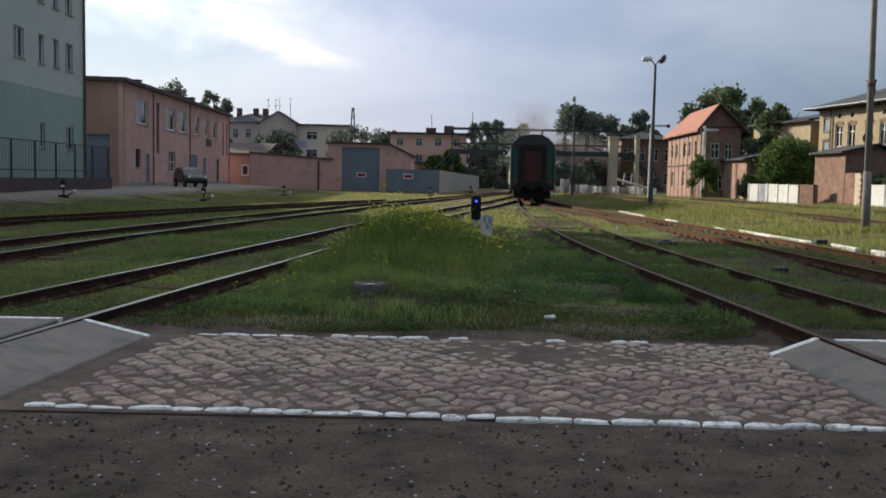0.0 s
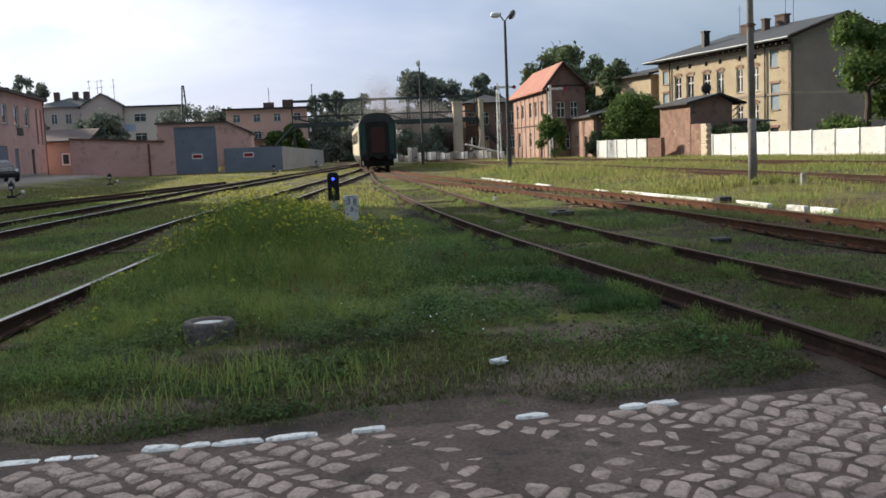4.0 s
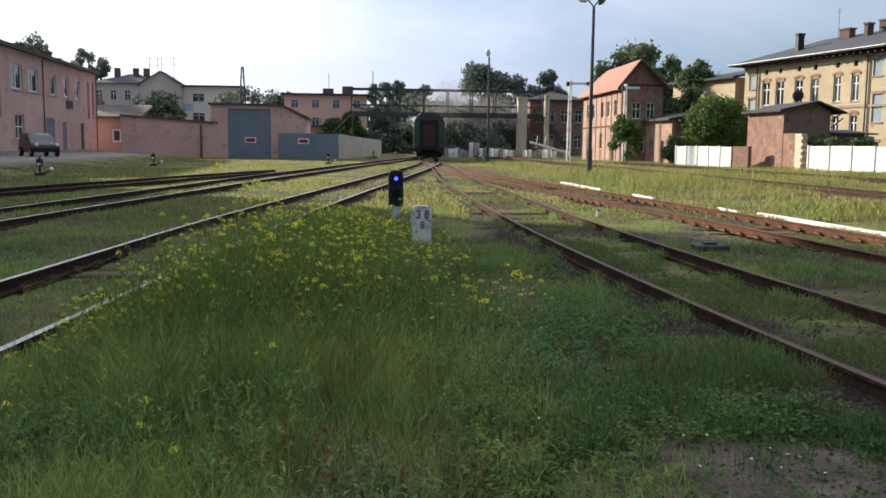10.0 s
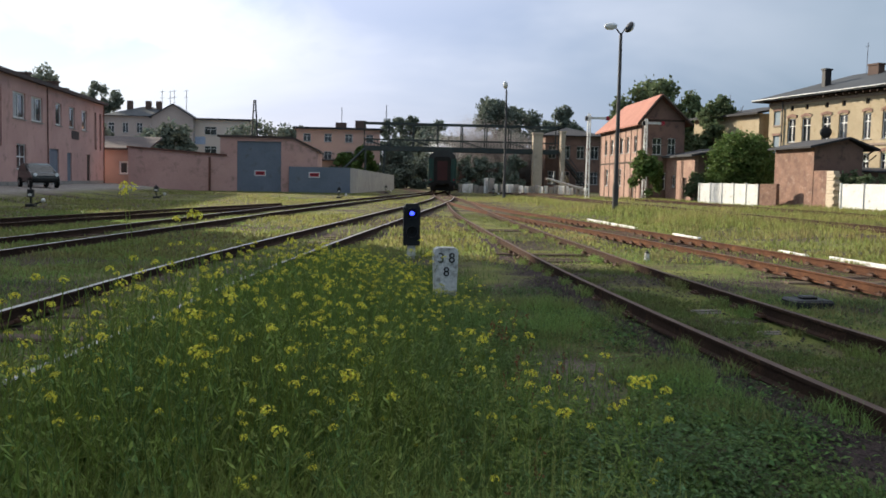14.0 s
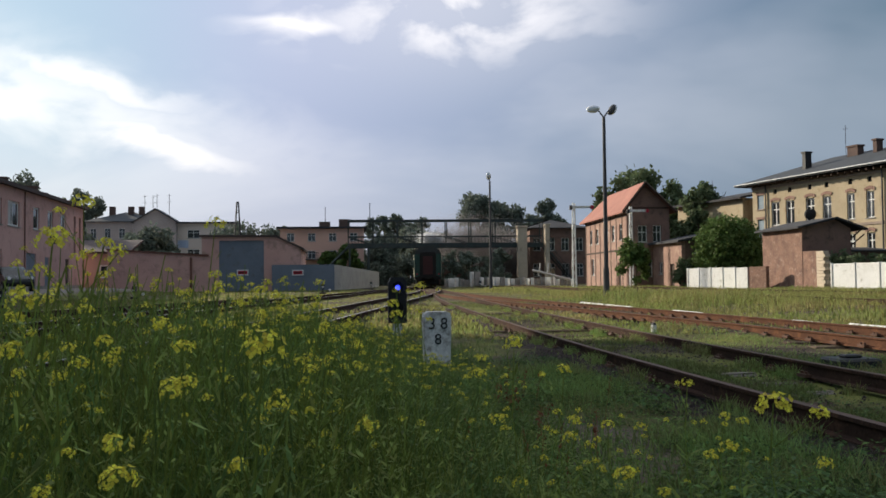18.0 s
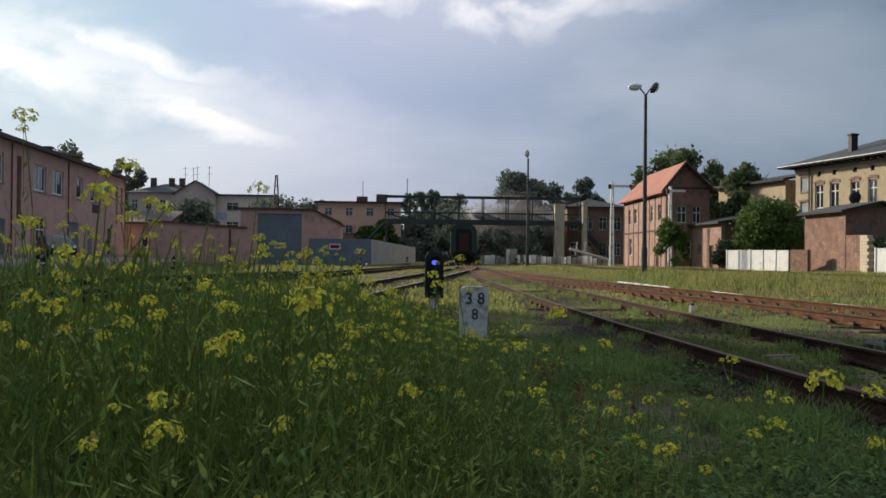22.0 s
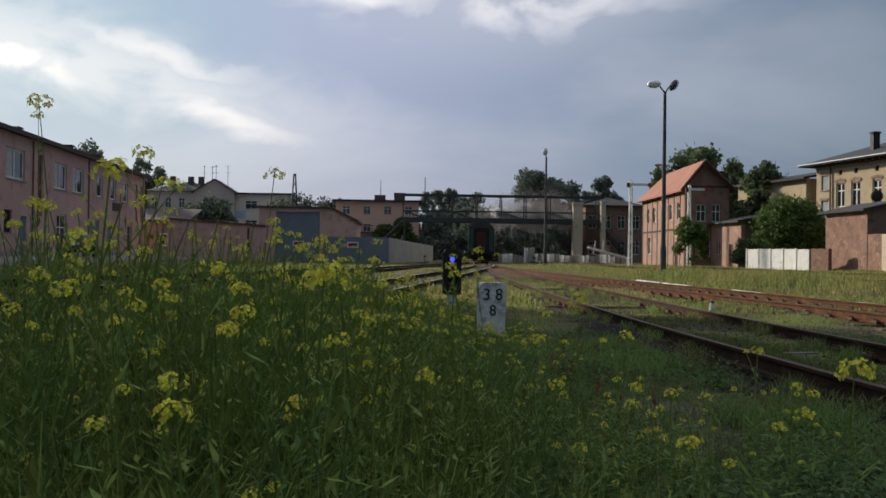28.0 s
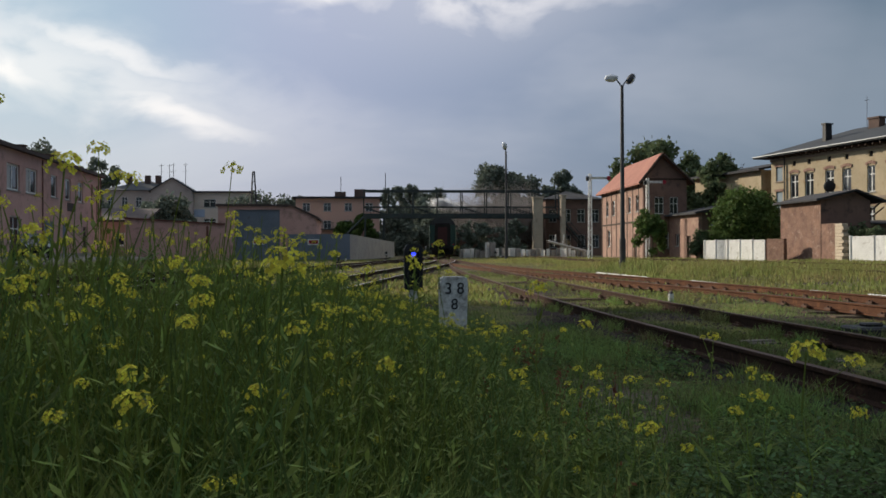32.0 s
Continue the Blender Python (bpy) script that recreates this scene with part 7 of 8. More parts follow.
def trees():
    # the distant crowns carry haze in the colour of leaf_far
    big = "broad dark-leaved tree behind the footbridge"
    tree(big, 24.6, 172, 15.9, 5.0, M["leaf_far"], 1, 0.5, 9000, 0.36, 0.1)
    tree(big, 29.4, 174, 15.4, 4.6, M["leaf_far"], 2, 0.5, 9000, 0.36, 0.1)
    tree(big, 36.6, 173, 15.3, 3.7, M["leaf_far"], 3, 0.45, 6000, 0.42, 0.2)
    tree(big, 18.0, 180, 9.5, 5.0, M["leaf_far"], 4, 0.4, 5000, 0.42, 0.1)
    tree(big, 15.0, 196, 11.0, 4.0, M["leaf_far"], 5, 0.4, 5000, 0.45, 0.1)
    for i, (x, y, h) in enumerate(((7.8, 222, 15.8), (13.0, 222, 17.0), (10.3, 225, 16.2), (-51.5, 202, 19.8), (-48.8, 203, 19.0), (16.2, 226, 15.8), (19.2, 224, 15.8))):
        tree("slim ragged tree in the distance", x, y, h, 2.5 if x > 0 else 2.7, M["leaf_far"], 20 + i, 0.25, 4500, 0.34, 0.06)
    for i, (x, y, h, s) in enumerate(((39.7, 130, 15.6, 4.7), (36.0, 128, 13.8, 3.6), (43.4, 130, 13.8, 3.4))):
        tree("tall leafy tree behind the brick houses", x, y, h, s, M["leaf"], 40 + i, 0.5, 6500, 0.34, 0.25)
    tree("leafy tree with bare dead upper branches", 37.6, 104.5, 11.0, 2.7, M["leaf"], 50, 0.35, 6500, 0.22, 0.2, dead=True)
    tree("leafy tree beside the brick house", 36.2, 101.5, 7.6, 2.4, M["leaf"], 51, 0.3, 4000, 0.24, 0.2)
    tree("wide rounded bush behind the white wall", 33.4, 88.4, 6.3, 3.1, M["leaf_bush"], 52, 0.2, 24000, 0.14, 0.1, "bush")
    tree("leafy tree in shade behind the white wall", 40.6, 63.0, 9.4, 3.6, M["leaf_bush"], 53, 0.35, 13000, 0.2, 0.1)
    tree("leafy tree in shade behind the white wall", 45.0, 54.0, 9.4, 4.6, M["leaf_bush"], 54, 0.35, 13000, 0.2, 0.1)
    tree("young leafy tree before the brick house", 26.6, 93.0, 4.4, 1.6, M["leaf_bush"], 55, 0.12, 3000, 0.18, 0.15)
    for i, (x, y) in enumerate(((34.9, 73.8), (35.7, 72.0), (36.4, 70.3))):
        tree("low shaded scrub behind the white wall", x, y, 2.7 - 0.15 * i, 1.1, M["leaf"], 57 + i, 0.08, 1500, 0.14, 0.1)
    tree("scrubby bush against the brick annexe", 30.2, 90.6, 2.6, 1.1, M["leaf"], 56, 0.08, 1500, 0.14, 0.1)
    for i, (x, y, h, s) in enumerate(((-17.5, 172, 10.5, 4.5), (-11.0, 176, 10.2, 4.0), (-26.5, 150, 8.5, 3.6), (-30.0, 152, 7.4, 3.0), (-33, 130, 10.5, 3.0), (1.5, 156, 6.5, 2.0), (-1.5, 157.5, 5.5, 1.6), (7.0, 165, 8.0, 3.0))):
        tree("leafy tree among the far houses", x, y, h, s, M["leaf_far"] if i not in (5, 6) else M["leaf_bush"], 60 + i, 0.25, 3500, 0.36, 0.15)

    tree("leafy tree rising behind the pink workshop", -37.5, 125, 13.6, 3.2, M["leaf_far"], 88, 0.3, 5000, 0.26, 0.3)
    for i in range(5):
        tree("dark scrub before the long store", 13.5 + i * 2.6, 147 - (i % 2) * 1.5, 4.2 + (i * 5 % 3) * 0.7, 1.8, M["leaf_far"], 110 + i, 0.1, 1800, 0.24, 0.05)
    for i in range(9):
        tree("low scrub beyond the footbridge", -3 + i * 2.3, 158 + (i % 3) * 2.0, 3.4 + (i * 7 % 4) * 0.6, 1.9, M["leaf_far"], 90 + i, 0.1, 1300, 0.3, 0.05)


trees()


# ---- grass, weeds, flowers ----
def blades(rng, x, y, h, width, lean=0.5):
    """Grass blades as bent strips of two quads' worth of corners (one tapering quad each)."""
    n = len(x)
    a = rng.uniform(0, 2 * math.pi, n)
    w = width * rng.uniform(0.6, 1.3, n)
    z = ground_z(x, y) - 0.01
    side = np.stack([np.cos(a) * w, np.sin(a) * w, np.zeros(n)], -1)
    d = rng.uniform(0, 2 * math.pi, n)
    l = h * lean * rng.uniform(0.1, 1.0, n)
    tip = np.stack([np.cos(d) * l, np.sin(d) * l, h], -1)
    base = np.stack([x, y, z], -1)
    mid = base + tip * np.array([0.35, 0.35, 0.6])
    v = np.stack([base - side, base + side, mid + side * 0.7, mid - side * 0.7, mid - side * 0.7, mid + side * 0.7, base + tip + side * 0.08, base + tip - side * 0.08], 1)
    return v.reshape(-1, 3)


def off_tracks(x, y, keys, half, rng, often):
    """Which points stay: fewer where a track runs."""
    ok = np.ones(len(x), bool)
    for k in keys:
        keep = often * 0.6 if k == "right_inner" else often
        tx, ty = spline(TRACKS[k], 1.0)
        d = np.abs(x - np.interp(y, ty, tx))
        on = (d < half) & (y < ty[-1])
        near_rail = np.abs(d - GAUGE / 2) < 0.16
        ok &= ~((on & (rng.random(len(x)) > keep)) | (on & near_rail))
    return ok


def patch(x, y, scale, seed):
    """Slow waves between 0 and 1, for patchy growth."""
    v = np.zeros(len(x))
    r = np.random.default_rng(seed)
    for i in range(6):
        a, f = r.uniform(0, 6.28), (1 + i * 0.55) / scale
        v += np.sin((x * np.cos(a) + y * np.sin(a)) * f + r.uniform(0, 6.28)) / (1 + i * 0.35)
    return 0.5 + 0.5 * np.tanh(v * 0.9)


ALL = list(TRACKS)


def clumps(rng, x, y, r, count, length, rise=0.9):
    """Leafy rosettes: oval, folded leaves springing from each spot (x, y) of radius r."""
    k = np.repeat(np.arange(len(x)), count)
    n = len(k)
    a = rng.uniform(0, 2 * math.pi, n)
    d = r[k] * np.sqrt(rng.random(n))
    # leaves stand higher in the middle of a clump
    px, py = x[k] + np.cos(a) * d, y[k] + np.sin(a) * d
    top = r[k] * rise * (1 - 0.75 * (d / r[k]) ** 2) * rng.uniform(0.15, 1.0, n)
    base = np.stack([px, py, ground_z(px, py) + top], -1)
    b = a + rng.normal(0, 0.9, n)
    l = length * rng.uniform(0.45, 1.3, n) * (0.5 + 5.0 * r[k]).clip(0.6, 1.4)
    up = rng.uniform(-0.25, 0.8, n)
    way = np.stack([np.cos(b) * l, np.sin(b) * l, up * l], -1)
    side = np.stack([-np.sin(b), np.cos(b), rng.normal(0, 0.35, n)], -1) * (l * rng.uniform(0.2, 0.34, n))[:, None]
    droop = np.stack([np.zeros(n), np.zeros(n), -0.18 * l], -1)
    mid = base + way * 0.55
    v = np.stack([base, mid + side, base + way + droop, mid - side], 1)
    return v.reshape(-1, 3)


def beside_main(x, y):
    """Distance out from the near rail of the main line, towards the path."""
    tx, ty = spline(TRACKS["main"], 1.0)
    return np.interp(y, ty, tx) - GAUGE / 2 - x


def barren(x, y, p, rng):
    """Trodden earth and the clinker shoulder, where next to nothing grows."""
    bad = y < 8.85 + 0.4 * patch(x, y, 0.4, 3)
    for cx, cy, rx, ry in BARE:
        bad |= ((x - cx) / rx) ** 2 + ((y - cy) / ry) ** 2 < 1 + 1.2 * (p - 0.5)
    d = beside_main(x, y)
    bad |= (d > -0.1) & (d < 0.05 + 0.42 * patch(x, y, 0.8, 41)) & (y > 12.3) & (y < 27)
    return bad & (rng.random(len(x)) > 0.12)


def meadow():
    rng = np.random.default_rng(7)
    # near wedge between the tracks: tufted grass
    n = 330000
    x, y = rng.uniform(-13, 12, n), 8.9 + 22 * rng.uniform(0, 1, n) ** 1.4
    p = patch(x, y, 1.6, 2)
    weedy = smooth(0.2, 1.3, x) * smooth(3.3, 2.9, x)
    keep = (rng.random(n) < (0.06 + 0.94 * patch(x, y, 0.42, 17) ** 1.5) * (1 - 0.45 * weedy)) & ~barren(x, y, p, rng) & off_tracks(x, y, ALL, 1.2, rng, 0.75)
    x, y, p, weedy = x[keep], y[keep], p[keep], weedy[keep]
    wedge = np.exp(-((x + 0.6) / 2.0) ** 2) * smooth(11.0, 16, y)
    h = (0.05 + 0.09 * p + 0.14 * wedge * smooth(0, 1.0, x - np.interp(y, [9, 15, 20, 25, 30], [-2.7, -2.2, -1.7, -1.0, -0.2]))) * rng.uniform(0.4, 1.3, len(x)) * (1 - 0.35 * weedy)
    between = np.zeros(len(x), bool)
    for key in TRACKS:
        tx, ty = spline(TRACKS[key], 1.0)
        between |= np.abs(x - np.interp(y, ty, tx)) < 1.0
    h = np.where(between, h * 0.55, h) * (0.4 + 0.6 * smooth(9.4, 11.2, y))
    ob = new("near_grass", soup("near_grass", blades(rng, x, y, h, 0.0042, 0.9), 4, M["grass"]))
    tagged(ob, "patchy tufted grass between the tracks", "grass", kind="stuff")
    # short worn turf beside the crossing
    n = 90000
    x, y = rng.uniform(-3.4, 3.2, n), 8.85 + 2.0 * rng.random(n) ** 1.2
    keep = (rng.random(n) < 0.2 + 0.8 * patch(x, y, 0.5, 51)) & (y > 8.85 + 0.3 * patch(x, y, 0.4, 3))
    x, y = x[keep], y[keep]
    tagged(new("worn_turf", soup("worn_turf", blades(rng, x, y, rng.uniform(0.012, 0.05, len(x)), 0.004, 1.4), 4, M["turf"])), "short worn turf beside the crossing", "grass", kind="stuff")
    # green growth over the sidings
    n = 130000
    x, y = rng.uniform(-17, -2.6, n), 10 + 38 * rng.random(n) ** 1.3
    x = x * (0.45 + y / 48)
    keep = off_tracks(x, y, ALL, 1.2, rng, 0.85) & (x < np.interp(y, [9, 20, 30, 40], [-2.8, -1.9, -0.6, 1.2])) & (x > -16) & (rng.random(n) < 0.25 + 0.75 * patch(x, y, 1.4, 53))
    x, y = x[keep], y[keep]
    tagged(new("siding_grass", soup("siding_grass", blades(rng, x, y, rng.uniform(0.03, 0.10, len(x)), 0.0035 + 0.0002 * y, 0.8), 4, M["grass"])), "green grass grown over the sidings", "grass", kind="stuff")
    # leafy weeds in rosettes and low cushions
    n = 17000
    x, y = rng.uniform(-5.5, 7, n), 8.95 + 15 * rng.random(n) ** 1.35
    p = patch(x, y, 1.1, 5)
    keep = (rng.random(n) < 0.12 + 0.88 * smooth(0.3, 0.65, p)) & off_tracks(x, y, ALL, 1.1, rng, 0.35) & ~barren(x, y, patch(x, y, 1.6, 2), rng)
    x, y = x[keep], y[keep]
    size = rng.uniform(0.03, 0.10, len(x)) * (0.7 + 0.8 * patch(x, y, 0.5, 23))
    # a thicker carpet beside the right-hand track
    n = 5200
    x2, y2 = rng.uniform(0.5, 3.0, n), 12.5 + 10 * rng.random(n)
    keep = (rng.random(n) < 0.12 + 0.88 * smooth(0.36, 0.62, patch(x2, y2, 0.7, 6))) & ~barren(x2, y2, patch(x2, y2, 1.6, 2), rng)
    x, y, size = np.append(x, x2[keep]), np.append(y, y2[keep]), np.append(size, rng.uniform(0.05, 0.17, keep.sum()))
    young = rng.random(len(x)) < 0.15 + 0.45 * smooth(0.45, 0.75, patch(x, y, 0.6, 61))
    tagged(new("young_weeds", soup("young_weeds", clumps(rng, x[young], y[young], size[young] * 1.1, 24, 0.027), 4, M["weed_young"])), "fresh green chickweed and clover cushions", "weeds", kind="stuff")
    leaves_ = clumps(rng, x[~young], y[~young], size[~young], 24, 0.028)
    # big-leaved docks and burdock
    n = 190
    x3, y3 = rng.uniform(-2.6, 3.1, n), 9.4 + 11 * rng.random(n)
    keep = ~barren(x3, y3, patch(x3, y3, 1.6, 2), rng) & off_tracks(x3, y3, ALL, 1.1, rng, 0.1) & (rng.random(n) < smooth(0.25, 0.7, patch(x3, y3, 0.9, 29)))
    x3, y3 = x3[keep], y3[keep]
    big = clumps(rng, x3, y3, rng.uniform(0.07, 0.17, len(x3)), 16, 0.068, 1.1)
    ob = new("low_weeds", soup("low_weeds", np.concatenate([leaves_, big]), 4, M["weed"]))
    tagged(ob, "low broad-leaved weeds", "weeds", kind="stuff")
    # taller leafy shoots at the foot of the thicket
    n = 1500
    x, y = rng.uniform(-2.3, 2.0, n), 10.2 + 9 * rng.random(n) ** 1.2
    keep = ~barren(x, y, patch(x, y, 1.6, 2), rng) & (x > np.interp(y, [9, 15, 20], [-2.6, -2.0, -1.5])) & (rng.random(n) < 0.1 + 0.9 * smooth(0.35, 0.7, patch(x, y, 0.6, 37)))
    x, y = x[keep], y[keep]
    tallish = clumps(rng, x, y, rng.uniform(0.05, 0.12, len(x)), 26, 0.038, 2.2)
    # bushy feathery mugwort among the grass
    n = 1150
    bx, by = rng.uniform(-1.9, 2.1, n), 10.8 + 6.5 * rng.random(n)
    keep = ~barren(bx, by, patch(bx, by, 1.6, 2), rng) & (bx > np.interp(by, [9, 15, 20], [-2.4, -1.7, -1.2])) & (rng.random(n) < smooth(0.38, 0.75, patch(bx, by, 0.7, 83)))
    bx, by = bx[keep], by[keep]
    br = rng.uniform(0.07, 0.14, len(bx))
    bushy = np.concatenate([clumps(rng, bx, by, br, 70, 0.026, 2.6), clumps(rng, bx, by, br * 0.6, 30, 0.03, 4.0)])
    tagged(new("mugwort", soup("mugwort", bushy, 4, M["mugwort"])), "bushy grey-green mugwort among the grass", "weeds", kind="stuff")
    tagged(new("leafy_shoots", soup("leafy_shoots", tallish, 4, M["thicket"])), "leafy young nettles and goosefoot in the grass", "weeds", kind="stuff")
    # tufts along the feet of the main line's rails
    n = 34000
    y = 9.0 + 34 * rng.random(n) ** 1.5
    left = rng.random(n) < 0.5
    tx, ty = spline(TRACKS["main"], 1.0)
    out = 0.07 + 0.16 * rng.random(n) ** 1.5
    x = np.interp(y, ty, tx) + np.where(left, -GAUGE / 2, GAUGE / 2) - out
    run = patch(x, y, 0.35, 91)
    keep = rng.random(n) < np.where(left, 0.55, 1.0) * smooth(0.45, 0.85, run)
    x, y, run = x[keep], y[keep], run[keep]
    h = rng.uniform(0.04, 0.15, len(x)) * (0.4 + 0.8 * run)
    tagged(new("rail_side_grass", soup("rail_side_grass", blades(rng, x, y, h, 0.004, 0.9), 4, M["grass"])), "grass tufts growing against the rails", "grass", kind="stuff")
    # dark feathery grass on the verge of the main line
    n = 60000
    x, y = rng.uniform(0.9, 3.15, n), 11.6 + 12 * rng.random(n) ** 1.2
    run = patch(x, y, 0.5, 103)
    keep = (rng.random(n) < 0.04 + 0.96 * smooth(0.3, 0.7, run)) & ~barren(x, y, patch(x, y, 1.6, 2), rng) & (beside_main(x, y) > 0.1 + 0.45 * patch(x, y, 0.8, 41))
    x, y, run = x[keep], y[keep], run[keep]
    h = rng.uniform(0.05, 0.22, len(x)) * (0.35 + 0.8 * run)
    dark = y + rng.normal(0, 0.8, len(x)) < 15.2
    tagged(new("verge_grass", soup("verge_grass", blades(rng, x[dark], y[dark], h[dark], 0.0038, 0.8), 4, M["verge_grass"])), "dark feathery grass on the verge of the main line", "grass", kind="stuff")
    tagged(new("soft_grass", soup("soft_grass", blades(rng, x[~dark], y[~dark], h[~dark] * 0.8, 0.0042, 0.8), 4, M["grass"])), "soft green grass beside the main line", "grass", kind="stuff")
    # uneven grass between the rails
    n = 150000
    y = 9.6 + 42 * rng.random(n) ** 1.35
    off = rng.uniform(-0.66, 0.66, n)
    main = rng.random(n) < 0.62
    tr, tyr = spline(TRACKS["right_inner"], 1.0)
    x = np.where(main, np.interp(y, ty, tx), np.interp(y, tyr, tr)) + off
    run = patch(x, y, 0.55, 97)
    keep = rng.random(n) < 0.05 + 0.95 * smooth(0.3, 0.75, run) * (1 - 0.9 * smooth(22, 29, y))
    x, y, run = x[keep], y[keep], run[keep]
    h = rng.uniform(0.02, 0.085, len(x)) * (0.4 + 0.8 * run)
    tagged(new("track_grass", soup("track_grass", blades(rng, x, y, h, 0.0042 + 0.00012 * y, 1.0), 4, M["track_grass"])), "short uneven grass between the rails", "grass", kind="stuff")
    # reddish sorrel stalks
    v = []
    for cx, cy in ((1.0, 17.4), (0.7, 15.6), (-0.5, 13.3), (1.6, 14.6), (0.1, 12.8), (1.25, 19.2)):
        for k in range(16):
            px, py = cx + rng.normal(0, 0.28), cy + rng.normal(0, 0.4)
            foot = np.array([px, py, float(ground_z(px, py))])
            tip = foot + np.array([rng.normal(0, 0.04), rng.normal(0, 0.04), rng.uniform(0.18, 0.36)])
            o = np.array([0.0016, 0, 0])
            v += [foot - o, foot + o, tip + o * 0.5, tip - o * 0.5]
            for q in range(14):
                c = foot + (tip - foot) * rng.uniform(0.5, 1.0) + rng.normal(0, 0.007, 3)
                d, e = rng.normal(0, 0.005, 3), rng.normal(0, 0.005, 3)
                v += [c - d, c - e, c + d, c + e]
    tagged(new("sorrel_stalks", soup("sorrel_stalks", np.array(v), 4, M["sorrel"])), "reddish-brown seed stalks of sorrel", "weeds", kind="stuff")
    # yellowing grass before the flowers
    n = 75000
    x, y = rng.normal(-1.0, 1.2, n), rng.normal(13.2, 1.6, n)
    keep = (y > 9.2) & (x > -2.5) & (x < 1.5) & (rng.random(n) < 0.08 + 0.92 * patch(x, y, 0.45, 12) ** 1.5) & ((x + 0.9) ** 2 + (y - 11.2) ** 2 > 0.45)
    x, y = x[keep], y[keep]
    h = rng.uniform(0.06, 0.30, len(x)) * (0.35 + 0.9 * patch(x, y, 0.45, 12)) * (0.6 + 0.4 * smooth(0.8, -0.6, x)) * (0.8 + 0.8 * smooth(12.0, 14, y)) * (0.4 + 0.6 * smooth(-2.3, -1.1, x))
    ob = new("dry_grass", soup("dry_grass", blades(rng, x, y, h, 0.004, 0.9), 4, M["grass_dry"]))
    tagged(ob, "soft yellowing grass before the flowers", "grass", kind="stuff")
    # open yard farther off
    n = 170000
    y = 28 + 75 * rng.uniform(0, 1, n) ** 1.5
    x = rng.uniform(-16, 32, n) * (0.6 + y / 100)
    p = patch(x, y, 4.0, 9)
    keep = (rng.random(n) < 0.3 + 0.7 * p) & off_tracks(x, y, [k for k in ALL if k not in ("main", "right_inner")], 1.2, rng, 0.3) & off_tracks(x, y, ["main", "right_inner"], 1.15, rng, 0.08) & (x > -16) & (x < 34)
    x, y, p = x[keep], y[keep], p[keep]
    tall = smooth(10.0, 12.5, x) * (1 - smooth(14.2, 15.8, x)) + 0.6 * smooth(19, 21, x)
    h = (0.05 + 0.06 * p + 0.26 * tall * (0.4 + 0.6 * p)) * rng.uniform(0.6, 1.3, len(x))
    ob = new("yard_grass", soup("yard_grass", blades(rng, x, y, h, 0.022), 4, M["grass_sun"]))
    tagged(ob, "sunlit yellow-green grass across the yard", "grass", kind="stuff")
    # tall grass along the right-hand side
    n = 75000
    x, y = rng.uniform(9.0, 40, n), rng.uniform(12, 60, n)
    p = patch(x, y, 2.4, 13)
    keep = (p > 0.35) & off_tracks(x, y, ALL, 1.9, rng, 0.05) & (x < 8 + y * 0.7)
    x, y = x[keep], y[keep]
    h = rng.uniform(0.08, 0.30, len(x)) * (1 + 0.9 * smooth(34, 44, y)) * smooth(9.0, 11.0, x) * (1 - 0.5 * smooth(14.5, 16, x))
    ob = new("tall_grass", soup("tall_grass", blades(rng, x, y, h, 0.008, 0.7), 4, M["grass_sun"]))
    tagged(ob, "tall seeding grass beside the far tracks", "grass", kind="stuff")


meadow()


def floret(c, t, s):
    """Four petals round c, facing t."""
    b1 = np.cross(t, [0.31, 0.83, 0.12])
    b1 /= np.linalg.norm(b1)
    b2 = np.cross(t, b1)
    v = []
    for k in range(4):
        q = k * math.pi / 2
        d, o = b1 * math.cos(q) + b2 * math.sin(q), -b1 * math.sin(q) + b2 * math.cos(q)
        v += [c, c + d * s * 0.6 + o * s * 0.45, c + d * s + t * s * 0.1, c + d * s * 0.6 - o * s * 0.45]
    return v


def flower_head(rng, r, n):
    """A rounded, loose cluster of small four-petalled florets turned outwards on all sides."""
    v = []
    for i in range(n):
        q, u = i * 2.4 + rng.uniform(-0.4, 0.4), (i + 0.5) / n
        z = 1.0 - 1.35 * u
        f = math.sqrt(max(0.05, 1 - z * z))
        t = np.array([math.cos(q) * f, math.sin(q) * f, z])
        c = t * np.array([1, 1, 0.85]) * r * rng.uniform(0.7, 1.15)
        t = t + rng.normal(0, 0.3, 3)
        v += floret(c, t / np.linalg.norm(t), r * rng.uniform(0.22, 0.36))
    return np.array(v)


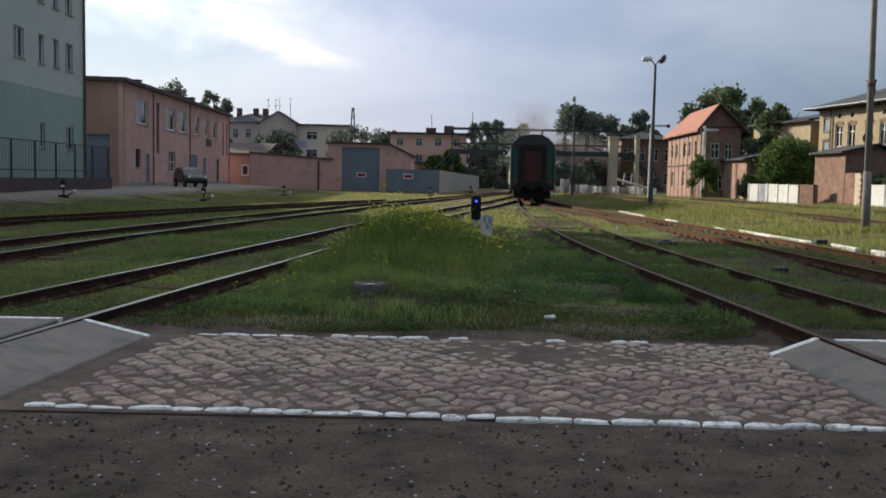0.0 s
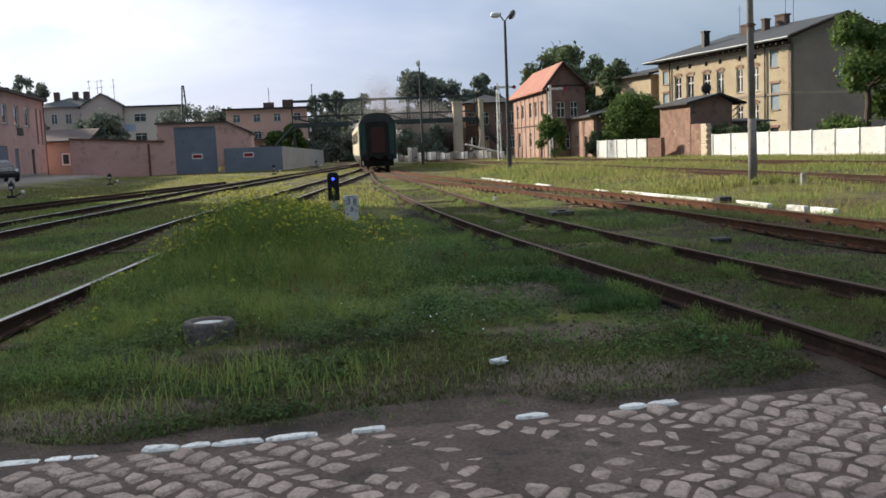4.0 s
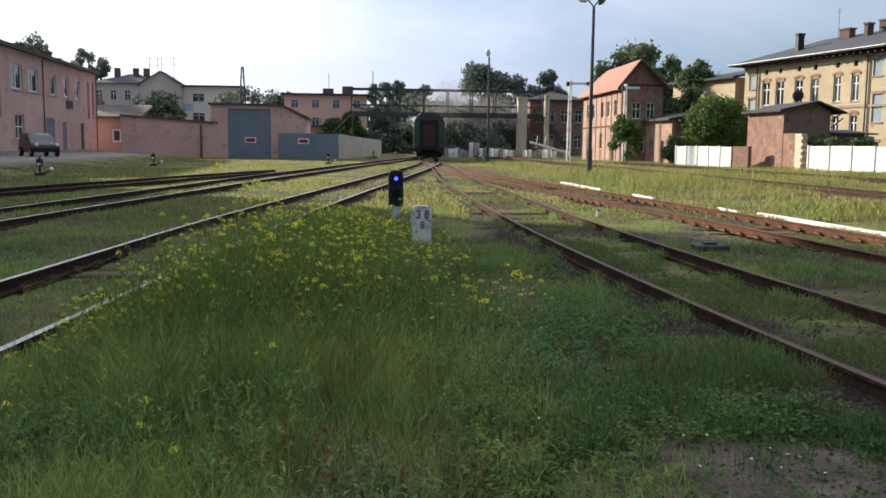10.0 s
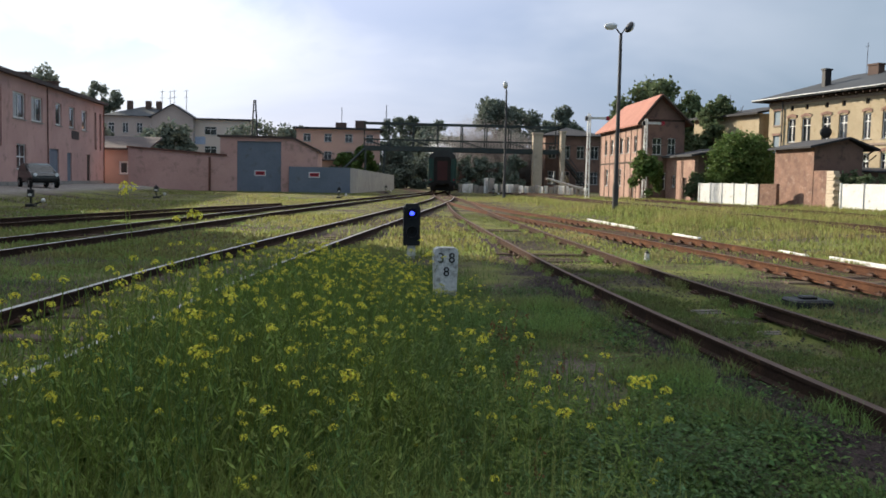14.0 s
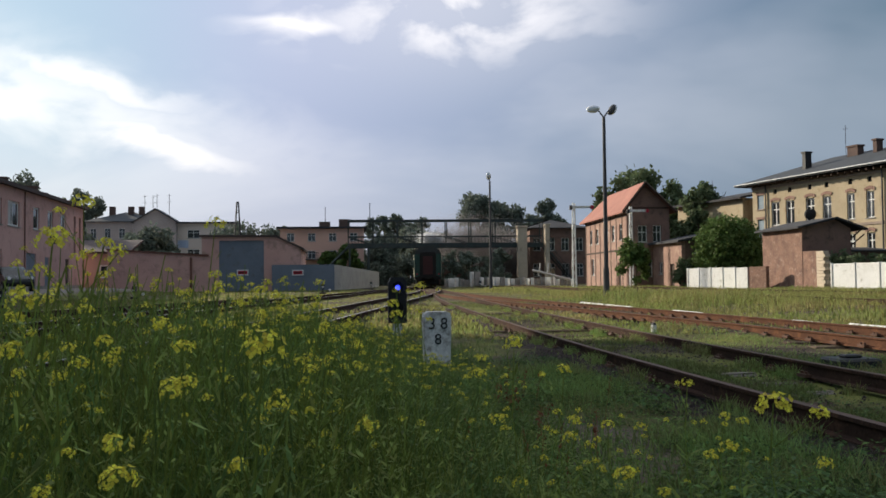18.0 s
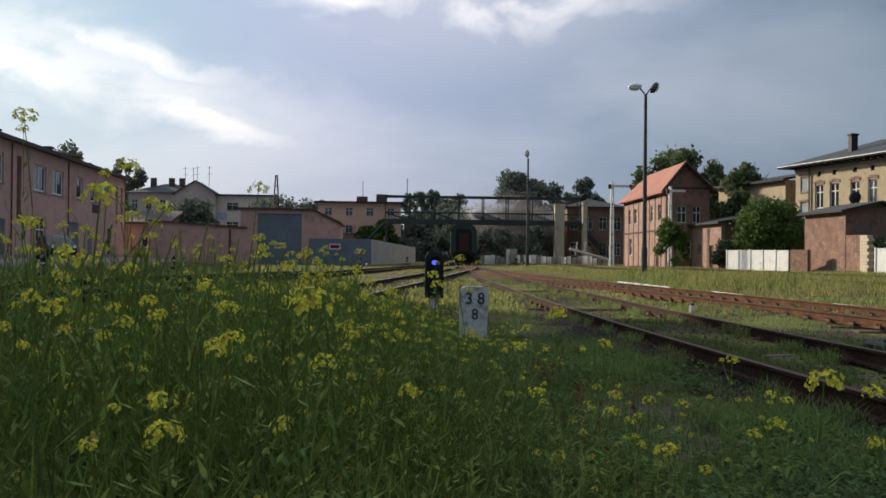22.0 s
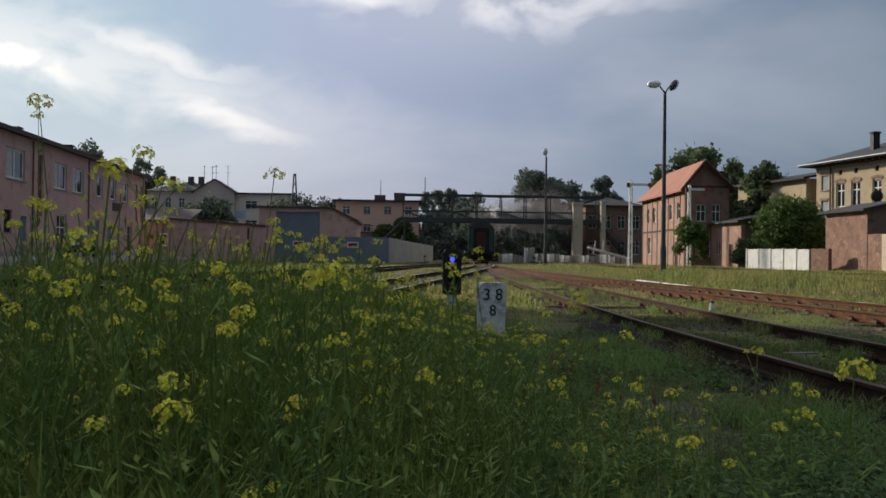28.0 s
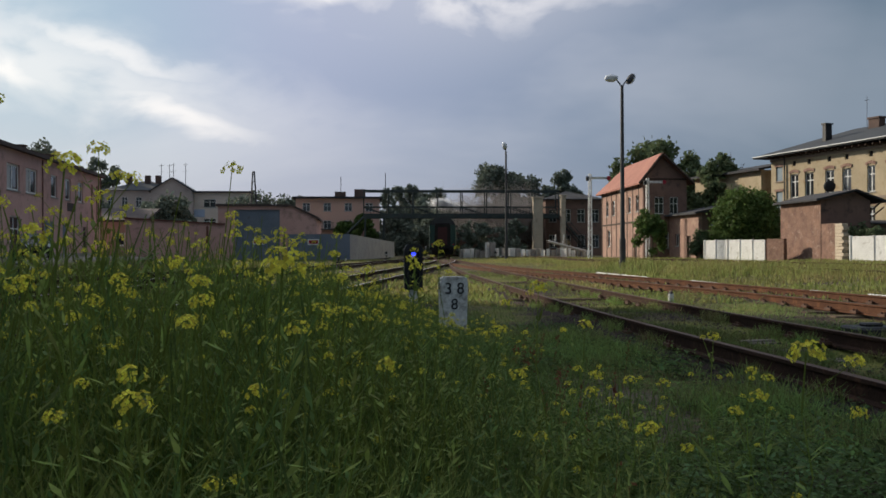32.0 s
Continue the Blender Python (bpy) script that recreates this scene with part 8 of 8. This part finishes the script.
def plant_shape(rng, florets):
    """One plant a metre high: stems and leaves, flower clusters (corners of loose quads)."""
    stems, heads = [], []

    def strip(a, b, w):
        for s in (np.array([1, 0, 0.0]), np.array([0, 1.0, 0])):
            stems.extend([a - s * w, a + s * w, b + s * w * 0.6, b - s * w * 0.6])

    def leaf(s, a, rise, l, w):
        d, o = np.array([math.cos(a), math.sin(a), rise]), np.array([-math.sin(a), math.cos(a), 0])
        stems.extend([s, s + d * l * 0.5 + o * w, s + d * l, s + d * l * 0.5 - o * w])

    pts = [np.zeros(3)]
    for k in range(5):
        pts.append(pts[-1] + np.array([rng.uniform(-0.04, 0.04), rng.uniform(-0.04, 0.04), 0.2]))
    for a, b in zip(pts, pts[1:]):
        strip(a, b, 0.0026)
    heads.append((pts[-1], rng.uniform(0.015, 0.025)))
    for k in range(rng.integers(1, 4)):
        f = rng.uniform(0.5, 0.86)
        s = pts[0] + (pts[-1] - pts[0]) * f
        a = rng.uniform(0, 6.28)
        e = s + np.array([math.cos(a) * 0.12, math.sin(a) * 0.12, rng.uniform(0.08, 0.24)])
        e[2] = min(e[2], 0.98)
        strip(s, e, 0.0018)
        heads.append((e, rng.uniform(0.008, 0.015)))
        for q in range(3):
            leaf(s + (e - s) * rng.uniform(0.2, 0.8), rng.uniform(0, 6.28), 0.4, rng.uniform(0.02, 0.05), 0.005)
    for k in range(26):
        f = rng.uniform(0.03, 0.93)
        leaf(pts[0] + (pts[-1] - pts[0]) * f, rng.uniform(0, 6.28), rng.uniform(0.0, 1.3), rng.uniform(0.04, 0.15) * (1.2 - f), rng.uniform(0.003, 0.014) * (1.3 - f))
    return np.array(stems), [flower_head(rng, r, florets) + c for c, r in heads]


def set_plant(v, R, w, s, lean, o):
    q = v @ R.T
    return q * np.array([w, w, s]) + q[:, 2:3] * s * lean + o


def verge(y):
    """Where the growth ends beside the left-hand track."""
    return np.interp(y, [9, 14, 17, 20, 25, 30, 40], [-3.0, -2.35, -2.0, -1.6, -1.0, -0.2, 1.4])


def crest(x, y):
    return smooth(1.4, -0.45, x) * smooth(11.4, 15.1, y) * (1 - 0.30 * smooth(16.8, 20.5, y) - 0.30 * smooth(21, 26, y)) * smooth(0.0, 1.1, x - verge(y))


def mustard_height(x, y):
    """Tallest in the thicket left of the path, low towards the right-hand track."""
    return 0.19 + 0.80 * float(crest(x, y))


# x, y, height and radius of the main cluster of the plants that stand out
TALL = [(-1.03, 16.2, 1.37, 0.041), (-0.76, 16.4, 1.24, 0.039), (-0.38, 14.8, 1.04, 0.031), (-0.27, 16, 1.14, 0.032), (0.0, 14.4, 0.88, 0.029), (-0.25, 14.7, 0.71, 0.026), (-0.2, 14.5, 0.7, 0.026),
        (0.68, 17, 0.57, 0.03), (0.94, 16.6, 0.62, 0.026), (0.68, 16.6, 0.44, 0.03), (1.05, 16.2, 0.31, 0.042), (0.69, 16.2, 0.29, 0.028), (1.13, 15.3, 0.66, 0.042), (1.17, 16.4, 0.43, 0.024),
        (1.05, 16.4, 0.44, 0.028), (0.52, 18, 0.93, 0.03), (0.93, 16.4, 0.46, 0.024), (0.91, 16.4, 0.4, 0.03), (1.31, 16, 0.52, 0.02), (1.55, 16.4, 0.44, 0.026), (1.19, 16, 0.63, 0.02),
        (1.34, 16.2, 0.36, 0.023), (0.96, 16.8, 0.43, 0.022), (1.01, 16.5, 0.35, 0.022), (-0.52, 15, 0.84, 0.027), (-0.56, 15.2, 0.93, 0.034), (0.52, 15.4, 0.81, 0.022), (-0.2, 15, 0.84, 0.022),
        (0.33, 17.2, 0.86, 0.026), (0.44, 18.7, 0.9, 0.026), (0.30, 16.5, 0.84, 0.024), (0.62, 20.2, 0.88, 0.024)]


def flowers():
    rng = np.random.default_rng(21)
    shapes = [plant_shape(rng, 16) for i in range(9)]

    def ways(s):
        a = rng.uniform(0, 6.28)
        R = np.array([[math.cos(a), -math.sin(a), 0], [math.sin(a), math.cos(a), 0], [0, 0, 1]])
        return R, 0.7 + 0.4 * rng.random(), s, np.array([rng.normal(0, 0.09), rng.normal(0, 0.09), 0])

    def where(n, x0, x1, y0, y1, power=1.0):
        out = []
        while len(out) < n:
            x, y = rng.uniform(x0, x1), y0 + (y1 - y0) * rng.random() ** power
            left = verge(y)
            d = (1.0 if x < 0.7 else math.exp(-((x - 0.7) / 0.75) ** 2)) * (0.04 + 0.96 * float(smooth(10.4, 15.5, y)))
            d *= 0.25 + 0.75 * float(patch(np.array([x]), np.array([y]), 0.55, 8)[0])
            if x > left and rng.random() < d and not (y < 14.3 and abs(x - 0.1) < 0.35):
                out.append((x, y))
        return out

    # single plants nearest the path's end
    group = "wild mustard plants"
    for k, (x, y) in enumerate(where(60, -2.0, 0.3, 14.6, 18.0)):
        s = mustard_height(x, y) * rng.uniform(0.75, 1.2)
        t = thing("mustard_plant", "wild mustard plant with small yellow flower clusters", "flower", (x, y, float(ground_z(x, y)) - 0.02), group=group)
        st, hd = shapes[rng.integers(len(shapes))]
        R, w, s, lean = ways(s)
        part("stem", soup("stem", set_plant(st, R, w, s, lean, 0), 4, M["stem"]), None, t)
        for h in hd:
            c = h.mean(0)
            part("flower_head", soup("flower_head", set_plant((h - c) * np.array([1 / w, 1 / w, 1 / s]) + c, R, w, s, lean, 0), 4, M["petal"]), None, t)
    # single taller ones, each with its main cluster at a known height
    for x, y, s, r in TALL:
        t = thing("mustard_plant", "tall wild mustard plant standing above the rest", "flower", (x, y, float(ground_z(x, y)) - 0.02), group=group)
        st, hd = shapes[rng.integers(len(shapes))]
        R, w, s, lean = ways(s + 0.02 - float(ground_z(x, y)))
        tip = np.append(-(hd[0].mean(0) @ R.T)[:2] * w / s, 0)
        part("stem", soup("stem", set_plant(st, R, w, s, tip, 0), 4, M["stem"]), None, t)
        for k, h in enumerate(hd):
            c = h.mean(0)
            g = (1.12 * r if k == 0 else 0.6 * r) / np.abs(h - c).max()
            part("flower_head", soup("flower_head", set_plant((h - c) * np.array([g / w, g / w, g / s]) + c, R, w, s, tip, 0), 4, M["petal"]), None, t)
    # the rest of the thicket
    st_all, hd_all = [], []
    for x, y in where(1900, -3.2, 1.7, 11.5, 27, 1.0) + where(1000, -2.2, 0.4, 14.8, 21):
        st, hd = shapes[rng.integers(len(shapes))]
        R, w, s, lean = ways(mustard_height(x, y) * rng.uniform(0.55, 1.12))
        o = np.array([x, y, float(ground_z(x, y)) - 0.02])
        st_all.append(set_plant(st, R, w, s, lean, o))
        for h in hd[:rng.integers(1, 3) if rng.random() < (0.10 + 0.30 * float(smooth(14.2, 15.8, y)) + 0.32 * float(smooth(17.5, 21, y))) * (0.12 if x > 0.15 and y < 17.5 else 1) else 0]:
            c = h.mean(0)
            hd_all.append(set_plant((h - c) * np.array([1 / w, 1 / w, 1 / s]) + c, R, w, s, lean, o))
    tagged(new("mustard_stems", soup("mustard_stems", np.concatenate(st_all), 4, M["stem"])), "stems and leaves of a thicket of wild mustard", "flowers", kind="stuff")
    tagged(new("mustard_flowers", soup("mustard_flowers", np.concatenate(hd_all), 4, M["petal"])), "small yellow flower clusters of wild mustard", "flowers", kind="stuff")
    # leafy shoots without flowers
    st_all = []
    for x, y in where(2200, -3.2, 1.8, 11.5, 26, 1.1):
        st = shapes[rng.integers(len(shapes))][0]
        R, w, s, lean = ways(mustard_height(x, y) * rng.uniform(0.6, 1.08))
        st_all.append(set_plant(st, R, w, s, lean * 1.5, np.array([x, y, float(ground_z(x, y)) - 0.02])))
    tagged(new("mustard_shoots", soup("mustard_shoots", np.concatenate(st_all), 4, M["thicket"])), "feathery green shoots of wild mustard", "weeds", kind="stuff")
    # ripe grass ears at the near edge of the thicket
    n = 150
    x, y = rng.uniform(-0.35, 1.0, n), rng.uniform(14.75, 16.0, n)
    ears = []
    for k in range(n):
        foot = np.array([x[k], y[k], float(ground_z(x[k], y[k])) - 0.02])
        tip = foot + np.array([rng.normal(0, 0.05), rng.normal(0, 0.05), rng.uniform(0.2, 0.42)])
        o = np.array([0.0014, 0, 0])
        ears += [foot - o, foot + o, tip + o * 0.6, tip - o * 0.6]
        for q in range(16):
            c = tip + np.array([0, 0, 0.0055 * q])
            b = rng.uniform(0, 6.28)
            d = np.array([math.cos(b) * 0.009, math.sin(b) * 0.009, 0.016])
            e = np.array([-math.sin(b), math.cos(b), 0]) * 0.0022
            ears += [c - e, c + e, c + d + e * 0.4, c + d - e * 0.4]
    tagged(new("grass_ears", soup("grass_ears", np.array(ears), 4, M["grass_dry"])), "pale ripe ears of wall barley grass", "grass", kind="stuff")
    # fine leafy undergrowth of the thicket
    n = 190000
    x, y = rng.uniform(-3.2, 2.2, n), 11.0 + 15.5 * rng.random(n) ** 1.15
    left = verge(y)
    keep = (x > left) & (rng.random(n) < np.where(x < 0.8, 1, np.exp(-((x - 0.8) / 0.6) ** 2))) & (rng.random(n) < smooth(12.2, 15.2, y))
    x, y = x[keep], y[keep]
    lift = crest(x, y)
    h = (0.13 + 0.48 * lift) * rng.uniform(0.4, 1.15, len(x))
    tuft = patch(x, y, 0.5, 71)
    front = (y < 15.3) & (rng.random(len(x)) < 0.2 + 0.6 * tuft)
    dry = front & (tuft > 0.55)
    tagged(new("front_grass", soup("front_grass", blades(rng, x[front & ~dry], y[front & ~dry], h[front & ~dry] * 0.9, 0.0036, 0.8), 4, M["grass"])), "green grass at the front of the flowers", "grass", kind="stuff")
    tagged(new("yellow_grass", soup("yellow_grass", blades(rng, x[dry], y[dry], h[dry], 0.0036, 0.8), 4, M["grass_dry"])), "yellow-green grass tufts at the front of the flowers", "grass", kind="stuff")
    back = y >= 15.3
    tagged(new("undergrowth", soup("undergrowth", blades(rng, x[back], y[back], h[back], 0.0036, 0.55), 4, M["shade"])), "dense leafy undergrowth among the flowers", "weeds", kind="stuff")


flowers()


def daisies():
    rng = np.random.default_rng(44)
    v = []
    for cx, cy, n in ((0.35, 11.9, 14), (1.05, 11.0, 12), (-0.5, 11.7, 8), (1.9, 13.2, 10), (0.9, 13.6, 8), (-1.6, 12.8, 8)):
        for i in range(n):
            x, y = cx + rng.normal(0, 0.16), cy + rng.normal(0, 0.16)
            c = np.array([x, y, float(ground_z(x, y)) + rng.uniform(0.06, 0.16)])
            t = np.array([rng.normal(0, 0.3), -0.3 + rng.normal(0, 0.3), 1.0])
            v += floret(c, t / np.linalg.norm(t), rng.uniform(0.006, 0.011))
    tagged(new("white_clover_flowers", soup("white_clover_flowers", np.array(v), 4, M["signwhite"])), "tiny white flowers scattered in the verge", "flowers", kind="stuff")


daisies()


def chips():
    """Pale stone chips strewn over the earth before the crossing."""
    rng = np.random.default_rng(35)
    n = 420
    c = np.stack([rng.uniform(-4, 4.5, n), rng.uniform(2.2, 5.75, n), np.zeros(n)], -1)
    c[:, 2] = ground_z(c[:, 0], c[:, 1]) + 0.003
    r = rng.uniform(0.004, 0.016, n)
    k = np.array([[1, 0, 0], [0, 1, 0], [-1, 0, 0], [0, -1, 0], [0, 0, 0.7]], float)
    f = np.array([[0, 1, 4], [1, 2, 4], [2, 3, 4], [3, 0, 4]])
    v = k[None] * r[:, None, None] * rng.uniform(0.4, 1.4, (n, 5, 3)) + c[:, None]
    tagged(new("pale_chips", soup("pale_chips", v[:, f].reshape(-1, 3), 3, M["concrete_pale"])), "pale stone chips strewn over the dark earth", "gravel", kind="stuff")


chips()


def pebbles():
    """Loose stones on the bare earth and along the rails."""
    rng = np.random.default_rng(33)
    spots = []
    n = 5200
    spots.append(np.stack([rng.uniform(-5, 5, n), 1.5 + 4.2 * rng.random(n), rng.uniform(0.003, 0.02, n) * rng.uniform(0.4, 1.2, n)], -1))
    n = 5200
    y = 9.3 + 26 * rng.random(n) ** 1.4
    tx, ty = spline(TRACKS["main"], 1.0)
    spots.append(np.stack([np.interp(y, ty, tx) + rng.normal(0, 0.8, n), y, rng.uniform(0.008, 0.026, n)], -1))
    n = 5000
    y = 9.3 + 26 * rng.random(n) ** 1.4
    tx, ty = spline(TRACKS["right_inner"], 1.0)
    spots.append(np.stack([np.interp(y, ty, tx) + rng.normal(0, 1.1, n), y, rng.uniform(0.008, 0.028, n)], -1))
    n = 3600
    y = 12.2 + 13 * rng.random(n) ** 1.3
    tx, ty = spline(TRACKS["main"], 1.0)
    spots.append(np.stack([np.interp(y, ty, tx) - GAUGE / 2 - 0.06 - 0.55 * rng.random(n) ** 1.6, y, rng.uniform(0.010, 0.032, n) * rng.uniform(0.5, 1.1, n)], -1))
    n = 1800
    spots.append(np.stack([rng.normal(2.6, 0.5, n), rng.normal(14.5, 2.5, n), rng.uniform(0.004, 0.016, n)], -1))
    s = np.concatenate(spots)
    c = np.stack([s[:, 0], s[:, 1], ground_z(s[:, 0], s[:, 1]) + s[:, 2] * 0.2], -1)
    k = np.array([[1, 0, 0], [0, 1, 0], [-1, 0, 0], [0, -1, 0], [0, 0, 0.8], [0, 0, -0.6]], float)
    f = np.array([[0, 1, 4], [1, 2, 4], [2, 3, 4], [3, 0, 4]])
    v = k[None] * s[:, 2][:, None, None] * rng.uniform(0.5, 1.3, (len(s), 6, 3)) + c[:, None]
    v = v[:, f].reshape(-1, 3)
    tagged(new("loose_stones", soup("loose_stones", v, 3, M["pebble"])), "loose grey stones and grit on bare earth", "gravel", kind="stuff")


pebbles()


# ---- what moves ----
def rail_at(y):
    x, yy = spline(TRACKS["main"], 1.0)
    return float(np.interp(y, yy, x))


COACH_Y = [(0, 54.9), (1, 58.9), (2, 62.9), (3, 66.5), (4, 69.8), (5, 73.0), (6, 76.2), (7, 79.5), (8, 82.7), (9, 85.7), (10, 88.5), (11, 91.2), (12, 94.0), (13, 96.3), (14, 98.0), (16, 101), (18, 103.5), (22, 105.5), (27, 106), (32, 106)]
STEAM_WAY = [(0, 10.8, 112, 4.4), (3, 11.6, 120, 4.5), (8, 12.4, 137, 4.8), (11, 13.1, 148, 5.0), (14, 13.9, 153, 6.2), (17, 14.5, 153, 7.2), (19, 14.6, 153, 7.3), (21, 15.2, 153, 7.5), (23, 17.1, 153, 7.1), (25, 17.3, 153, 7.2), (27, 17.6, 153, 7.4), (29, 15.8, 153, 7.4), (32, 13.8, 153, 8.0)]


def motions():
    for ob, ahead in ((COACH, 0.0), (COACH_AHEAD, 26.0)):
        rows = []
        for t, y in COACH_Y:
            a, b = rail_at(y + ahead + 2.6), rail_at(y + ahead + 21.4)
            ang = -math.degrees(math.atan2(b - a, 18.8))
            rows.append((t, pose(a - (b - a) / 18.8 * 2.6, y + ahead, RAIL_TOP, 0, 0, ang)))
        walk(ob, rows)
        for w in [c for c in ob.children if c.name.startswith("wheelset")]:
            at = w.matrix_basis.translation.copy()
            dist = 0.0
            rows, last = [], COACH_Y[0][1]
            steps = [(t, float(np.interp(t, [r[0] for r in COACH_Y], [r[1] for r in COACH_Y]))) for t in np.arange(0, 32.01, 0.2)]
            for t, y in steps:
                rows.append((float(t), pose(at.x, at.y, at.z, -math.degrees((y - COACH_Y[0][1]) / 0.46) , 0, 0)))
            walk(w, rows)
    for i, s in enumerate(STEAM):
        rows = []
        for t, x, y, z in STEAM_WAY:
            out = i * float(smooth(18, 27, t))
            rows.append((t, pose(x + 0.5 * i + 2.8 * out, y + i, z - 0.4 * i, 0, 0, 8 * i + t)))
        walk(s, rows)
    for i, s in enumerate(SMOKE):  # drifts over the coach at first, then hangs beyond the bridge
        rows = []
        for t in range(0, 33, 2):
            x, y, z = ((11.0 + 0.42 * t, min(118 + 3.0 * t, 154), 9.0 - 0.05 * t), (19.0, 155, 5.5), (26.0, 156.5, 4.6))[i]
            rows.append((t, pose(x + 0.05 * t, y, z + 0.02 * t, 0, 0, 3 * i + 0.6 * t)))
        walk(s, rows)


motions()
